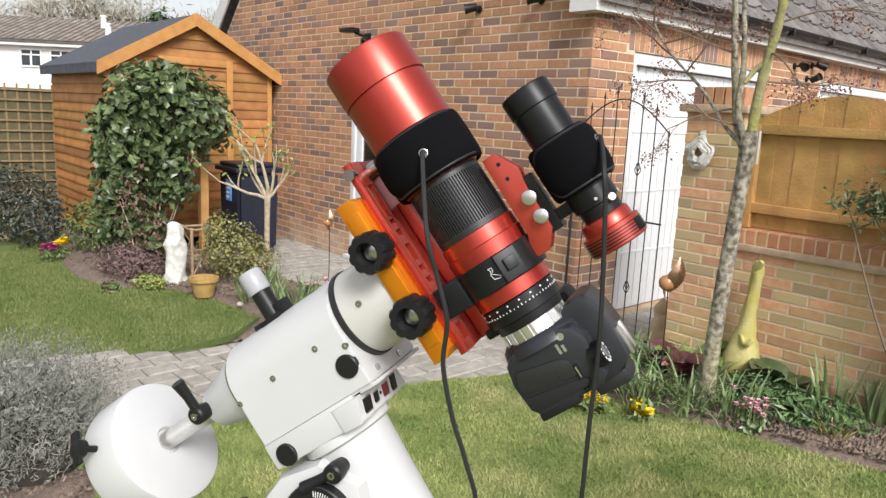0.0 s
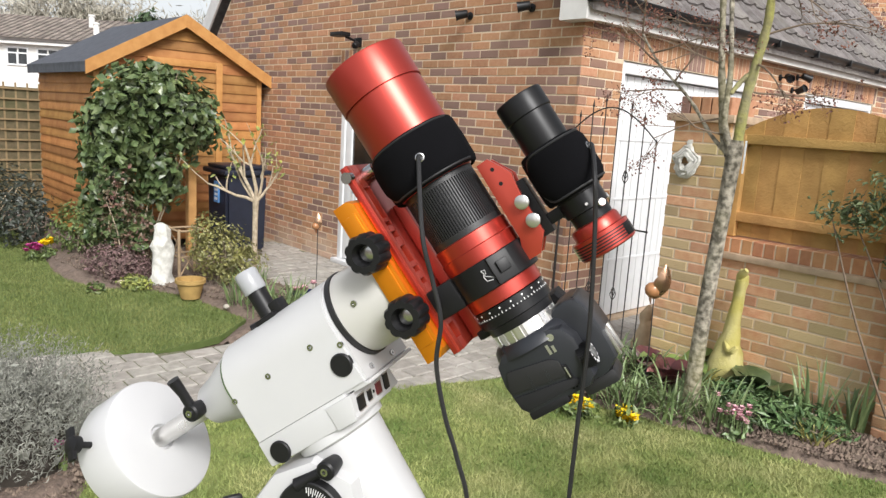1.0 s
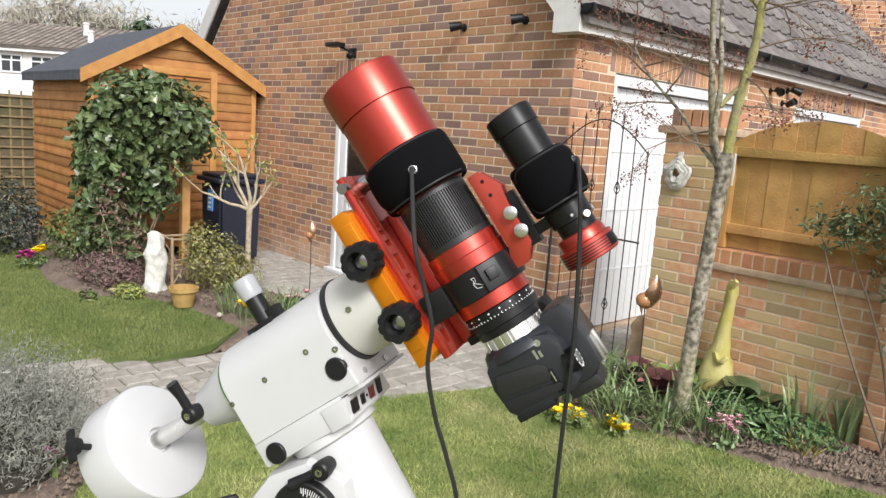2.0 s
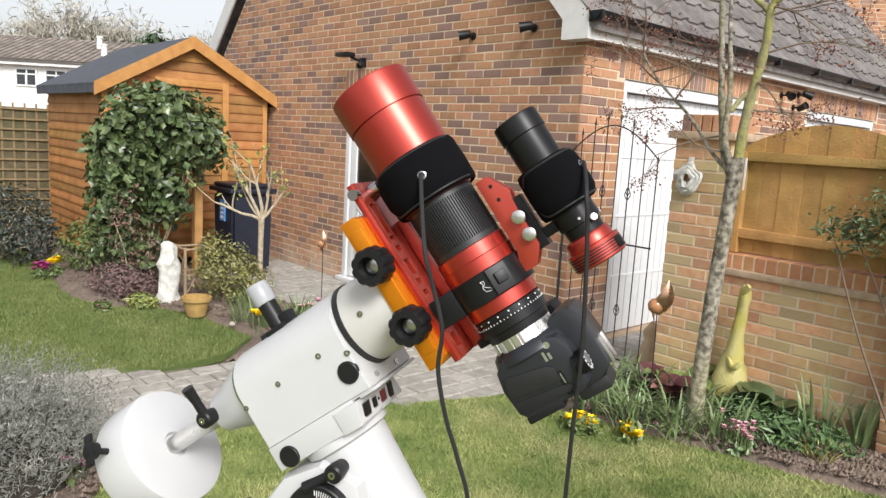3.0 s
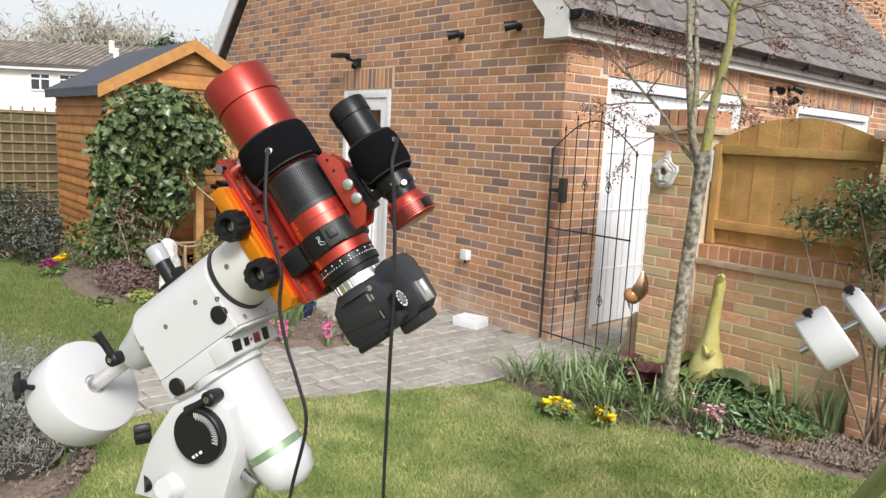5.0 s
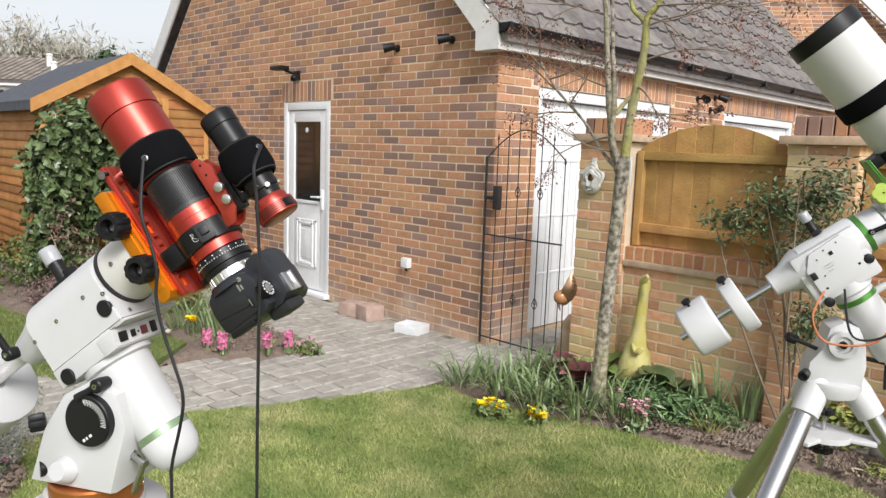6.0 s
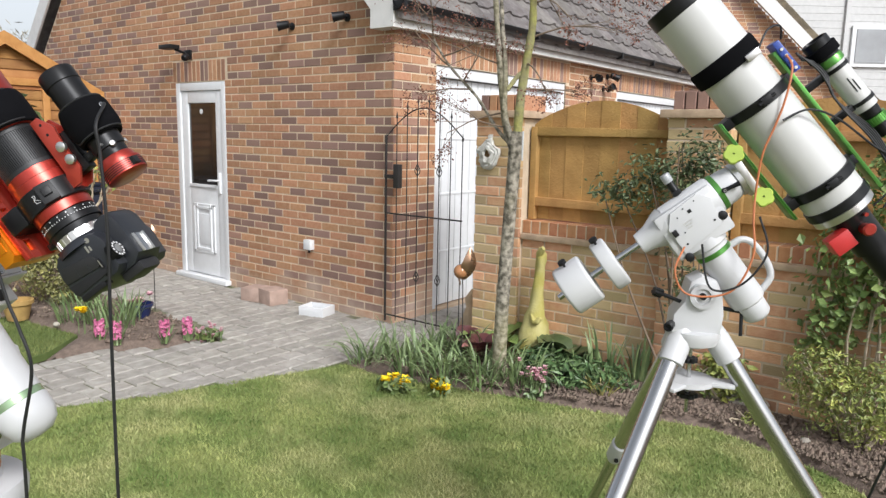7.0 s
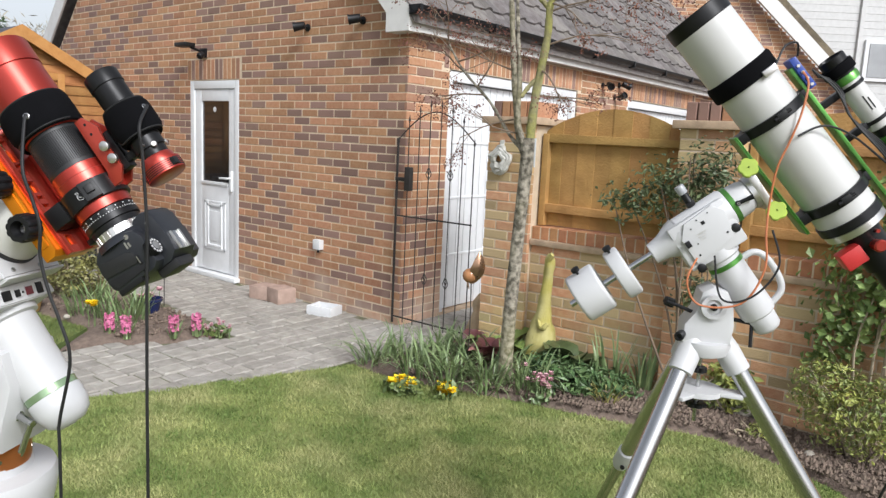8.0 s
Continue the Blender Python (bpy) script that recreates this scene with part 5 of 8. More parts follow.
def heater(name, ax, v0, v1, r, M, label, eye, spread):
    """A padded dew heater strap with an overlapping end."""
    t = thing(name, M @ Vector((ax, v0, 0)), label, "dew heater")
    bm = NB()
    prof = [(v0 + 0.002, r - 0.001), (v0, r + 0.0012), (v0 + 0.0015, r + 0.0034), (v0 + 0.006, r + 0.0048), ((v0 + v1) / 2, r + 0.0054), (v1 - 0.006, r + 0.0048), (v1 - 0.0015, r + 0.0034), (v1, r + 0.0012), (v1 - 0.002, r - 0.001)]
    lathe(bm, prof, (ax, 0, 0), Vv, 64)
    part("band", bm, m_neoprene, t, "", M)
    bm = NB()
    # overlapping rounded flap bent round the band
    rows = []
    nA, nV = 22, 8
    for i in range(nA + 1):
        a = radians(spread[0] + (spread[1] - spread[0]) * i / nA)
        half = (v1 - v0) / 2 - 0.003
        q = i / nA
        k = half * (1 if 0.0 < q < 0.8 else math.sqrt(max(0.02, 1 - ((q - 0.8) / 0.2) ** 2)) if q >= 0.8 else 1)
        row = []
        for j in range(nV + 1):
            v = (v0 + v1) / 2 + k * (2 * j / nV - 1)
            e = 1 - (abs(2 * j / nV - 1)) ** 6
            rr = r + 0.0046 + 0.0036 * e * (1 if q < 0.97 else 0.4)
            row.append(bm.verts.new((ax + rr * math.cos(a), v, rr * math.sin(a))))
        rows.append(row)
    seam = [[v.co.copy() for v in row] for row in rows]
    for r0, r1 in zip(rows, rows[1:]):
        for j in range(nV):
            bm.faces.new((r0[j], r0[j + 1], r1[j + 1], r1[j]))
    part("flap", bm, m_neoprene, t, "", M)
    bm = NB()
    rim = [row[0].copy() for row in seam] + [p.copy() for p in seam[-1]] + [row[-1].copy() for row in reversed(seam)]
    tube(bm, rim, 0.0013, 6)
    part("seam", bm, m_rubber, t, "", M)
    bm = NB()
    a = radians(eye[0])
    dr = Vector((math.cos(a), 0, math.sin(a)))
    at = Vector((ax, eye[1], 0)) + dr * (r + 0.0080)
    lathe(bm, [(0, 0.0045), (0.0008, 0.0045), (0.0012, 0.0035), (0.0006, 0.0022)], at, dr, 20)
    part("eyelet", bm, m_chrome, t, "metal eyelet", M)
    return M @ at, (M.to_3x3() @ dr)


e1, d1 = heater("dew_heater_band", AX, 0.066, 0.120, 0.0435, RM, "black neoprene dew heater band round the red telescope", (74, 0.0905), (15, 158))
e2, d2 = heater("dew_heater_band", 0.594, -0.017, 0.038, 0.0265, RM, "black neoprene dew heater band round the guide scope", (16, 0.015), (-20, 150))


def loose_cable(name, pts, r, m, label):
    bm = NB()
    tube(bm, curve_pts(pts, 8), r, 8)
    return single(name, bm, m, label, "cable")


loose_cable("heater_cable", [e1, e1 + d1 * 0.005 + Vector((0, 0, -0.006)), (3.0520, -4.1715, 1.5850), (3.0625, -4.1654, 1.5450), (3.0715, -4.1603, 1.5080), (3.0700, -4.1612, 1.4670), (3.0800, -4.1556, 1.4180), (3.0920, -4.1484, 1.3800), (3.1040, -4.1415, 1.3250), (3.0871, -4.1511, 1.2341), (3.0857, -4.1519, 1.1899), (3.08, -4.15, 0.9), (3.07, -4.14, 0.4), (3.05, -4.1, 0.012)], 0.0023, m_rubber, "thin black cable hanging from the dew heater")
loose_cable("heater_cable", [e2, e2 + d2 * 0.005 + Vector((0, 0, -0.003)), (3.1565, -4.0637, 1.6480), (3.1600, -4.0620, 1.6100), (3.1630, -4.0602, 1.5450), (3.1640, -4.0595, 1.4900), (3.1625, -4.0602, 1.4291), (3.1620, -4.0605, 1.4020), (3.160, -4.062, 1.2), (3.155, -4.06, 0.8), (3.16, -4.05, 0.4), (3.15, -4.03, 0.012)], 0.0023, m_rubber, "thin black cable hanging from the guide scope heater")

# -- the farther mount on its tripod --
mt2 = thing("equatorial_mount", WB @ Vector((0.40, 0, -1.291)), "white equatorial mount with two counterweights on a steel tripod", "telescope mount")
CV = -0.088
turned(mt2, "counterweight_shaft", m_chrome, WM, [(-0.06, 0.0095), (0.235, 0.0095)], (0, CV, 0), U, "steel counterweight shaft", 20)
for u0, u1, r in ((-0.036, 0.052, 0.0735), (0.094, 0.138, 0.077)):
    c = turned(mt2, "counterweight", m_mount, WM, [(u0, 0.018), (u0, r * 0.92), (u0 + 0.004, r * 0.985), (u0 + 0.009, r), (u1 - 0.009, r), (u1 - 0.004, r * 0.985), (u1, r * 0.92), (u1, 0.016), (u1 - 0.006, 0.012)], (0, CV, 0), U, "round white counterweight", 56)
    bm = NB()
    rd = Vector((0, 0.95, 0.31))
    b0 = Vector(((u0 + u1) / 2, CV, 0))
    rod(bm, b0 + rd * (r - 0.002), b0 + rd * (r + 0.018), 0.004)
    lathe(bm, [(0, 0.006), (0.003, 0.012), (0.012, 0.012), (0.014, 0.008)], b0 + rd * (r + 0.008), rd, 14)
    part("lock_knob", bm, m_black, c, "black thumb knob", WM)
turned(mt2, "end_cone", m_mount, WM, [(0.212, 0.020), (0.214, 0.030), (0.25, 0.036), (0.285, 0.052), (0.305, 0.058)], (0, CV, 0), U)
bm = NB()
box(bm, 0.278, 0.450, -0.185, -0.045, -0.050, 0.052, 0.010)
lathe(bm, [(0, 0.046), (0.01, 0.055), (0.150, 0.057), (0.158, 0.052)], (0.300, CV, 0), U, 48)
dec2 = part("declination_housing", bm, m_mount, mt2, "", WM)
bm = NB()
prism(bm, [(0.300, -0.168), (0.425, -0.155), (0.436, -0.078), (0.412, -0.048), (0.326, -0.054), (0.298, -0.090)], -0.0600, -0.050, 0.002)
part("cover_plate", bm, m_mount, dec2, "", WM @ Matrix(((1, 0, 0, 0), (0, 0, 1, 0), (0, -1, 0, 0), (0, 0, 0, 1))))
bm = NB()
for u, v, r in ((0.318, -0.150, 0.003), (0.412, -0.135, 0.003), (0.36, -0.062, 0.002), (0.335, -0.075, 0.002), (0.395, -0.060, 0.002), (0.330, -0.120, 0.002)):
    lathe(bm, [(0.058, r), (0.0615, r)], (u, v, 0), Wd, 12)
box(bm, 0.300, 0.314, -0.116, -0.098, 0.0580, 0.0700, 0.002)
box(bm, 0.366, 0.376, -0.082, -0.072, 0.0590, 0.0615, 0.001)
part("socket", bm, m_black, dec2, "", WM)
bm = NB()
for i in range(3):
    box(bm, 0.338 + i * 0.002, 0.366 - i * 0.004, -0.100 - i * 0.008, -0.0975 - i * 0.008, 0.0601, 0.0605)
part("printed_lettering", bm, m_silver, dec2, "", WM)
for u, v in ((0.436, -0.137), (0.303, -0.184)):
    turned(mt2, "cover_plug", m_black, WM, [(0.045, 0.012), (0.0600, 0.0125), (0.0615, 0.010)], (u, v, 0), Wd, "black round plug", 24)
turned(mt2, "green_band", m_green, WM, [(0.4575, 0.050), (0.459, 0.0535), (0.472, 0.0535), (0.4735, 0.050)], (0, CV, 0), U, "green anodised band")
turned(mt2, "saddle_cone", m_mount, WM, [(0.473, 0.050), (0.505, 0.048), (0.518, 0.044), (0.521, 0.040)], (0, CV, 0), U)
bm = NB()
lathe(bm, [(0.519, 0.042), (0.521, 0.048), (0.534, 0.048), (0.536, 0.042)], (0, CV, 0), U, 48)
box(bm, 0.534, 0.556, -0.150, -0.030, -0.045, 0.045, 0.004)
part("saddle", bm, m_silver, mt2, "silver dovetail saddle", WM)
clamp_lever("declination_lever", (0.476, -0.084, 0.050), (0.518, -0.089, 0.052), Wd, WM, mt2, 0.007)
for v in (-0.02, -0.16):
    bm = NB()
    lobed(bm, (0.548, v, 0.044), (0, 0.3, 0.95), 0.027, 0.016, 5, 0.16, 0.1)
    part("saddle_knob", bm, m_limeplast, mt2, "lime green star knob", WM)
turned(mt2, "polar_housing", m_mount, WM, [(-0.17, 0.054), (-0.197, 0.055), (-0.203, 0.048), (-0.215, 0.0475), (-0.300, 0.0480), (-0.380, 0.0500), (-0.392, 0.0475), (-0.398, 0.0400), (-0.436, 0.0385), (-0.445, 0.032), (-0.452, 0.018)], (0.367, 0, 0), Vv)
turned(mt2, "green_band", m_green, WM, [(-0.2135, 0.0475), (-0.215, 0.0500), (-0.227, 0.0500), (-0.2285, 0.0475)], (0.367, 0, 0), Vv, "green anodised band")
bm = NB()
tube(bm, curve_pts([(0.408, -0.232, 0), (0.445, -0.234, 0), (0.466, -0.262, 0), (0.468, -0.325, 0), (0.452, -0.368, 0), (0.410, -0.386, 0)], 5), 0.0095, 12)
part("carry_handle", bm, m_mount, mt2, "white carry handle", WM)
bm = NB()
lathe(bm, [(-0.055, 0.012), (-0.02, 0.012), (-0.018, 0.011), (0.018, 0.011)], (0.377, 0, 0.0), Vv, 24)
box(bm, 0.365, 0.389, -0.03, -0.018, -0.016, 0.016, 0.002)
ps2 = part("polar_scope", bm, m_black, mt2, "black polar alignment scope", WM)
turned(ps2, "frosted_cap", m_clear, WM, [(0.010, 0.0125), (0.012, 0.0135), (0.034, 0.0135), (0.036, 0.012)], (0.377, 0, 0), Vv, "frosted cap", 24)
bm = NB()
prism(bm, [(0.318, -0.180), (0.452, -0.180), (0.458, -0.125), (0.450, -0.062), (0.432, -0.026), (0.392, -0.012), (0.362, -0.030), (0.350, -0.085), (0.322, -0.125)], -0.050, 0.050, 0.012)
part("altitude_head", bm, m_mount, mt2, "", WB)
turned(mt2, "pivot_boss", m_mount, WB, [(0.05, 0.036), (0.064, 0.034), (0.064, 0.022), (0.058, 0.020), (0.058, 0.004)], (0.394, 0, -0.069), (0, -1, 0))
turned(mt2, "pivot_bolt", m_blackmetal, WB, [(0.058, 0.010), (0.068, 0.009)], (0.394, 0, -0.069), (0, -1, 0))
bm = NB()
rod(bm, (0.345, -0.02, -0.095), (0.285, -0.04, -0.070), 0.0055)
lobed(bm, (0.288, -0.039, -0.071), (-0.9, -0.3, 0.35), 0.014, 0.026, 5, 0.3, 0.1)
part("latitude_bolt", bm, m_black, mt2, "black latitude knob", WB)
bm = NB()
rod(bm, (0.45, 0, -0.11), (0.515, -0.01, -0.118), 0.006)
rod(bm, (0.512, -0.01, -0.115), (0.512, -0.02, -0.185), 0.005)
part("latitude_lever", bm, m_black, mt2, "", WB)
turned(mt2, "azimuth_knob", m_black, WB, [(0.05, 0.012), (0.085, 0.0135), (0.088, 0.009), (0.080, 0.006)], (0.335, 0, -0.155), (-0.35, -0.93, 0), "", 24)
turned(mt2, "tripod_head", m_mount, WB, [(-0.225, 0.040), (-0.215, 0.066), (-0.190, 0.076), (-0.176, 0.074), (-0.174, 0.060)], (0.388, 0, 0), (0, 0, 1))
tri_c = WB @ Vector((0.39, 0, 0)) + Vector((-0.009, 0.014, 0))
LEGS = ((0.946, 0.323), (-0.193, -0.981), (-0.753, 0.658))
for k, (hx, hy) in enumerate(LEGS):
    h = Vector((hx, hy, 0)).normalized()
    top = Vector((tri_c.x, tri_c.y, 1.110)) + h * 0.052
    foot = Vector((tri_c.x, tri_c.y, 0.0)) + h * 0.789
    d = (foot - top).normalized()
    bm = NB()
    lathe(bm, [(-0.03, 0.020), (-0.022, 0.030), (0.03, 0.036), (0.095, 0.0345), (0.098, 0.028)], top, d, 28)
    leg = part("leg", bm, m_mount, mt2, "white leg socket with a polished steel tube")
    bm = NB()
    lathe(bm, [(0.07, 0.0265), (0.72, 0.0265), (0.722, 0.022)], top, d, 32)
    part("steel_tube", bm, m_chrome, leg, "polished steel tube")
    bm = NB()
    lathe(bm, [(0.635, 0.0270), (0.640, 0.0315), (0.715, 0.0315), (0.735, 0.024)], top, d, 28)
    part("leg_clamp", bm, m_mount, leg, "white leg clamp")
    bm = NB()
    lathe(bm, [(0.68, 0.0195), ((foot - top).length - 0.03, 0.0165)], top, d, 24)
    part("lower_tube", bm, m_chrome, leg)
    bm = NB()
    rod(bm, top + d * 0.715 + N_DIR * 0.022, top + d * 0.715 + N_DIR * 0.046, 0.008)
    part("clamp_knob", bm, m_black, leg)
    bm = NB()
    lathe(bm, [(0, 0.017), (0.03, 0.012), (0.05, 0.004)], foot - d * 0.045, d, 20)
    part("foot", bm, m_rubber, leg)
bm = NB()
cz = 0.958
for k, (hx, hy) in enumerate(LEGS):
    h = Vector((hx, hy, 0)).normalized()
    sd = Vector((-h.y, h.x, 0))
    m4 = axes(h, sd, Vector((0, 0, 1)), Vector((tri_c.x, tri_c.y, cz)))
    box(bm, 0.0, 0.125, -0.030, 0.030, -0.006, 0.006, 0.004, m4)
    box(bm, 0.120, 0.150, -0.012, 0.012, -0.006, 0.006, 0.003, m4)
lathe(bm, [(-0.008, 0.07), (0.007, 0.07)], (tri_c.x, tri_c.y, cz), (0, 0, 1), 36)
part("spreader", bm, m_mount, mt2, "white plastic spreader tray")
bm = NB()
rod(bm, (tri_c.x, tri_c.y, 1.07), (tri_c.x, tri_c.y, 0.86), 0.006)
part("centre_rod", bm, m_chrome, mt2)
bm = NB()
lobed(bm, (tri_c.x, tri_c.y, 0.905), (0, 0, 1), 0.030, 0.014, 6, 0.2, 0.3)
part("rod_knob", bm, m_black, mt2)
bm = NB()
lobed(bm, (tri_c.x, tri_c.y, 1.010), (0, 0, 1), 0.022, 0.016, 6, 0.2, 0.3)
part("rod_knob", bm, m_black, mt2)

# white refractor: its tube leans a little from the polar axis
TM = WM @ Matrix.Translation((0.679, 0.08, 0)) @ Matrix.Rotation(radians(3.7), 4, "Z") @ Matrix.Diagonal((1.12, 1, 1.12, 1))
wr = thing("refractor_telescope", TM @ Vector((0, 0, 0)), "long white refractor telescope with black rings and green bars", "telescope")
turned(wr, "main_tube", m_tube, TM, [(-0.382, 0.070), (-0.377, 0.0735), (0.132, 0.0735), (0.134, 0.0765), (0.300, 0.0765)], (0, 0, 0), Vv, "white enamelled tube", 72)
turned(wr, "front_rim", m_blackmetal, TM, [(0.288, 0.0768), (0.290, 0.0785), (0.328, 0.0785), (0.330, 0.077), (0.330, 0.072), (0.25, 0.070), (0.248, 0.002)], (0, 0, 0), Vv, "black front rim", 64)
turned(wr, "rear_ring", m_blackmetal, TM, [(-0.380, 0.072), (-0.379, 0.0775), (-0.355, 0.0775), (-0.354, 0.072)], (0, 0, 0), Vv, "", 64)
turned(wr, "end_plate", m_silver, TM, [(-0.402, 0.05), (-0.401, 0.0735), (-0.382, 0.0745), (-0.380, 0.070)], (0, 0, 0), Vv, "", 64)
turned(wr, "focuser", m_blackmetal, TM, [(-0.62, 0.030), (-0.618, 0.034), (-0.53, 0.034), (-0.528, 0.042), (-0.43, 0.045), (-0.400, 0.052)], (0, 0, 0), Vv, "black focuser tube", 48)
bm = NB()
box(bm, -0.085, -0.032, -0.475, -0.425, 0.015, 0.060, 0.004)
part("focus_motor", bm, m_redbox, wr, "red focus motor box", TM)
bm = NB()
lathe(bm, [(0, 0.014), (0.03, 0.016), (0.034, 0.012)], (0.0, -0.455, 0.045), Wd, 20)
lathe(bm, [(0, 0.005), (0.012, 0.005)], (0.02, -0.425, 0.045), Wd, 14)
part("focus_knob", bm, m_red, wr, "", TM)
for v in (-0.036, -0.312):
    bm = NB()
    lathe(bm, [(v, 0.073), (v, 0.0805), (v + 0.001, 0.0815), (v + 0.026, 0.0815), (v + 0.027, 0.0805), (v + 0.027, 0.073)], (0, 0, 0), Vv, 64)
    box(bm, -0.0990, -0.070, v, v + 0.027, -0.03, 0.03, 0.002)
    box(bm, 0.070, 0.0880, v, v + 0.027, -0.022, 0.022, 0.002)
    rg = part("tube_ring", bm, m_blackmetal, wr, "black tube ring", TM)
    bm = NB()
    box(bm, -0.012, 0.012, v + 0.004, v + 0.023, 0.079, 0.090, 0.002)
    rod(bm, (-0.02, v + 0.014, 0.085), (0.022, v + 0.014, 0.085), 0.005)
    part("ring_hinge", bm, m_black, rg, "", TM)
bm = NB()
box(bm, -0.1060, -0.0990, -0.335, -0.005, -0.028, 0.034, 0.001)
box(bm, -0.1010, -0.0990, -0.335, -0.005, 0.034, 0.038, 0.0005)
part("dovetail_bar", bm, m_green, wr, "green anodised dovetail bar", TM)
bm = NB()
box(bm, 0.088, 0.097, -0.40, 0.055, -0.020, 0.022, 0.001)
part("top_bar", bm, m_green, wr, "green anodised top bar", TM)
bm = NB()
lathe(bm, [(0.088, 0.0766), (0.089, 0.0805), (0.094, 0.0828), (0.130, 0.0832), (0.137, 0.0805), (0.138, 0.0766)], (0, 0, 0), Vv, 64)
ht = thing("dew_heater_band", TM @ Vector((0, 0.11, 0)), "black neoprene dew heater band round the white telescope", "dew heater")
part("band", bm, m_neoprene, ht, "", TM)
bm = NB()
box(bm, 0.02, 0.055, 0.080, 0.100, 0.074, 0.086, 0.003)
part("buckle", bm, m_silver, ht, "grey strap end", TM)
hub = thing("power_hub", TM @ Vector((0.12, 0.06, 0)), "small blue control box strapped to the green top bar", "control box")
bm = NB()
box(bm, 0.0975, 0.115, -0.02, 0.075, -0.022, 0.030, 0.003)
part("case", bm, m_blue, hub, "", TM)
bm = NB()
for i in range(4):
    lathe(bm, [(0, 0.004), (0.004, 0.004)], (0.106, -0.01 + i * 0.02, 0.0305), Wd, 12)
part("socket", bm, m_silver, hub, "", TM)
# its guide scope
g2 = thing("guide_scope", TM @ Vector((0.20, -0.2, 0)), "small white guide scope with green rings", "guide scope")
GX = 0.180
turned(g2, "tube", m_tube, TM, [(-0.215, 0.024), (-0.213, 0.0275), (-0.065, 0.0275)], (GX, 0, 0), Vv, "white tube", 40)
turned(g2, "dew_shield", m_blackmetal, TM, [(-0.045, 0.030), (0.010, 0.031), (0.012, 0.028), (0.0, 0.026), (-0.002, 0.001)], (GX, 0, 0), Vv, "", 40)
turned(g2, "heater_strap", m_neoprene, TM, [(-0.040, 0.031), (-0.038, 0.037), (-0.012, 0.037), (-0.010, 0.031)], (GX, 0, 0), Vv, "black neoprene strap", 40)
turned(g2, "green_ring", m_green, TM, [(-0.068, 0.0275), (-0.066, 0.0315), (-0.050, 0.0315), (-0.046, 0.030)], (GX, 0, 0), Vv, "green anodised ring", 40)
turned(g2, "focuser", m_blackmetal, TM, [(-0.300, 0.017), (-0.240, 0.018), (-0.238, 0.022), (-0.213, 0.024)], (GX, 0, 0), Vv, "", 40)
bm = NB()
ribbed(bm, (GX, -0.262, 0), Vv, 0.022, 0.0275, 30, 0.001)
part("green_focus_ring", bm, m_green, g2, "green knurled ring", TM)
for v in (-0.195, -0.085):
    bm = NB()
    lathe(bm, [(v, 0.027), (v, 0.0305), (v + 0.010, 0.0305), (v + 0.010, 0.027)], (GX, 0, 0), Vv, 40)
    box(bm, 0.0975, GX - 0.024, v - 0.004, v + 0.014, -0.014, 0.014, 0.002)
    part("ring", bm, m_blackmetal, g2, "", TM)
bm = NB()
for i in range(2):
    box(bm, GX - 0.004 + i * 0.008, GX - 0.001 + i * 0.008, -0.16, -0.115 - i * 0.01, 0.0268, 0.0278)
part("printed_lettering", bm, m_black, g2, "", TM)


def tw(*p):
    return TM @ Vector(p)


loose_cable("orange_cable", [tw(0.106, 0.03, 0.034), tw(0.088, 0.0, 0.070), tw(0.032, -0.05, 0.084), tw(-0.020, -0.09, 0.078), tw(-0.078, -0.13, 0.074), tw(-0.140, -0.20, 0.066), tw(-0.185, -0.255, 0.074), tw(-0.24, -0.33, 0.085), tw(-0.33, -0.37, 0.085), tw(-0.41, -0.31, 0.08), tw(-0.40, -0.24, 0.075), tw(-0.345, -0.205, 0.062)], 0.0029, m_orangewire, "orange cable looped from the control box to the mount")
loose_cable("black_cable", [tw(0.125, 0.07, 0.01), tw(0.135, 0.10, 0.03), tw(0.10, 0.115, 0.06), tw(0.05, 0.09, 0.082)], 0.0028, m_rubber, "thin black cable from the heater strap")
loose_cable("black_cable", [tw(0.0, -0.09, 0.082), tw(0.06, -0.11, 0.075), tw(0.10, -0.18, 0.06), tw(0.13, -0.30, 0.04), tw(0.16, -0.38, 0.03)], 0.003, m_rubber, "thin black cable along the white tube")
loose_cable("black_cable", [tw(-0.17, -0.255, 0.08), tw(-0.21, -0.34, 0.095), tw(-0.30, -0.37, 0.09), tw(-0.36, -0.33, 0.08), tw(-0.31, -0.225, 0.07)], 0.003, m_rubber, "thin black cable looped to the mount")
for i in range(5):
    o = 0.006 * i
    loose_cable("black_cable", [tw(0.125, 0.02 - o, 0.032), tw(0.140 + o, -0.06, 0.030 - o), tw(0.128, -0.16 + o, 0.034), tw(0.135 + o, -0.28, 0.036 - o), tw(0.125, -0.40, 0.03), tw(0.10 - o * 2, -0.50 + o * 3, 0.05 - o)], 0.0028, m_rubber, "bundled black cable strapped along the green bar")
loose_cable("power_cable", [tw(0.10, -0.50, 0.04), tw(0.02, -0.62, 0.07), tw(-0.06, -0.66, 0.09), tw(0.0, -0.74, 0.08), tw(-0.09, -0.76, 0.07), tw(-0.04, -0.84, 0.06), (3.86, -2.16, 0.5), (3.88, -2.12, 0.013)], 0.004, m_rubber, "black power cable bunched below the white telescope")

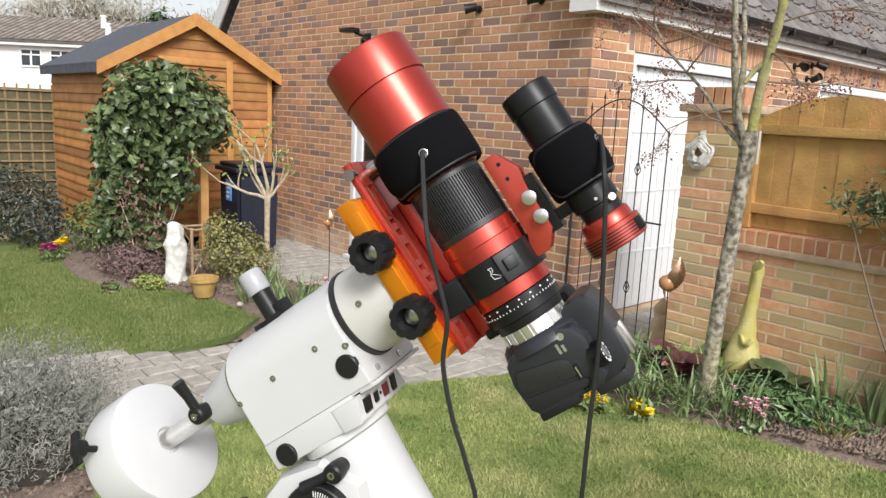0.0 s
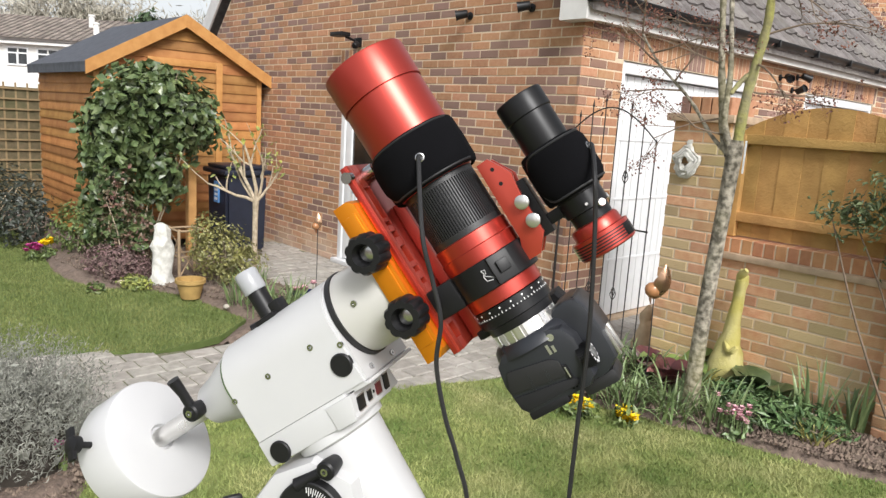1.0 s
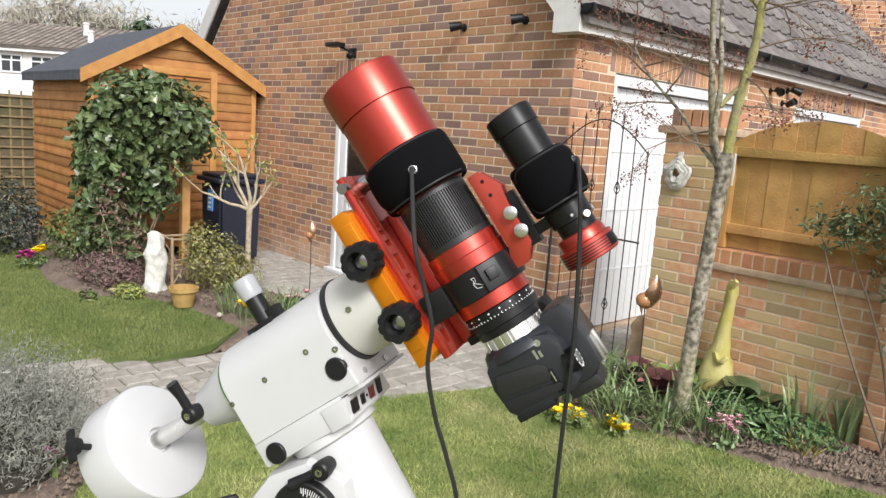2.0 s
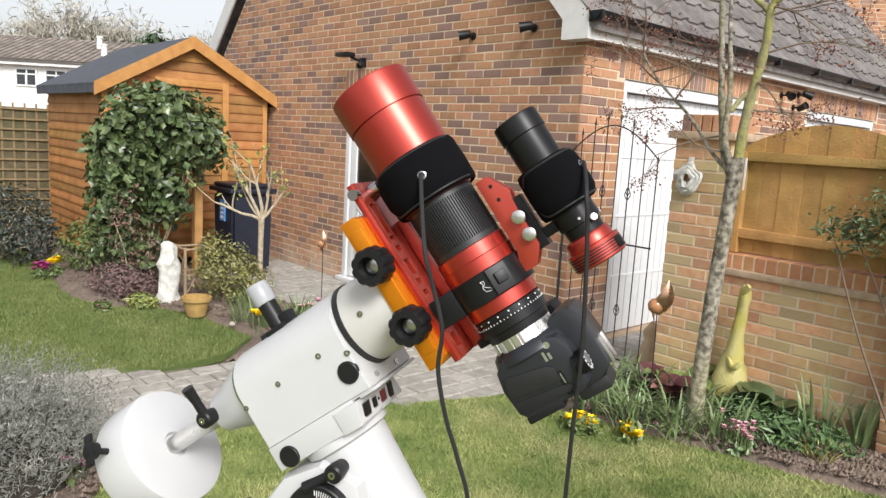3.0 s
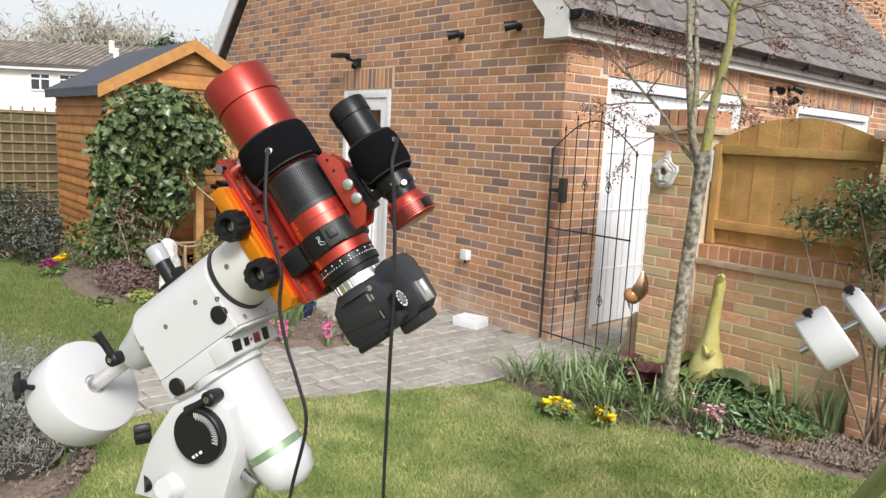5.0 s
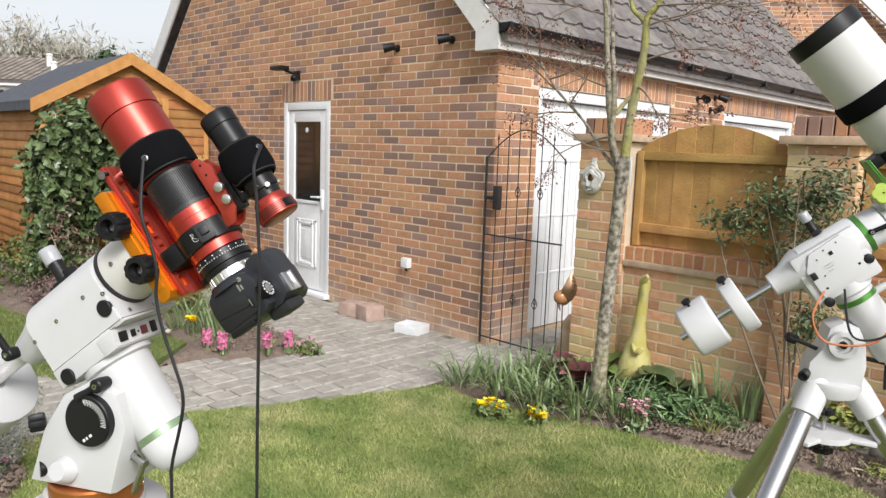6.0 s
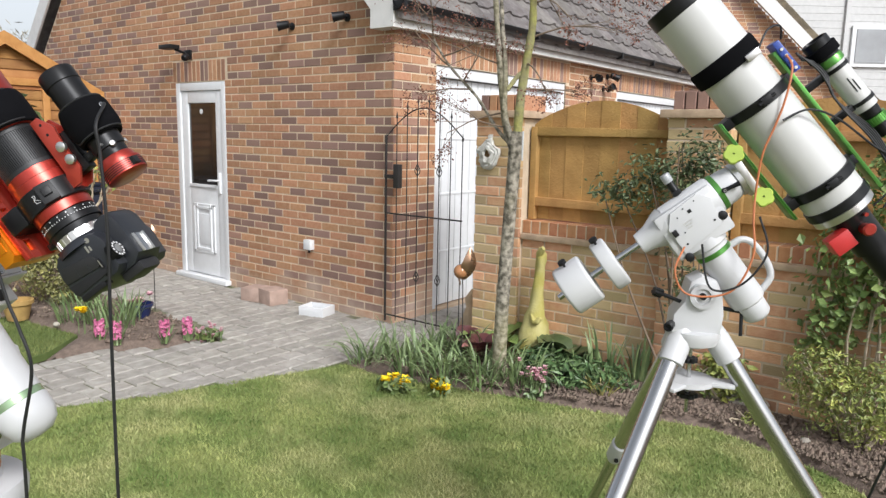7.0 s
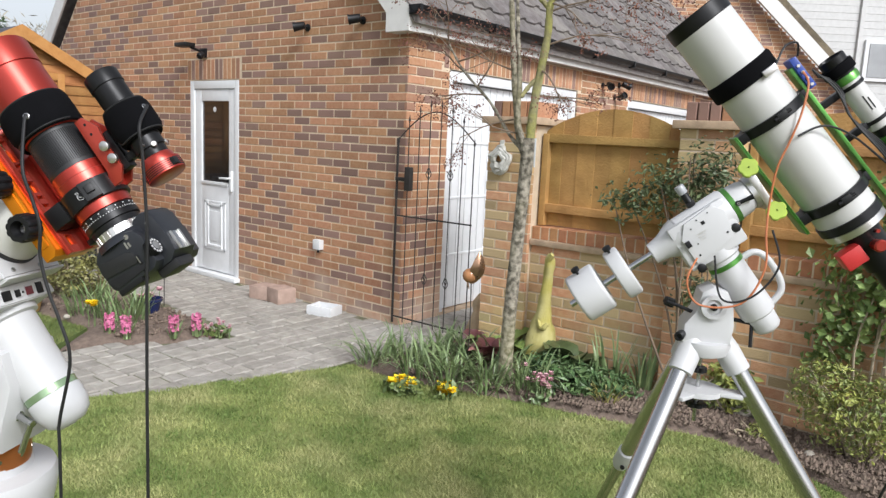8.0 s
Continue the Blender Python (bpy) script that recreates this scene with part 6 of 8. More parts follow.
# ---- shed ----
m_bluelabel = mat("blue_label", (0.12, 0.30, 0.62), 0.5)
m_binplast = mat("navy_bin_plastic", (0.012, 0.016, 0.032), 0.5, bump=0.15, bscale=300)
m_render = mat("white_render", (0.78, 0.77, 0.74), 0.9, var=0.08, stain=0.1)
m_farroof = mat("far_roof_tile", (0.13, 0.115, 0.105), 0.95, color2=(0.09, 0.08, 0.075), scale=3, bump=0.5, bscale=8)
m_farglass = mat("far_window_glass", (0.05, 0.055, 0.06), 0.1)
m_twig = mat("winter_twigs", (0.46, 0.43, 0.37), 0.95, color2=(0.30, 0.28, 0.22), scale=0.2)
m_farever = leaf_mat("far_evergreen", (0.070, 0.105, 0.049), (0.042, 0.070, 0.035), 0.8)
m_plaster = mat("white_painted_plaster", (0.66, 0.65, 0.61), 0.85, color2=(0.45, 0.44, 0.40), scale=20, bump=0.5, bscale=60)
m_lichen = mat("lichen_stone", (0.50, 0.45, 0.19), 0.95, color2=(0.42, 0.37, 0.10), scale=9, bump=0.6, bscale=80, stain=0.5, stain_col=(0.50, 0.47, 0.33))
m_tan = mat("tan_stone", (0.62, 0.49, 0.32), 0.9, bump=0.5)
m_terra = mat("yellow_terracotta", (0.42, 0.27, 0.09), 0.85, bump=0.4)
m_rustic = mat("rustic_stick", (0.36, 0.26, 0.16), 0.9, bump=0.5)
m_coppermetal = mat("copper_sheet", (0.55, 0.34, 0.22), 0.28, metal=0.9)
m_pinkblock = mat("pink_concrete", (0.46, 0.33, 0.27), 0.95, bump=0.6)
m_rock = mat("pale_rock", (0.42, 0.38, 0.32), 0.95, bump=0.8, bscale=40)
m_bluepot = mat("blue_glazed_pot", (0.02, 0.03, 0.10), 0.2)
m_pinkrib = mat("rose_leaf", (0.50, 0.22, 0.20), 0.5)
m_clad = mat("white_weatherboard", (0.56, 0.56, 0.55), 0.6, var=0.08)
# base colour made pale to carry the reflection on the panes
m_paleglass = mat("pale_reflection_glass", (0.34, 0.35, 0.36), 0.15, var=0.2, scale=2)
m_brown_tile = mat("brown_tile", (0.20, 0.16, 0.105), 0.95, color2=(0.14, 0.115, 0.08), bump=0.5, rand="island")
m_conc = mat("grey_concrete_post", (0.35, 0.33, 0.30), 0.95, bump=0.5)

shed = thing("garden_shed", (-6.2, -1.1, 0), "orange-brown timber garden shed with a dark felt roof", "shed")
FX, BX, YL, YR, AY, EZ, AZT = -5.00, -7.35, -2.075, -0.117, -1.096, 2.113, 2.663
bm = NB()
gprof = [(YL, 0.05), (YR, 0.05), (YR, EZ), (AY, AZT - 0.02), (YL, EZ)]
fr = [bm.verts.new((FX + 0.0, y, z)) for y, z in gprof]
bk = [bm.verts.new((BX, y, z)) for y, z in gprof]
bm.faces.new(fr)
bm.faces.new(list(reversed(bk)))
for i in range(5):
    bm.faces.new((fr[i], bk[i], bk[(i + 1) % 5], fr[(i + 1) % 5]))
bmesh.ops.recalc_face_normals(bm, faces=bm.faces)
part("frame_walls", bm, m_shed, shed, smooth=False)
bh = 0.112
i = 0
z = 0.06
while z < AZT - 0.08:
    top = z + bh
    if top < EZ:
        a, b = YL - 0.004, YR + 0.004
    else:
        k = (top - EZ) / (AZT - EZ)
        a, b = YL + (AY - YL) * k, YR + (AY - YR) * k
    bm = NB()
    v = [(FX + 0.022, z), (FX + 0.022, z + 0.03), (FX + 0.008, z + bh), (FX + 0.0, z + bh), (FX + 0.0, z)]
    vs = [[bm.verts.new((x, y, zz)) for x, zz in v] for y in (a, b)]
    for j in range(5):
        bm.faces.new((vs[0][j], vs[0][(j + 1) % 5], vs[1][(j + 1) % 5], vs[1][j]))
    bm.faces.new(vs[0])
    bm.faces.new(list(reversed(vs[1])))
    bmesh.ops.recalc_face_normals(bm, faces=bm.faces)
    part("board", bm, m_shed, shed, smooth=False)
    if top < EZ:
        bm = NB()
        v = [(YL - 0.022, z), (YL - 0.022, z + 0.03), (YL - 0.008, z + bh), (YL, z + bh), (YL, z)]
        vs = [[bm.verts.new((x, y, zz)) for y, zz in v] for x in (FX, BX)]
        for j in range(5):
            bm.faces.new((vs[0][j], vs[0][(j + 1) % 5], vs[1][(j + 1) % 5], vs[1][j]))
        bm.faces.new(vs[0])
        bm.faces.new(list(reversed(vs[1])))
        bmesh.ops.recalc_face_normals(bm, faces=bm.faces)
        part("board", bm, m_shed, shed, smooth=False)
    z += bh
for y in (YL, YR):
    bm = NB()
    box(bm, FX - 0.02, FX + 0.032, y - 0.03, y + 0.03, 0.05, EZ, 0.004)
    part("corner_trim", bm, m_shed_trim, shed)
bm = NB()
for a, b, c, d in ((-1.60, -1.52, 0.1, 2.12), (-0.70, -0.62, 0.1, 2.20), (-1.52, -0.70, 2.12, 2.20)):
    box(bm, FX + 0.022, FX + 0.045, a, b, c, d, 0.003)
part("door_frame", bm, m_shed_trim, shed)
rise = (AZT - EZ) / (AY - YL)
oy = 0.13
for sg in (-1, 1):
    ye = (YL - oy) if sg < 0 else (YR + oy)
    ze = EZ - rise * oy
    bm = NB()
    q = [(ye, ze + 0.01), (AY, AZT + 0.01), (AY, AZT + 0.035), (ye, ze + 0.035)]
    f = [bm.verts.new((FX + 0.10, y, zz)) for y, zz in q]
    g = [bm.verts.new((BX - 0.10, y, zz)) for y, zz in q]
    bm.faces.new(f)
    bm.faces.new(list(reversed(g)))
    for j in range(4):
        bm.faces.new((f[j], g[j], g[(j + 1) % 4], f[(j + 1) % 4]))
    bmesh.ops.recalc_face_normals(bm, faces=bm.faces)
    part("roof_slope", bm, m_felt, shed, "dark blue-grey felted roof", smooth=False)
    bm = NB()
    q = [(ye, ze - 0.10), (AY, AZT - 0.10), (AY, AZT + 0.045), (ye, ze + 0.045)]
    f = [bm.verts.new((FX + 0.125, y, zz)) for y, zz in q]
    g = [bm.verts.new((FX + 0.102, y, zz)) for y, zz in q]
    bm.faces.new(f)
    bm.faces.new(list(reversed(g)))
    for j in range(4):
        bm.faces.new((f[j], g[j], g[(j + 1) % 4], f[(j + 1) % 4]))
    bmesh.ops.recalc_face_normals(bm, faces=bm.faces)
    part("bargeboard", bm, m_shed_trim, shed, "light timber bargeboard", smooth=False)
    bm = NB()
    box(bm, BX - 0.08, FX + 0.08, min(ye, ye - sg * 0.02), max(ye, ye - sg * 0.02), ze - 0.075, ze + 0.012)
    part("eave_board", bm, m_felt, shed)


def bush(name, at, blobs, k, size, m, seed, label, category="shrub", stems=6, m_stem=None, **kw):
    """A shrub: thin stems from the ground into a crown of leaves."""
    t = thing(name, at, label, category)
    rng = random.Random(seed)
    bm = NB()
    for i in range(stems):
        c, r = blobs[i % len(blobs)]
        e = Vector(c) + Vector((rng.uniform(-1, 1) * r[0], rng.uniform(-1, 1) * r[1], rng.uniform(-0.2, 0.8) * r[2])) * 0.8
        a = Vector(at) + Vector((rng.uniform(-0.05, 0.05), rng.uniform(-0.05, 0.05), -0.02))
        mid = (a + e) / 2 + Vector((rng.uniform(-0.1, 0.1), rng.uniform(-0.1, 0.1), 0.05))
        tube(bm, curve_pts([a, mid, e], 4), [0.010 - 0.0008 * j for j in range(9)], 6)
    part("stem", bm, m_stem or m_bark_pale, t)
    crown("crown", t, blobs, k, size, m, seed, **kw)
    return t


ivy_blobs = [((-3.95, -1.88, 1.60), (0.50, 0.55, 0.44)), ((-4.0, -2.22, 1.35), (0.40, 0.32, 0.46)), ((-3.9, -1.50, 1.52), (0.40, 0.34, 0.38)), ((-3.95, -2.28, 0.85), (0.32, 0.26, 0.50)), ((-3.85, -1.82, 0.95), (0.30, 0.24, 0.36)), ((-3.9, -2.15, 0.40), (0.32, 0.34, 0.28)), ((-3.95, -1.88, 1.92), (0.28, 0.34, 0.15))]
ivy = bush("ivy_bush", (-3.95, -2.0, 0.0), ivy_blobs, 6200, 0.095, m_ivy, 21, "tall bushy ivy with glossy green leaves on a post", "ivy", 10, droop=0.5, shell=0.6, aspect=0.8)
# near-black solid core that stands in for the shade between the leaves
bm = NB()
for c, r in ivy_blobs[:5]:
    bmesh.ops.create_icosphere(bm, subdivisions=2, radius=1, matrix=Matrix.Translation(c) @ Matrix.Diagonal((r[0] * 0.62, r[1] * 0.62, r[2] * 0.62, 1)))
part("shade_core", bm, mat("ivy_shade_core", (0.02, 0.03, 0.012), 0.95), ivy)
bm = NB()
box(bm, -4.06, -3.97, -1.46, -1.37, -0.02, 1.35, 0.008)
single("timber_post", bm, m_fence, "square brown timber post beside the ivy", "post")

wheelie = thing("wheelie_bin", (-4.10, -0.80, 0), "dark navy wheelie bin with a pale blue label", "bin")
bm = NB()
lo = [(-4.36, -1.08), (-3.86, -1.08), (-3.86, -0.58), (-4.36, -0.58)]
a = [bm.verts.new((x * 0.94 - 0.246, y * 0.94 - 0.05, 0.06)) for x, y in lo]
b = [bm.verts.new((x, y, 0.94)) for x, y in lo]
bm.faces.new(list(reversed(a)))
bm.faces.new(b)
for i in range(4):
    bm.faces.new((a[i], a[(i + 1) % 4], b[(i + 1) % 4], b[i]))
bmesh.ops.bevel(bm, geom=list(bm.edges), offset=0.03, segments=2, affect="EDGES")
part("body", bm, m_binplast, wheelie)
bm = NB()
box(bm, -4.40, -3.82, -1.12, -0.54, 0.945, 1.0, 0.02)
box(bm, -4.36, -3.88, -1.08, -0.58, 1.0, 1.05, 0.03)
part("lid", bm, m_binplast, wheelie)
bm = NB()
lathe(bm, [(0, 0.09), (0.01, 0.10), (0.04, 0.10), (0.05, 0.09)], (-4.30, -0.60, 0.10), (0, 1, 0), 20)
part("wheel", bm, m_rubber, wheelie)
bm = NB()
box(bm, -4.15, -4.03, -1.094, -1.080, 0.62, 0.86)
lb = part("label_sticker", bm, m_bluelabel, wheelie, "pale blue sticker")
bm = NB()
for i in range(4):
    box(bm, -4.125, -4.055, -1.0965, -1.0945, 0.65 + i * 0.05, 0.675 + i * 0.05)
part("label_bar", bm, m_mark, lb)

# ---- small trees ----


def limb(bm, a, d, ln, r, depth, rng, tips, spread=0.55, up=0.25, kids=3, wig=0.10):
    pts, rad = [Vector(a)], [r]
    d = Vector(d).normalized()
    n = 5
    for i in range(n):
        d = (d + Vector((rng.gauss(0, wig), rng.gauss(0, wig), rng.gauss(0, wig) + up * 0.08))).normalized()
        pts.append(pts[-1] + d * ln / n)
        rad.append(r * (1 - 0.55 * (i + 1) / n))
    tube(bm, pts, rad, 7 if r > 0.01 else 5)
    if depth == 0:
        tips += [(p, d) for p in pts[2:]]
        return
    for k in range(kids):
        j = rng.randint(2, n)
        q = (d + Vector((rng.gauss(0, spread), rng.gauss(0, spread), rng.gauss(0, spread * 0.6) + up))).normalized()
        limb(bm, pts[j], q, ln * rng.uniform(0.5, 0.75), rad[j] * 0.7, depth - 1, rng, tips, spread, up, kids, wig)


def buds(name, tips, parent, k, size, m, seed, spread=0.02):
    rng = np.random.default_rng(seed)
    idx = rng.integers(0, len(tips), k)
    C = np.array([list(tips[i][0]) for i in idx]) + rng.normal(size=(k, 3)) * spread
    me = leaf_mesh(name, C, rand_dirs(rng, k), rand_dirs(rng, k), size * (0.5 + rng.random(k)), m, 0.6)
    return hang(new(name, me), parent)


tree = thing("young_tree", (1.66, -0.62, 0), "young bare tree with silvery lichened bark and red buds", "tree")
rng = random.Random(8)
tips = []
bm = NB()
tube(bm, curve_pts([(1.60, -0.60, -0.02), (1.615, -0.605, 0.5), (1.64, -0.605, 1.0), (1.672, -0.61, 1.5), (1.68, -0.61, 1.68)], 5), [0.066, 0.054, 0.049, 0.047, 0.046, 0.045, 0.045, 0.044, 0.044, 0.043, 0.043, 0.042, 0.042, 0.042, 0.042, 0.043, 0.044, 0.045, 0.045, 0.042, 0.038], 14)
part("trunk", bm, m_bark, tree)
FORKS = (
    (((1.655, -0.61, 1.58), (1.595, -0.60, 1.70), (1.53, -0.60, 2.10), (1.485, -0.60, 2.50), (1.45, -0.61, 2.80), (1.40, -0.62, 3.3)), 0.032, 0.0008, m_bark),
    (((1.67, -0.62, 1.60), (1.62, -0.66, 1.78), (1.63, -0.68, 2.03), (1.60, -0.68, 2.29), (1.555, -0.66, 2.62), (1.50, -0.66, 3.2)), 0.028, 0.0008, m_bark),
    (((1.685, -0.61, 1.60), (1.70, -0.60, 1.92), (1.76, -0.60, 2.29), (1.77, -0.60, 2.50), (1.85, -0.59, 2.62), (1.98, -0.56, 3.2)), 0.040, 0.0010, m_moss_bark),
    (((1.77, -0.60, 2.46), (1.72, -0.60, 2.51), (1.66, -0.61, 2.59), (1.63, -0.62, 2.9)), 0.024, 0.0008, m_moss_bark),
    (((1.72, -0.60, 2.06), (1.67, -0.63, 2.00), (1.64, -0.67, 1.93)), 0.020, 0.0004, m_moss_bark),
    (((1.66, -0.61, 1.58), (1.52, -0.60, 1.70), (1.363, -0.60, 1.895), (1.145, -0.62, 2.103), (1.02, -0.64, 2.28)), 0.017, 0.0005, m_bark))
for pts, r, dr, mm in FORKS:
    bm = NB()
    cp = curve_pts(list(pts), 5)
    tube(bm, cp, [r * 0.8 - dr * i * 0.75 + 0.0020 * math.sin(i * 2.3) for i in range(len(cp))], 10)
    part("limb", bm, mm, tree)
TWIGS = [((1.145, -0.62, 2.10), (-0.7, -0.2, 0.35), 0.42), ((1.06, -0.63, 2.22), (-0.6, 0.2, 0.3), 0.38), ((1.02, -0.64, 2.28), (0.2, -0.4, 0.5), 0.35), ((1.25, -0.61, 2.0), (0.4, -0.1, 0.5), 0.32), ((1.30, -0.61, 1.95), (-0.5, -0.3, 0.05), 0.34), ((1.10, -0.63, 2.17), (0.8, -0.1, 0.05), 0.42),
         ((1.53, -0.6, 2.1), (-0.7, -0.3, 0.15), 0.42), ((1.50, -0.6, 2.3), (-0.7, 0.2, 0.2), 0.42), ((1.58, -0.6, 1.8), (-0.6, -0.4, -0.2), 0.40), ((1.47, -0.6, 2.55), (-0.6, -0.4, 0.3), 0.45), ((1.62, -0.6, 1.70), (-0.4, -0.6, 0.1), 0.36),
         ((1.76, -0.6, 2.25), (0.7, 0.3, 0.15), 0.46), ((1.77, -0.6, 2.45), (0.8, 0.2, 0.2), 0.55), ((1.80, -0.6, 2.56), (0.9, 0.0, -0.1), 0.58), ((1.86, -0.58, 2.65), (0.9, 0.2, -0.15), 0.60), ((1.73, -0.6, 2.1), (0.6, -0.4, -0.15), 0.40), ((1.70, -0.6, 1.95), (0.5, 0.4, -0.1), 0.36), ((1.78, -0.6, 2.5), (0.6, -0.3, -0.2), 0.50), ((1.92, -0.57, 2.85), (0.9, 0.1, -0.3), 0.6), ((1.55, -0.66, 2.6), (0.2, -0.5, 0.1), 0.3)]
for a, d, ln in TWIGS:
    bm = NB()
    limb(bm, a, d, ln, 0.0065, 2, rng, tips, 0.55, 0.0, 3)
    part("branch", bm, m_twig_dark, tree)
tagged(buds("bud_tuft", tips, tree, 4200, 0.016, m_bud, 3, 0.02), kind="stuff")
tree.matrix_basis = Matrix.Translation((1.615, -0.665, 0))
loose = NB()
box(loose, 1.707, 1.717, -0.700, -0.695, 1.50, 1.68, 0.001, None)
single("plastic_tie", loose, m_white, "white plastic strip hanging from the tree", "plant tie")

fig = thing("small_tree", (-2.75, -1.30, 0), "small bare tree with pale forked branches and few leaves", "tree")
bm = NB()
tube(bm, curve_pts([(-2.78, -1.29, -0.02), (-2.77, -1.30, 0.4), (-2.74, -1.31, 0.82)], 5), [0.034, 0.031, 0.030, 0.029, 0.028, 0.028, 0.027, 0.027, 0.028, 0.030, 0.032], 10)
part("trunk", bm, m_bark_pale, fig)
rng = random.Random(5)
ftips = []
for d, ln, r in (((-0.5, -0.75, 0.35), 0.50, 0.018), ((-0.25, -0.35, 1.0), 0.62, 0.019), ((0.1, 0.1, 1.0), 0.60, 0.020), ((0.45, 0.5, 0.55), 0.42, 0.016), ((0.2, 0.6, 0.9), 0.5, 0.015), ((-0.6, -0.5, 0.7), 0.45, 0.015)):
    bm = NB()
    limb(bm, (-2.74, -1.31, 0.80), d, ln, r, 1, rng, ftips, 0.45, 0.5, 3, 0.13)
    part("branch", bm, m_bark_pale, fig)
tagged(buds("young_leaf", ftips, fig, 130, 0.05, m_leaf_lime, 4, 0.02), kind="stuff")

# ---- shrubs and flowers of the beds ----
lav = bush("lavender_bush", (-0.10, -4.05, 0.0), [((-0.12, -4.02, 0.22), (0.46, 0.42, 0.30)), ((-0.02, -4.28, 0.25), (0.42, 0.36, 0.30)), ((-0.25, -3.86, 0.20), (0.30, 0.26, 0.24))], 300, 0.05, m_lav, 31, "grey-green lavender bush with woody stems", "lavender", 18, m_lav_stem)


def spikes(name, parent, at, radii, k, ln, m, seed, w=0.006, tilt=0.7):
    """Upright leafy spikes that fan out from a mound, as many thin leaves."""
    rng = np.random.default_rng(seed)
    C, Nn, Uu, Sz = [], [], [], []
    for _ in range(k):
        a, q = rng.uniform(0, 2 * math.pi), math.sqrt(rng.random())
        base = np.array(at) + np.array([math.cos(a) * q * radii[0] * 0.75, math.sin(a) * q * radii[1] * 0.75, radii[2] * 0.45 * math.sqrt(max(0, 1 - q * q))])
        d = np.array([math.cos(a) * q * tilt, math.sin(a) * q * tilt, 1.0]) + rng.normal(size=3) * 0.18
        d /= np.linalg.norm(d)
        L = ln * rng.uniform(0.6, 1.15)
        for j in range(13):
            t = j / 13
            p = base + d * L * t
            u = d + rng.normal(size=3) * 0.5
            C.append(p + u * 0.012)
            Uu.append(u)
            Nn.append(rng.normal(size=3))
            Sz.append(0.035 * rng.uniform(0.7, 1.2) * (1 - 0.4 * t))
    me = leaf_mesh(name, C, Nn, Uu, Sz, m, 0.22, 0.1)
    return hang(new(name, me), parent)


tagged(spikes("leafy_spike_mass", lav, (-0.10, -4.06, 0.0), (0.62, 0.58, 0.62), 1500, 0.34, m_lav, 32), kind="stuff")
# lumpy solid core in the dark stem colour, filling the bush
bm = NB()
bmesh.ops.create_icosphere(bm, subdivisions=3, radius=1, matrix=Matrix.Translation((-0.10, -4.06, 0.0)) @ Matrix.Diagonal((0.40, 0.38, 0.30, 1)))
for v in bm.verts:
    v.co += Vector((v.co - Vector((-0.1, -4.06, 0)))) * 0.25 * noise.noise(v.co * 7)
part("dark_core", bm, m_lav_stem, lav)
heath = bush("heather_bush", (-3.45, -2.42, 0.0), [((-3.45, -2.42, 0.18), (0.36, 0.24, 0.16)), ((-3.25, -2.30, 0.14), (0.22, 0.2, 0.14))], 1800, 0.035, m_heather, 33, "low purple-grey heather bush", "heather", 8)
bush("golden_shrub", (-2.70, -1.68, 0.0), [((-2.72, -1.66, 0.34), (0.28, 0.30, 0.26)), ((-2.62, -1.55, 0.22), (0.24, 0.26, 0.2)), ((-2.8, -1.75, 0.5), (0.18, 0.18, 0.2))], 2200, 0.04, leaf_mat("golden_leaf", (0.224, 0.213, 0.067), (0.134, 0.134, 0.050)), 34, "yellow-green evergreen shrub in the bed", "shrub", 8)
bush("dark_shrub", (-6.0, -2.95, 0.0), [((-6.0, -2.9, 0.42), (0.7, 0.55, 0.42)), ((-6.6, -3.3, 0.45), (0.8, 0.7, 0.45)), ((-5.4, -2.75, 0.32), (0.4, 0.3, 0.3))], 3600, 0.06, leaf_mat("dark_shrub_leaf", (0.054, 0.061, 0.044), (0.029, 0.037, 0.029)), 35, "dark grey-green shrubs by the shed", "shrub", 10)
bush("dark_shrub", (-4.75, -2.35, 0.0), [((-4.75, -2.35, 0.30), (0.30, 0.28, 0.30)), ((-4.45, -2.2, 0.35), (0.25, 0.25, 0.3))], 1500, 0.05, m_leaf, 36, "small dark green shrub beside the ivy", "shrub", 6)
bush("red_shrub", (-3.72, -2.28, 0.0), [((-3.70, -2.28, 0.55), (0.16, 0.18, 0.5)), ((-3.62, -2.10, 0.35), (0.15, 0.15, 0.3))], 900, 0.045, leaf_mat("bronze_leaf", (0.154, 0.077, 0.063), (0.098, 0.098, 0.049)), 37, "bronze-leaved shrub below the ivy", "shrub", 6)
bush("low_green_plant", (-3.05, -2.38, 0.0), [((-3.02, -2.36, 0.06), (0.22, 0.12, 0.06))], 500, 0.04, m_leaf_lime, 38, "low bright green plant in the bed", "plant", 5)

BEDP = [(0.72, -0.82, 11), (0.92, -0.68, 12), (0.85, -0.45, 13), (1.02, -0.95, 14), (1.18, -0.78, 15), (1.30, -0.92, 16), (1.45, -0.72, 17), (1.55, -0.80, 18), (1.08, -0.40, 19), (1.72, -0.66, 20), (1.35, -0.35, 22), (0.62, -0.95, 23)]
for x, y, s in BEDP:
    t = thing("daffodil_clump", (x, y, 0.03), "clump of arching green strap leaves in the border", "plant", "strap-leaved clumps in the border")
    straps("leaf_clump", t, (x, y, 0.02), 44, 0.33, 0.017, m_strap, s, 0.85, bend=1.3, radius=0.10)
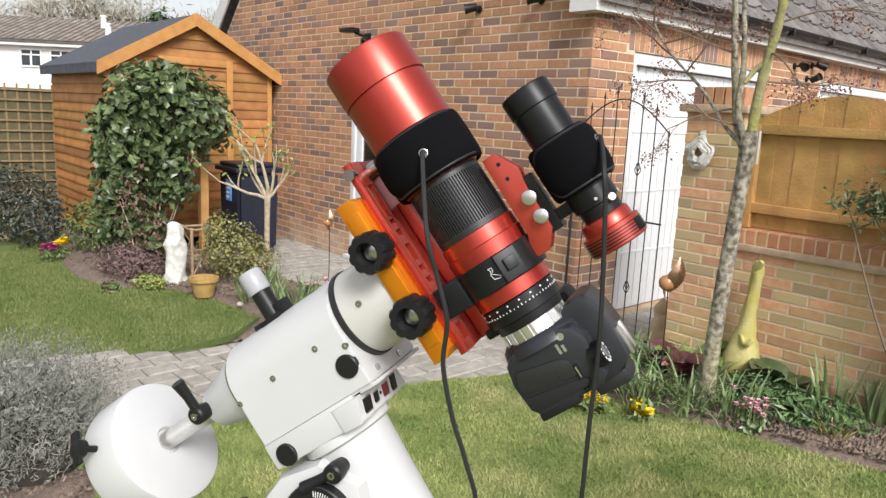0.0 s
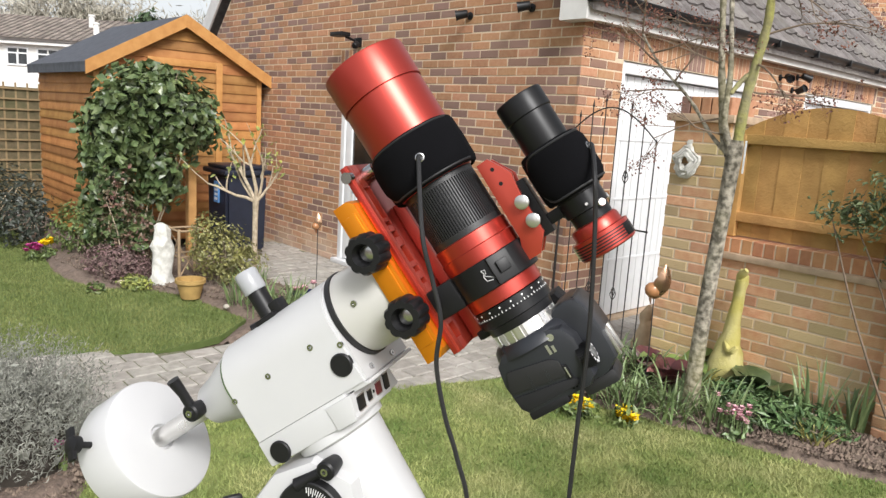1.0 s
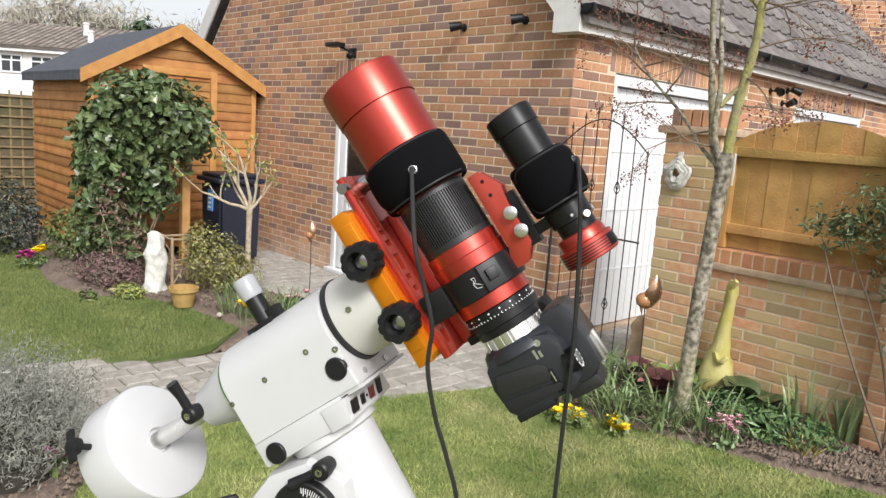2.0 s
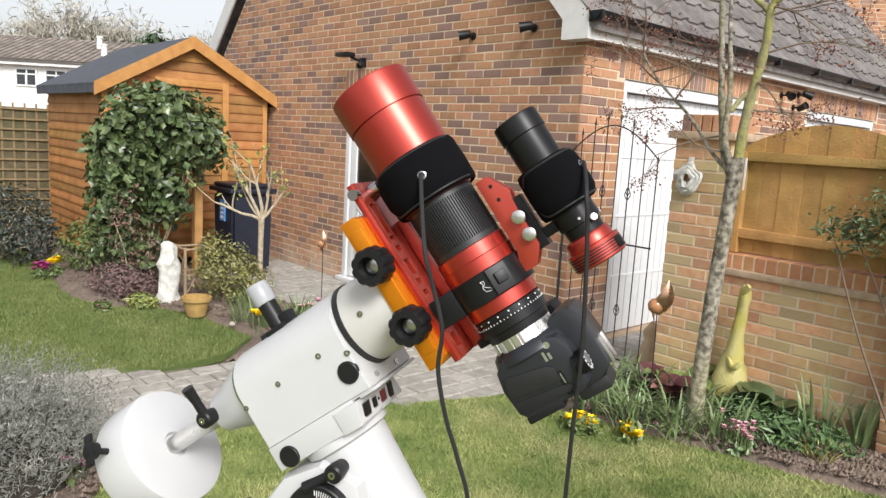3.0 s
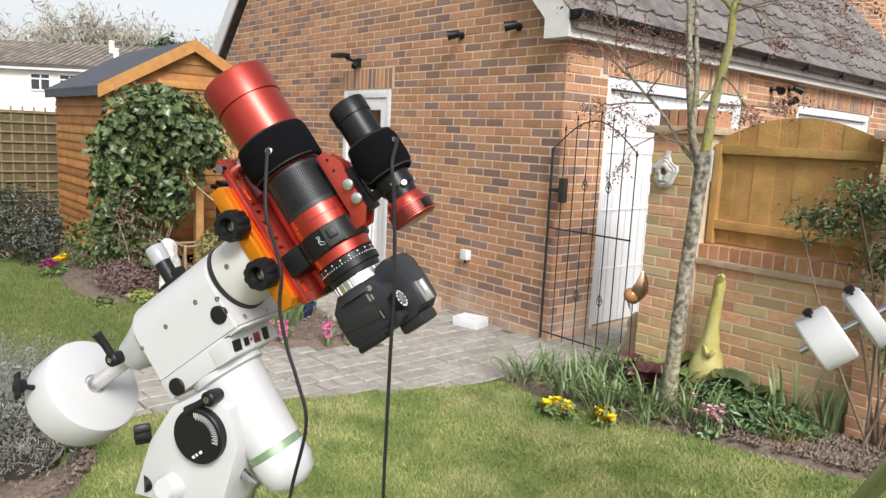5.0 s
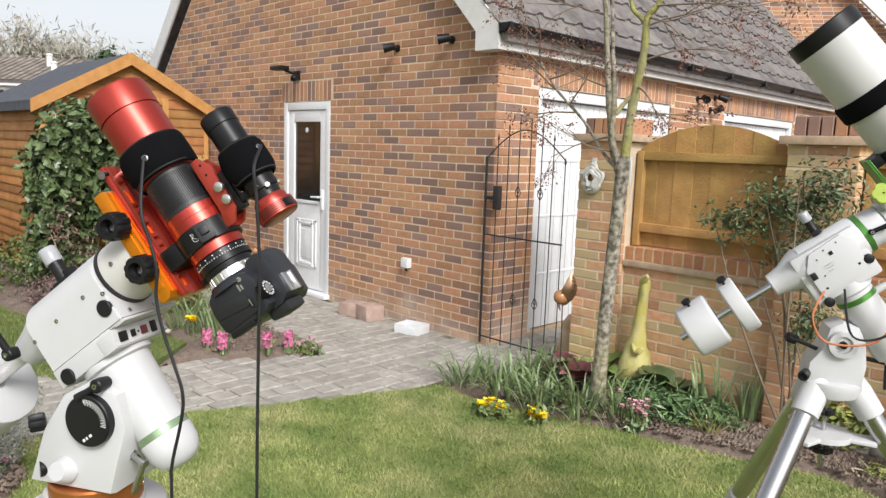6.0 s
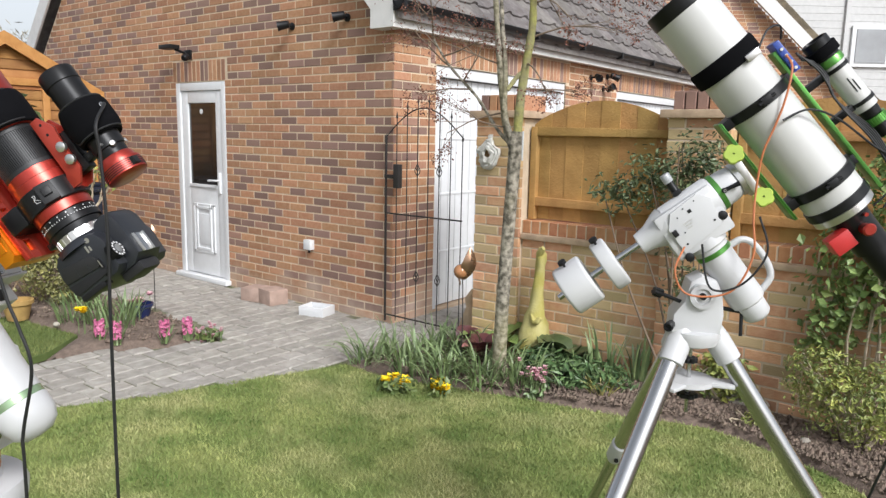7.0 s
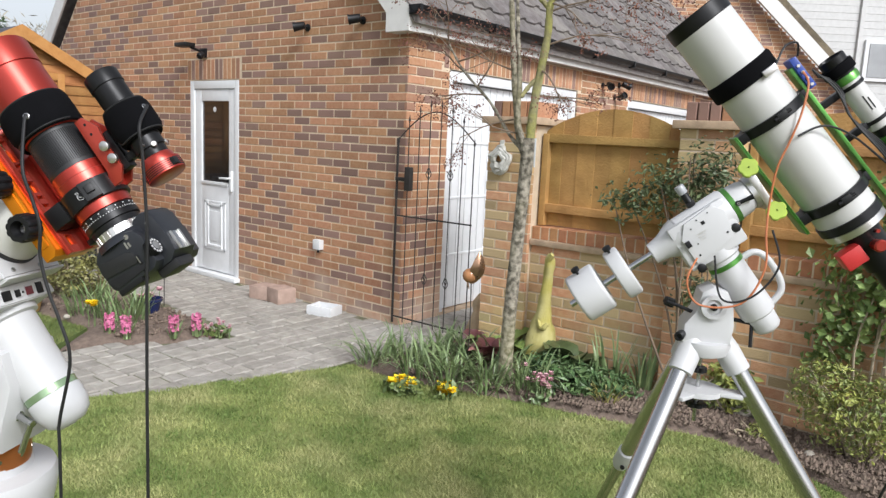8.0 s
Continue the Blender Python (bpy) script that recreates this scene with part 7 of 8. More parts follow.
for x, y, ln, s, n in ((2.12, -0.18, 0.42, 51, 16), (2.28, -0.05, 0.42, 52, 16), (1.78, -0.35, 0.24, 53, 14), (2.0, -0.3, 0.24, 54, 14)):
    t = thing("iris_clump", (x, y, 0.03), "upright clump of blue-green sword leaves", "plant", "sword-leaved clumps by the wall")
    straps("leaf_clump", t, (x, y, 0.02), n, ln, 0.028, m_strap, s, 0.45, bend=0.35, radius=0.08)
t = thing("pale_grass_tuft", (2.225, -0.48, 0.03), "pale yellow tuft of strap leaves", "plant")
straps("leaf_clump", t, (2.225, -0.48, 0.02), 26, 0.20, 0.014, m_strap_pale, 55, 0.8, bend=0.7, radius=0.06)
for x, y, s in ((-1.70, -1.75, 56), (-1.95, -1.85, 57), (-1.45, -1.72, 58), (-2.2, -1.6, 59), (-1.62, -1.55, 61)):
    t = thing("daffodil_clump", (x, y, 0.03), "clump of green strap leaves with yellow flowers", "plant", "strap-leaved clumps by the path")
    straps("leaf_clump", t, (x, y, 0.02), 30, 0.34, 0.018, m_strap, s, 0.6, bend=0.6, radius=0.09)
bush("leafy_perennial", (1.90, -0.42, 0.0), [((1.88, -0.40, 0.10), (0.26, 0.22, 0.09)), ((2.10, -0.32, 0.10), (0.24, 0.2, 0.09)), ((1.70, -0.32, 0.10), (0.18, 0.16, 0.09))], 1500, 0.06, leaf_mat("perennial_leaf", (0.119, 0.189, 0.070), (0.070, 0.126, 0.049)), 39, "low leafy green perennial in the border", "plant", 8, aspect=0.35)


def broad(name, at, k, size, m, seed, label, category="plant", lift=0.14):
    """A plant with a few broad arching leaves."""
    rng = np.random.default_rng(seed)
    t = thing(name, at, label, category)
    for i in range(k):
        a = 2 * math.pi * i / k + rng.uniform(-0.3, 0.3)
        d, s = Vector((math.cos(a), math.sin(a), 0)), Vector((-math.sin(a), math.cos(a), 0))
        L, wd = size * rng.uniform(0.75, 1.15), size * 0.36
        el = rng.uniform(0.5, 1.2)
        V, F = [], []
        p = Vector(at)
        n = 7
        for j in range(n + 1):
            q = j / n
            w = wd * math.sin(math.pi * min(1, 0.12 + q * 0.88)) ** 0.7
            V += [p - s * w + Vector((0, 0, w * 0.35)), p, p + s * w + Vector((0, 0, w * 0.35))]
            an = el - q * q * 1.4
            p = p + (d * math.cos(an) + Vector((0, 0, math.sin(an)))) * L / n
        for j in range(n):
            b = j * 3
            F += [(b, b + 1, b + 4, b + 3), (b + 1, b + 2, b + 5, b + 4)]
        hang(new("leaf", raw("leaf", V, F, m, True)), t)
    return t


broad("burgundy_plant", (1.33, -0.50, 0.10), 8, 0.23, m_burg, 61, "burgundy-leaved plant with curled leaves")
broad("burgundy_plant", (1.02, -0.32, 0.08), 6, 0.18, m_burg, 62, "burgundy-leaved plant in the border")
broad("rose_leaf_plant", (1.30, -0.56, 0.14), 3, 0.14, m_pinkrib, 63, "rose-pink curled leaf among burgundy leaves")
broad("broad_leaf_plant", (1.72, -0.10, 0.04), 7, 0.34, m_ivy, 64, "broad glossy green leaves by the statue")
broad("broad_leaf_plant", (1.18, -0.16, 0.04), 7, 0.32, leaf_mat("light_broad_leaf", (0.238, 0.322, 0.084), (0.140, 0.210, 0.056)), 65, "broad light green leaves by the pier")


def flowers(name, heads, m, label, r=0.03, leaves=True, m_leafs=None, group="", category="flower", petals=5):
    """A flowering clump: petals on short stems above small leaves."""
    cx = sum(h[0] for h in heads) / len(heads)
    cy = sum(h[1] for h in heads) / len(heads)
    t = thing(name, (cx, cy, 0.03), label, category, group)
    rng = np.random.default_rng(int(abs(cx * 1000 + cy * 100)))
    C, N3, U3 = [], [], []
    bm = NB()
    for x, y, z in heads:
        rod(bm, (x, y, 0.0), (x, y, z), 0.003, seg=5)
        for ring in range(2):
            for i in range(petals):
                a = 2 * math.pi * (i + 0.5 * ring) / petals
                d = np.array([math.cos(a), math.sin(a), 0.35 + 0.5 * ring])
                C.append(np.array([x, y, z + 0.008 * ring]) + d * r * 0.5)
                N3.append(np.array([-d[0] * 0.4, -d[1] * 0.4, 1.0]) + rng.normal(size=3) * 0.25)
                U3.append(d)
    part("stalk", bm, m_strap, t)
    tagged(hang(new("petals", leaf_mesh("petals", C, N3, U3, np.full(len(C), r * 1.5), m, 0.95)), t), kind="stuff")
    if leaves:
        crown("leaves", t, [((cx, cy, 0.05), (0.09, 0.09, 0.05))], 70, 0.05, m_leafs or m_leaf, int(abs(cx * 777)) + 3)
    return t


rr = random.Random(2)


def cluster(x, y, z, n, s):
    return [(x + rr.gauss(0, s), y + rr.gauss(0, s), z + rr.gauss(0, s * 0.6)) for _ in range(n)]


for x, y in ((1.41, -1.09), (1.208, -1.205), (1.113, -1.235)):
    flowers("yellow_primrose", cluster(x, y, 0.058, 15, 0.024), m_yellow, "bright yellow primrose at the edge of the lawn", 0.028, group="primroses along the border")
flowers("pink_daisy_clump", cluster(1.874, -0.70, 0.14, 26, 0.042), m_palepink, "clump of pale pink and white double daisies", 0.017, m_leafs=m_strap)
for x, y in ((-1.06, -1.93), (-1.22, -1.98), (-0.85, -1.66), (-0.79, -1.50)):
    t = thing("hyacinth", (x, y, 0.03), "pink hyacinth flower spike over green leaves", "flower", "hyacinths by the path")
    straps("leaf_clump", t, (x, y, 0.02), 9, 0.17, 0.022, m_strap, int(abs(x * 999)), 0.5, bend=0.3, radius=0.03)
    rngn = np.random.default_rng(int(abs(y * 999)))
    k = 110
    a = rngn.uniform(0, 2 * math.pi, k)
    zz = rngn.uniform(0.08, 0.20, k)
    C = np.stack([x + 0.033 * np.cos(a), y + 0.033 * np.sin(a), zz], 1)
    Nn = np.stack([np.cos(a), np.sin(a), 0.2 + 0 * a], 1)
    hang(new("flower_spike", leaf_mesh("flower_spike", C, Nn + rngn.normal(size=(k, 3)) * 0.4, rngn.normal(size=(k, 3)), np.full(k, 0.03), m_pink, 0.8)), t)
flowers("white_alyssum", cluster(-0.74, -1.36, 0.07, 26, 0.05), m_palepink, "low white and pink flowering edging plant", 0.014)
flowers("pansy_clump", cluster(-4.70, -2.66, 0.15, 8, 0.03), m_yellow, "yellow pansies at the edge of the bed", 0.035)
flowers("pansy_clump", cluster(-4.56, -2.84, 0.13, 8, 0.03), m_magenta, "magenta pansies at the edge of the bed", 0.03)
flowers("magenta_flower", cluster(0.17, -3.80, 0.10, 8, 0.03), m_magenta, "small magenta flower beside the lavender", 0.018)
flowers("yellow_crocus", cluster(-1.60, -1.95, 0.20, 3, 0.03), m_yellow, "yellow spring flowers among strap leaves", 0.03, False)
flowers("white_bloom", cluster(-2.99, -2.70, 0.03, 5, 0.02), m_palepink, "small white flowers at the bed edge", 0.02)

# climbers and shrubs along the wall
bush("climbing_shrub", (2.55, -0.12, 0.0), [((2.42, -0.16, 1.42), (0.34, 0.14, 0.20)), ((2.15, -0.18, 1.30), (0.26, 0.12, 0.15)), ((2.66, -0.18, 1.50), (0.22, 0.14, 0.26)), ((2.55, -0.14, 1.10), (0.28, 0.12, 0.20)), ((2.62, -0.14, 0.75), (0.18, 0.1, 0.25))], 2300, 0.042, leaf_mat("climber_leaf", (0.140, 0.175, 0.077), (0.084, 0.112, 0.056)), 41, "loose olive-green climber over the wall and fence", "climber", 9, m_twig_dark, shell=0.2, aspect=0.45)
bush("leafy_climber", (3.62, -0.02, 0.0), [((3.55, -0.08, 0.95), (0.34, 0.15, 0.45)), ((3.85, -0.10, 1.15), (0.36, 0.18, 0.55)), ((3.40, -0.06, 0.60), (0.20, 0.1, 0.30)), ((4.2, -0.1, 1.0), (0.4, 0.2, 0.6)), ((3.62, -0.08, 1.45), (0.26, 0.12, 0.25))], 2700, 0.050, leaf_mat("vine_leaf", (0.23, 0.30, 0.09), (0.13, 0.20, 0.06)), 42, "broad-leaved green climber on the garden wall", "climber", 12, shell=0.35, aspect=0.75)
bush("variegated_shrub", (3.62, -0.28, 0.0), [((3.58, -0.28, 0.28), (0.27, 0.22, 0.21)), ((3.42, -0.26, 0.40), (0.18, 0.14, 0.15)), ((3.74, -0.30, 0.34), (0.20, 0.18, 0.20))], 3000, 0.030, m_leaf_lime, 43, "yellow-edged variegated shrub in the border", "shrub", 12, aspect=0.5)
bush("yellow_green_plant", (2.85, -0.05, 0.0), [((2.85, -0.08, 0.20), (0.16, 0.1, 0.16))], 420, 0.05, m_leaf_lime, 44, "small yellow-green plant at the wall foot", "plant", 5)
bush("moss_cushion", (3.12, -0.34, 0.0), [((3.12, -0.34, 0.05), (0.08, 0.07, 0.06))], 400, 0.02, m_leaf_lime, 45, "small mossy green cushion on the soil", "plant", 3)
for i, (x, y, r) in enumerate(((2.92, 0.0, 0.075), (3.05, -0.02, 0.06), (2.80, -0.02, 0.05), (3.95, -0.55, 0.10), (3.40, -0.42, 0.03), (-1.9, -2.0, 0.03), (4.1, -0.75, 0.07))):
    bm = NB()
    bmesh.ops.create_icosphere(bm, subdivisions=3, radius=r, matrix=Matrix.Translation((x, y, 0.04 + r * 0.4)))
    for v in bm.verts:
        v.co += (v.co - Vector((x, y, 0.04 + r * 0.4))) * (0.35 * noise.noise(v.co * 9 + Vector((i, 0, 0))))
        v.co.z = 0.03 + (v.co.z - 0.03) * 0.75
    single("rock", bm, m_rock, "pale grey rounded rock lying on the soil", "rock", "rocks in the border")


def clods(name, poly, k, seed, label, m, r0=0.006, r1=0.022):
    rng = np.random.default_rng(seed)
    xs, ys = [p[0] for p in poly], [p[1] for p in poly]
    V, F = [], []
    n = 0
    while n < k:
        x, y = rng.uniform(min(xs), max(xs)), rng.uniform(min(ys), max(ys))
        if not inside(x, y, poly):
            continue
        n += 1
        r = rng.uniform(r0, r1) * rng.uniform(0.5, 1)
        o = len(V)
        q = rng.uniform(0.6, 1.3, 6) * r
        c = (x, y, 0.045 + r * 0.2)
        V += [(c[0] + q[0], c[1], c[2]), (c[0] - q[1], c[1], c[2]), (c[0], c[1] + q[2], c[2]), (c[0], c[1] - q[3], c[2]), (c[0], c[1], c[2] + q[4]), (c[0], c[1], c[2] - q[5])]
        F += [(o, o + 2, o + 4), (o + 2, o + 1, o + 4), (o + 1, o + 3, o + 4), (o + 3, o, o + 4), (o + 2, o, o + 5), (o + 1, o + 2, o + 5), (o + 3, o + 1, o + 5), (o, o + 3, o + 5)]
    return tagged(new(name, raw(name, V, F, m)), label, "soil", kind="stuff")


m_clod = mat("soil_clod", (0.20, 0.15, 0.115), 0.98, color2=(0.12, 0.09, 0.07), rand="island", scale=20)
clods("soil_clods", [(0.62, -0.9), (0.9, -0.1), (4.6, -0.1), (4.6, -1.45), (3.95, -0.88), (3.5, -0.62), (3.06, -0.48), (2.86, -0.45), (2.5, -0.58), (2.2, -0.67), (1.5, -0.84), (1.0, -0.98)], 7500, 1, "crumbly clods of brown soil in the border", m_clod)
clods("soil_clods", [(-0.8, -1.3), (-1.1, -2.0), (-1.6, -1.9), (-2.5, -2.0), (-3.1, -2.55), (-4.5, -2.7), (-4.5, -1.2), (-1.9, -1.2)], 2500, 2, "crumbly clods of brown soil in the bed", m_clod)
clods("soil_clods", [(-0.4, -3.6), (0.3, -3.66), (0.58, -3.9), (0.6, -4.5), (-0.4, -4.5)], 1800, 3, "crumbly clods of soil round the lavender", m_clod)

# ---- ornaments and small things ----
hare = NB()
lathe(hare, [(0.0, 0.120), (0.03, 0.130), (0.10, 0.125), (0.17, 0.112), (0.24, 0.092), (0.30, 0.074), (0.36, 0.062), (0.46, 0.046), (0.58, 0.040), (0.68, 0.038), (0.72, 0.045), (0.77, 0.040), (0.81, 0.018)], (1.47, -0.06, 0.05), (0.06, -0.02, 1), 24)
tube(hare, curve_pts([(1.50, -0.08, 0.78), (1.53, -0.10, 0.83), (1.555, -0.12, 0.865)], 3), [0.032, 0.030, 0.028, 0.026, 0.024, 0.020, 0.016], 10)
tube(hare, curve_pts([(1.48, -0.12, 0.36), (1.54, -0.16, 0.32), (1.58, -0.15, 0.36)], 3), [0.024, 0.024, 0.022, 0.02, 0.02, 0.018, 0.014], 8)
for v in hare.verts:
    v.co += Vector((1, 0.6, 0.2)) * 0.016 * noise.noise(v.co * 14)
single("garden_statue", hare, m_lichen, "tall yellow lichened stone hare statue by the wall", "statue")
st = NB()
lathe(st, [(0.0, 0.095), (0.04, 0.10), (0.10, 0.080), (0.20, 0.088), (0.30, 0.075), (0.36, 0.095), (0.42, 0.070), (0.46, 0.055), (0.50, 0.062), (0.55, 0.045), (0.575, 0.015)], (-2.97, -2.13, 0.03), (0, 0, 1), 24)
for v in st.verts:
    v.co += Vector((0.8, 1.0, 0.3)) * 0.05 * noise.noise(v.co * 11)
single("garden_statue", st, m_plaster, "white painted plaster statue in the bed", "statue")
cat = NB()
lathe(cat, [(0.0, 0.085), (0.05, 0.09), (0.14, 0.075), (0.20, 0.055), (0.24, 0.048), (0.28, 0.058), (0.33, 0.045), (0.36, 0.015)], (0.62, 0.32, 0.0), (0.05, 0, 1), 20)
for v in cat.verts:
    v.co += Vector((1, 0.5, 0)) * 0.03 * noise.noise(v.co * 10)
single("garden_statue", cat, m_tan, "small tan stone statue behind the gate", "statue")


def flame_ornament(x, y, z, s, label, lean=0.0):
    t = thing("stake_ornament", (x, y, 0), label, "garden ornament")
    bm = NB()
    tube(bm, curve_pts([(x, y, -0.02), (x + 0.01, y, z * 0.5), (x, y, z)], 4), 0.004, 6)
    part("stake", bm, m_iron, t)
    bm = NB()
    # two cupped leaves of sheet copper
    for sg in (-1, 1):
        rows = []
        for j in range(9):
            q = j / 8
            w = s * 0.42 * math.sin(math.pi * (0.06 + 0.94 * q)) ** 0.8 * (1 - q * 0.35)
            rows.append([bm.verts.new((x + sg * (w * math.cos(a) * 0.75) + lean * q * s, y - w * math.sin(a) + w * 0.4, z + s * (q - 0.25) + (0.02 * sg))) for a in (0, 0.5, 1.0, 1.57)])
        for r0, r1 in zip(rows, rows[1:]):
            for i in range(3):
                bm.faces.new((r0[i], r0[i + 1], r1[i + 1], r1[i]))
    part("cup", bm, m_coppermetal, t, "curled copper sheet cup")
    bm = NB()
    bmesh.ops.create_icosphere(bm, subdivisions=2, radius=s * 0.22, matrix=Matrix.Translation((x, y - 0.02, z + s * 0.08)))
    part("glass_ball", bm, mat("amber_glass", (0.42, 0.20, 0.09), 0.12), t, "amber glass ball")


flame_ornament(1.216, -0.62, 0.702, 0.235, "copper flame ornament on a thin stake by the gate", 0.25)
flame_ornament(-1.96, -1.10, 0.66, 0.16, "copper lantern ornament on a thin stake in the bed")
wr_t = NB()
for i in range(3):
    tube(wr_t, [(1.0 + (0.085 - 0.022 * i) * math.cos(q) * (1 + 0.12 * math.sin(5 * q + i)), -0.035 - 0.01 * i, 1.51 + (0.095 - 0.022 * i) * math.sin(q) * (1 + 0.12 * math.cos(4 * q))) for q in [2 * math.pi * k / 30 for k in range(31)]], 0.016, 7)
box(wr_t, 0.985, 1.015, -0.02, 0.0, 1.58, 1.66)
for v in wr_t.verts:
    v.co += Vector((1, 1, 1)) * 0.012 * noise.noise(v.co * 30)
single("wall_rosette", wr_t, m_plaster, "pale weathered plaster rosette hung on the pier", "wall ornament")
rt = thing("rustic_stand", (-3.15, -1.82, 0), "small rustic stand of pale sticks", "plant stand")
cs = [(-3.26, -1.95), (-3.02, -1.95), (-3.02, -1.70), (-3.26, -1.70)]
for x, y in cs:
    bm = NB()
    rod(bm, (x, y, 0), (x * 0.98 - 0.06, y, 0.52), 0.015, seg=8)
    part("leg", bm, m_rustic, rt)
for z in (0.25, 0.50):
    for i in range(4):
        bm = NB()
        rod(bm, (cs[i][0], cs[i][1], z), (cs[(i + 1) % 4][0], cs[(i + 1) % 4][1], z), 0.011, seg=8)
        part("rail", bm, m_rustic, rt)
for i in range(4):
    bm = NB()
    a, b = cs[i], cs[(i + 1) % 4]
    rod(bm, (a[0], a[1], 0.05), (b[0], b[1], 0.48), 0.008, seg=6)
    part("brace", bm, m_rustic, rt)


def pot(name, x, y, r, h, m, label):
    bm = NB()
    lathe(bm, [(0, r * 0.68), (h * 0.8, r * 0.95), (h * 0.82, r * 1.08), (h, r * 1.08), (h, r * 0.92), (h * 0.7, r * 0.88), (h * 0.7, 0.001)], (x, y, 0.02), (0, 0, 1), 28)
    return single(name, bm, m, label, "plant pot")


pot("plant_pot", -2.40, -2.10, 0.12, 0.17, m_terra, "squat yellow terracotta pot at the bed edge")
pot("plant_pot", -1.70, -1.38, 0.10, 0.13, m_bluepot, "dark blue glazed pot in the bed")
flowers("potted_flowers", cluster(-1.70, -1.38, 0.17, 8, 0.04), m_palepink, "pale pink flowers in the blue pot", 0.03, False)
for x, y, a, l, w, h in ((-1.62, -0.20, 12, 0.24, 0.22, 0.13), (-1.38, -0.20, -8, 0.22, 0.20, 0.15)):
    bm = NB()
    box(bm, -l / 2, l / 2, -w / 2, w / 2, 0, h, 0.008)
    single("concrete_block", bm, m_pinkblock, "pinkish concrete block lying by the wall", "block", "loose blocks by the garage", M=pose(x, y, -0.006, 0, 0, a))
bm = NB()
for a, b, c, d, e, f in ((-0.13, 0.13, -0.10, 0.10, 0, 0.012), (-0.13, -0.115, -0.10, 0.10, 0.012, 0.085), (0.115, 0.13, -0.10, 0.10, 0.012, 0.085), (-0.115, 0.115, -0.10, -0.085, 0.012, 0.085), (-0.115, 0.115, 0.085, 0.10, 0.012, 0.085)):
    box(bm, a, b, c, d, e, f, 0.003)
single("plastic_tray", bm, m_white, "white plastic tray standing on the paving", "tray", M=pose(-0.75, -0.20, -0.006, 0, 0, 15))
bm = NB()
box(bm, -1.095, -1.0, -0.06, 0.0, 0.545, 0.64, 0.008)
sock = single("wall_socket", bm, m_white, "white weatherproof socket box on the brick wall", "socket")
bm = NB()
rod(bm, (-1.045, -0.03, 0.545), (-1.045, -0.03, 0.515), 0.012)
part("cable_gland", bm, m_black, sock)


def spotlight(x, y, z, label, d=(0.5, -0.8, -0.25), wall=(0, 1, 0)):
    t = thing("spotlight", (x, y, z), label, "spotlight", "spotlights on the garage")
    w = Vector(wall)
    b = Vector((x, y, z))
    bm = NB()
    lathe(bm, [(0, 0.035), (0.012, 0.035), (0.02, 0.02)], b + w * 0.10, -w, 16)
    rod(bm, b + w * 0.09, b, 0.010)
    part("bracket", bm, m_black, t)
    bm = NB()
    d = Vector(d).normalized()
    lathe(bm, [(-0.05, 0.02), (-0.045, 0.034), (0.04, 0.040), (0.06, 0.046), (0.06, 0.038), (0.045, 0.034), (0.044, 0.001)], b, d, 20)
    part("head", bm, m_black, t)


spotlight(-1.28, -0.10, 2.62, "small black wall spotlight near the gable top", (-0.7, -0.6, -0.2))
spotlight(-0.55, -0.10, 2.64, "small black wall spotlight near the gable top", (-0.7, -0.6, -0.2))
spotlight(0.10, 3.55, 2.38, "small black wall spotlight between the garage doors", (0.6, -0.6, -0.3), (-1, 0, 0))
spotlight(0.10, 4.0, 2.42, "small black wall spotlight between the garage doors", (0.6, 0.6, -0.3), (-1, 0, 0))
spotlight(0.10, 3.9, 2.27, "small black wall spotlight between the garage doors", (0.7, -0.2, 0.3), (-1, 0, 0))
fl = thing("flood_light", (-2.95, -0.1, 2.42), "black security floodlight with a sensor over the door", "floodlight")
bm = NB()
box(bm, -3.22, -3.00, -0.22, -0.10, 2.50, 2.545, 0.008, None)
part("lamp_head", bm, m_black, fl)
bm = NB()
rod(bm, (-3.02, 0.0, 2.46), (-3.04, -0.14, 2.50), 0.014)
box(bm, -3.05, -2.93, -0.02, 0.0, 2.40, 2.50, 0.004)
part("bracket", bm, m_black, fl)
bm = NB()
lathe(bm, [(0, 0.03), (0.05, 0.038), (0.07, 0.028)], (-2.93, -0.06, 2.43), (0.3, -0.8, -0.45), 20)
part("sensor", bm, m_black, fl)
# ---- boundary fence with trellis, the neighbouring houses and far trees ----
m_trellis = mat("trellis_timber", (0.27, 0.19, 0.10), 0.9, color2=(0.20, 0.145, 0.075), bump=0.4, bscale=60)
tf = thing("trellis_fence", (-8.3, -4.2, 0), "old brown close-board fence topped with square trellis", "fence")
for i in range(11):
    y0 = -1.7 - i * 0.5
    bm = NB()
    for j in range(4):
        box(bm, -8.35 + 0.006 * (j % 2), -8.33 + 0.006 * (j % 2), y0 - 0.125 * (j + 1), y0 - 0.125 * j + 0.006, 0.0, 1.78)
    part("board_panel", bm, m_oldfence, tf, smooth=False)
for i in range(4):
    bm = NB()
    box(bm, -8.40, -8.31, -1.75 - i * 1.8 - 0.05, -1.75 - i * 1.8 + 0.05, -0.05, 1.86, 0.006)
    part("post", bm, m_oldfence, tf)
for i in range(36):
    y = -1.72 - i * 0.15
    bm = NB()
    box(bm, -8.335, -8.318, y - 0.012, y + 0.012, 0.10, 1.84)
    part("slat", bm, m_trellis, tf)
for j in range(12):
    z = 0.16 + j * 0.145
    bm = NB()
    box(bm, -8.317, -8.300, -7.1, -1.7, z - 0.012, z + 0.012)
    part("slat", bm, m_trellis, tf)
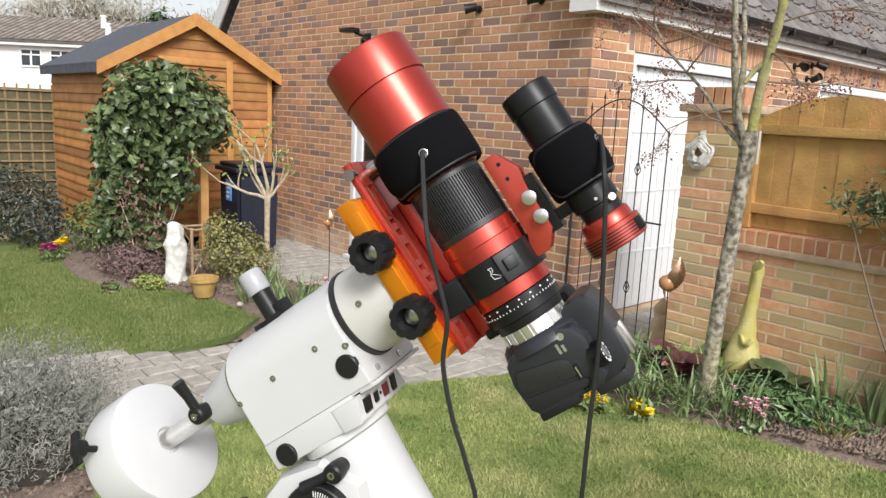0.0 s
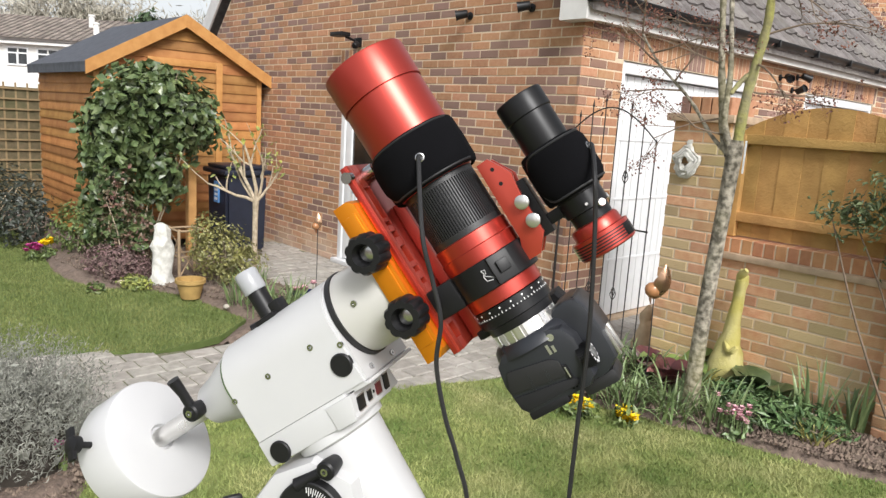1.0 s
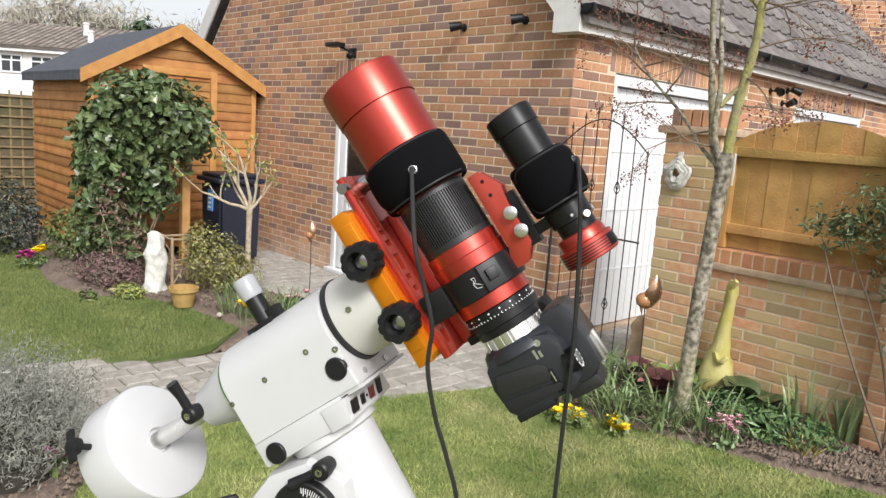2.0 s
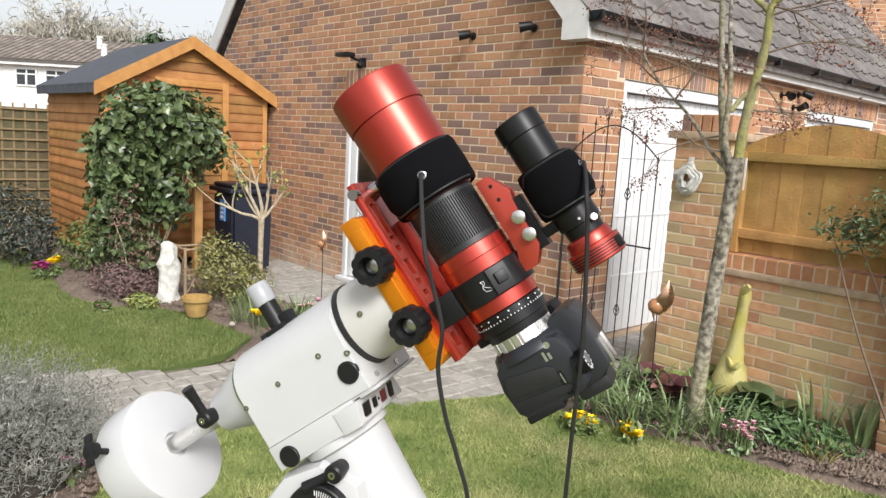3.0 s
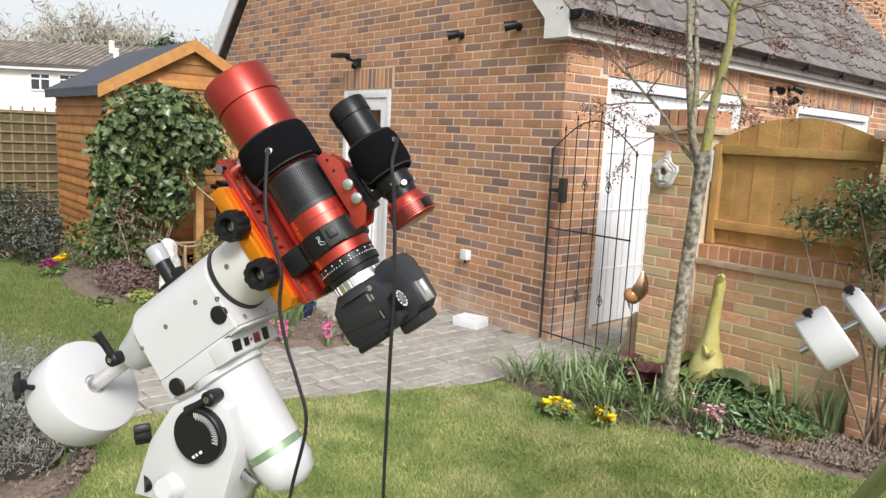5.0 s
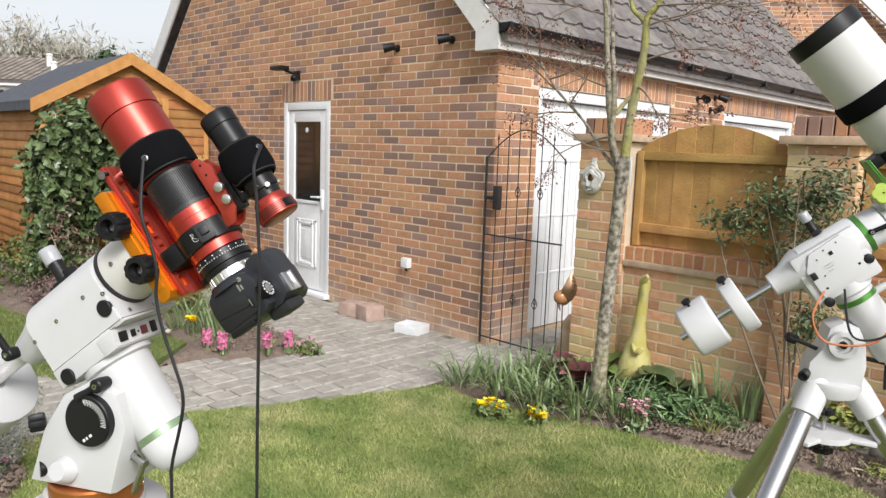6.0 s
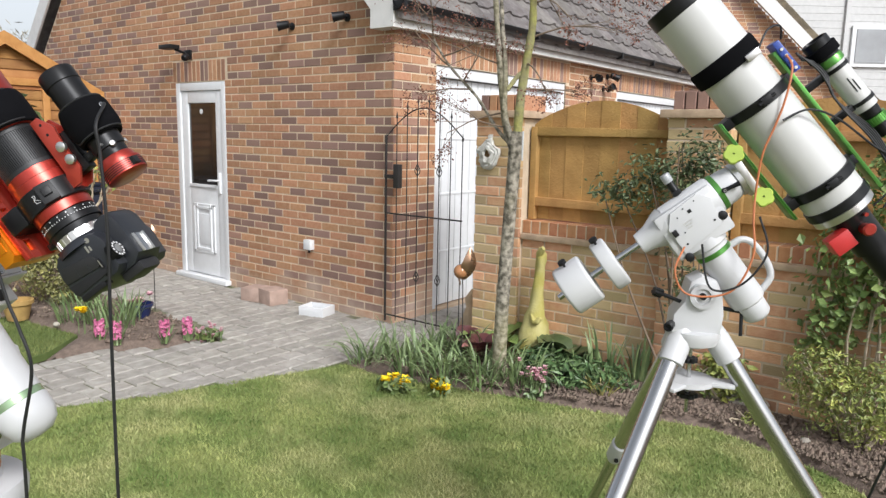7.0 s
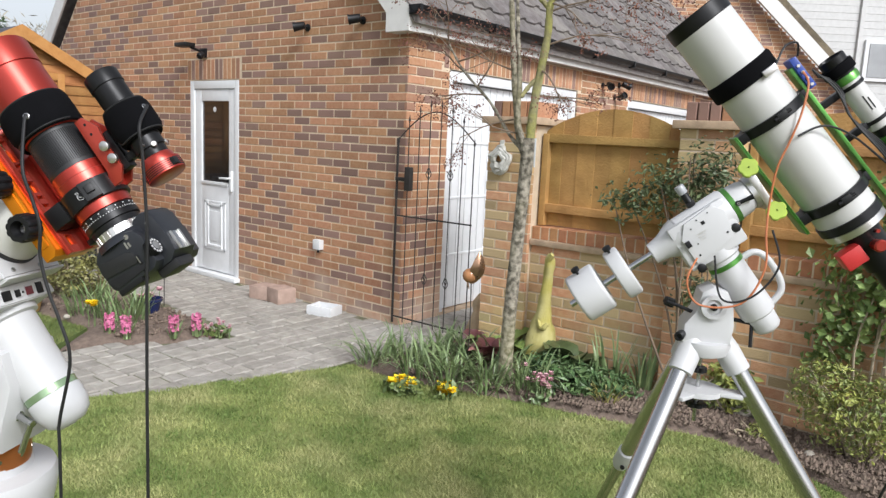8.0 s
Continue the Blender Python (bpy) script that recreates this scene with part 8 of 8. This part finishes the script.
crown("hedge_ivy", tf, [((-8.2, -3.6, 1.0), (0.2, 0.8, 0.7)), ((-8.2, -5.0, 0.8), (0.25, 0.9, 0.7))], 1200, 0.07, m_ivy, 71, label="ivy growing through the trellis")

F35, R35 = Vector((-0.746, 0.666, 0)), Vector((0.666, 0.746, 0))
C35 = Vector((3.575, -4.616, 0))


def far_point(t, D, z):
    return C35 + (F35 + R35 * t) * D + Vector((0, 0, z))


hs = thing("terrace_house", far_point(-0.55, 34, 0), "long white rendered house with a grey tiled roof", "house")
HM = axes(R35, F35, Vector((0, 0, 1)), C35 + F35 * 32)
EV, RG = 4.0, 5.3
bm = NB()
box(bm, -36, -11.2, 0, 6.5, -0.5, EV + 0.05, 0, HM)
part("wall", bm, m_render, hs, smooth=False)
bm = NB()
q = [(-0.35, EV - 0.08), (3.25, RG - 0.12), (6.85, EV - 0.08), (6.85, EV + 0.05), (3.25, RG), (-0.35, EV + 0.05)]
f = [bm.verts.new(HM @ Vector((-36.4, y, z))) for y, z in q]
g = [bm.verts.new(HM @ Vector((-11.0, y, z))) for y, z in q]
bm.faces.new(f)
bm.faces.new(list(reversed(g)))
for j in range(6):
    bm.faces.new((f[j], g[j], g[(j + 1) % 6], f[(j + 1) % 6]))
bmesh.ops.recalc_face_normals(bm, faces=bm.faces)
rf = part("roof", bm, m_farroof, hs, "grey pantiled roof", smooth=False)
# pantiles that can be told apart as a weave of rolls
V, F = [], []
for i in range(14):
    y = -0.38 + i * 0.265
    z = EV + 0.06 + (y + 0.35) * (RG - EV - 0.05) / 3.6
    x = -27.0
    while x < -11.1:
        v, f4 = brick_verts(0.20, 0.05, 0.27)
        o = len(V)
        V += [HM @ Vector((p + x, s + y, r + z - 0.02 + s * 0.30)) for p, s, r in v]
        F += [tuple(k + o for k in h4) for h4 in f4]
        x += 0.30
tagged(hang(new("roof_tiles", raw("roof_tiles", V, F, mat("far_pantile", (0.24, 0.205, 0.175), 0.95, color2=(0.17, 0.14, 0.12), rand="island", scale=2))), rf), kind="stuff")
for x, zb in ((-16.15, 4.75), (-15.4, 4.3)):
    bm = NB()
    lathe(bm, [(0, 0.14), (0.55, 0.12), (0.58, 0.15), (0.66, 0.15)], HM @ Vector((x, (zb - EV) * 2.6, zb)), (0, 0, 1), 12)
    part("flue", bm, m_render, rf)
for x in (-25.6, -24.3, -22.0, -20.7, -18.45, -17.15, -14.0, -12.7):
    bm = NB()
    for a, b, c, d in ((x - 0.48, x + 0.48, 3.60, 3.67), (x - 0.48, x + 0.48, 2.88, 2.95), (x - 0.48, x - 0.41, 2.95, 3.60), (x + 0.41, x + 0.48, 2.95, 3.60), (x - 0.04, x + 0.04, 2.95, 3.42), (x - 0.41, x + 0.41, 3.38, 3.44)):
        box(bm, a, b, -0.06, 0.02, c, d, 0, HM)
    wf = part("window", bm, m_white, hs, "white casement window", smooth=False)
    for a, b in ((x - 0.41, x - 0.04), (x + 0.04, x + 0.41)):
        bm = NB()
        box(bm, a, b, -0.02, 0.03, 2.95, 3.60, 0, HM)
        part("pane", bm, m_farglass, wf, "", smooth=False)
bm = NB()
box(bm, -36, -11.2, -0.30, -0.02, EV - 0.22, EV - 0.09, 0, HM)
part("fascia", bm, m_fascia, hs, smooth=False)


def bare_tree(x, y, h, seed):
    t = thing("bare_tree", (x, y, 0), "tall bare winter tree behind the houses", "tree", "bare trees on the skyline")
    rng = random.Random(seed)
    bm = NB()
    tube(bm, [(x, y, -0.1), (x, y, h * 0.25), (x + 0.2, y, h * 0.5)], [0.35, 0.28, 0.2], 8)
    part("trunk", bm, m_twig, t)
    tips2 = []
    bm = NB()
    for i in range(8):
        a = rng.uniform(0, 6.28)
        limb(bm, (x + 0.1, y, h * rng.uniform(0.25, 0.5)), (math.cos(a) * 0.6, math.sin(a) * 0.6, 1.0), h * rng.uniform(0.32, 0.45), 0.09, 2, rng, tips2, 0.5, 0.35, 3)
    part("limb", bm, m_twig, t)
    rngn = np.random.default_rng(seed)
    k = 2600
    idx = rngn.integers(0, len(tips2), k)
    C = np.array([list(tips2[i][0]) for i in idx]) + rngn.normal(size=(k, 3)) * 0.5
    Uu = rngn.normal(size=(k, 3)) * 0.5 + [0, 0, 0.8]
    hang(new("twig_mass", leaf_mesh("twig_mass", C, rngn.normal(size=(k, 3)), Uu, rngn.uniform(0.35, 0.8, k), m_twig, 0.018)), t)


rng = random.Random(12)
for i in range(15):
    tt = -0.95 + i * 0.055
    p = far_point(tt, rng.uniform(54, 66), 0)
    bare_tree(p.x, p.y, rng.uniform(7.0, 8.8), 100 + i)
for tt, D in ((-0.40, 52), (-0.47, 55)):
    p = far_point(tt, D, 0)
    et = thing("evergreen_tree", p, "dark evergreen tree behind the houses", "tree")
    bm = NB()
    rod(bm, p, p + Vector((0, 0, 5)), 0.2, 0.1)
    part("trunk", bm, m_twig, et)
    crown("crown", et, [(tuple(p + Vector((0, 0, 6.0))), (1.1, 1.1, 1.7))], 900, 0.5, m_farever, int(D))
woods = crown("far_woods", None, [(tuple(far_point(-1.0 + 0.09 * i, 78, 3.5)), (5.0, 5.0, 4.2 + 0.8 * math.sin(i * 2.1))) for i in range(12)], 15000, 0.8, m_twig, 77, aspect=0.03)
tagged(woods, "grey leafless woods far behind the houses", "woods", kind="stuff")

# house beyond the garden wall
F7, R7 = Vector((-0.616, 0.788, 0)), Vector((0.788, 0.616, 0))
C7 = Vector((4.09, -4.521, 0))
NM = axes(R7, F7, Vector((0, 0, 1)), C7 + F7 * 15)
nh = thing("brick_house", NM @ Vector((5, 1, 0)), "brick house with white bargeboard, tiled slope and white weatherboards", "house")
A0, Z0, A1, Z1 = 3.9, 6.48, 8.7, 2.15
sl = (Z1 - Z0) / (A1 - A0)


def gab(off):
    return [(A0 + off, Z0), (A1 + off, Z1)]


def ext(poly, b0, b1, m, name, label=""):
    bm = NB()
    prism(bm, poly, b0, b1, 0.0, NM)
    return part(name, bm, m, nh, label, smooth=False)


wl = ext([(-3, -0.2), (A1 - 0.0, -0.2), (A1, Z1), (A0, Z0), (-0.5, 2.5 + 0.0), (-3, 2.4)], 0.0, 4.0, m_mortar, "gable_wall")
V, F = [], []
for i in range(90):
    z = 0.9 + i * 0.075
    if z > 7.0:
        break
    a1 = min(A1, A0 + (z - Z0) / sl)
    a0 = -0.5 + max(0, (z - 2.5)) / (Z0 - 2.5) * (A0 + 0.5) + 0.1
    x = a0 + (0.1125 if i % 2 else 0)
    while x < a1:
        l = min(0.215, a1 - x)
        if x > 2.0 and l > 0.03:
            v, f = brick_verts(l, 0.065, 0.02)
            o = len(V)
            V += [NM @ Vector((p + x, q - 0.004, r + z)) for p, q, r in v]
            F += [tuple(k + o for k in g) for g in f]
        x += 0.225
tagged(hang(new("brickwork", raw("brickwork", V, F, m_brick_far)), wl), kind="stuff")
ext([(A0, Z0 - 0.05), (A1, Z1 - 0.05), (A1 + 0.34, Z1), (A0 + 0.34, Z0)], -0.25, -0.18, m_fascia, "bargeboard", "white painted bargeboard")
rs = ext([(A0 + 0.34, Z0), (A1 + 0.34, Z1), (A1 + 0.70, Z1), (A0 + 0.70, Z0)], 0.05, 0.4, m_brown_tile, "roof_slope", "brown tiled roof slope")
V, F = [], []
for i in range(19):
    z = Z1 + i * 0.22
    for j in range(2):
        a = A0 + (z - Z0) / sl + 0.35 + j * 0.17
        v, f = brick_verts(0.18, 0.24, 0.03)
        o = len(V)
        V += [NM @ Vector((p + a + r / sl, q + 0.02 - r * 0.06, r + z)) for p, q, r in v]
        F += [tuple(k + o for k in g) for g in f]
tagged(hang(new("slope_tiles", raw("slope_tiles", V, F, m_brown_tile)), rs), kind="stuff")
ext([(A0 + 0.4, Z0 + 1), (A0 + 0.5, Z0), (A1 + 0.5, Z1), (14, Z1), (14, Z0 + 1)], 0.9, 3.0, m_clad, "dormer_wall", "white weatherboarded wall")
for i in range(38):
    z = 1.7 + i * 0.15
    ends = [A0 + (min(h, Z0) - Z0) / sl + 0.55 for h in (z, z + 0.145)]
    bm = NB()
    prism(bm, [(ends[0], z), (14, z), (14, z + 0.145), (ends[1], z + 0.145)], 0.86, 0.90, 0.0, NM)
    part("weatherboard", bm, m_clad, nh, smooth=False)
bm = NB()
box(bm, 8.49, 8.58, 0.80, 0.855, 2.2, 6.5, 0, NM)
part("corner_post", bm, m_clad, nh, smooth=False)
bm = NB()
box(bm, 8.67, 10.3, 0.80, 0.855, 3.30, 4.16, 0, NM)
wn2 = part("window", bm, m_white, nh, "white window frame", smooth=False)
bm = NB()
box(bm, 8.76, 9.42, 0.785, 0.80, 3.38, 4.08, 0, NM)
box(bm, 9.52, 10.2, 0.785, 0.80, 3.38, 4.08, 0, NM)
part("pane", bm, m_paleglass, wn2, "window pane with a pale reflection in its colour", smooth=False)
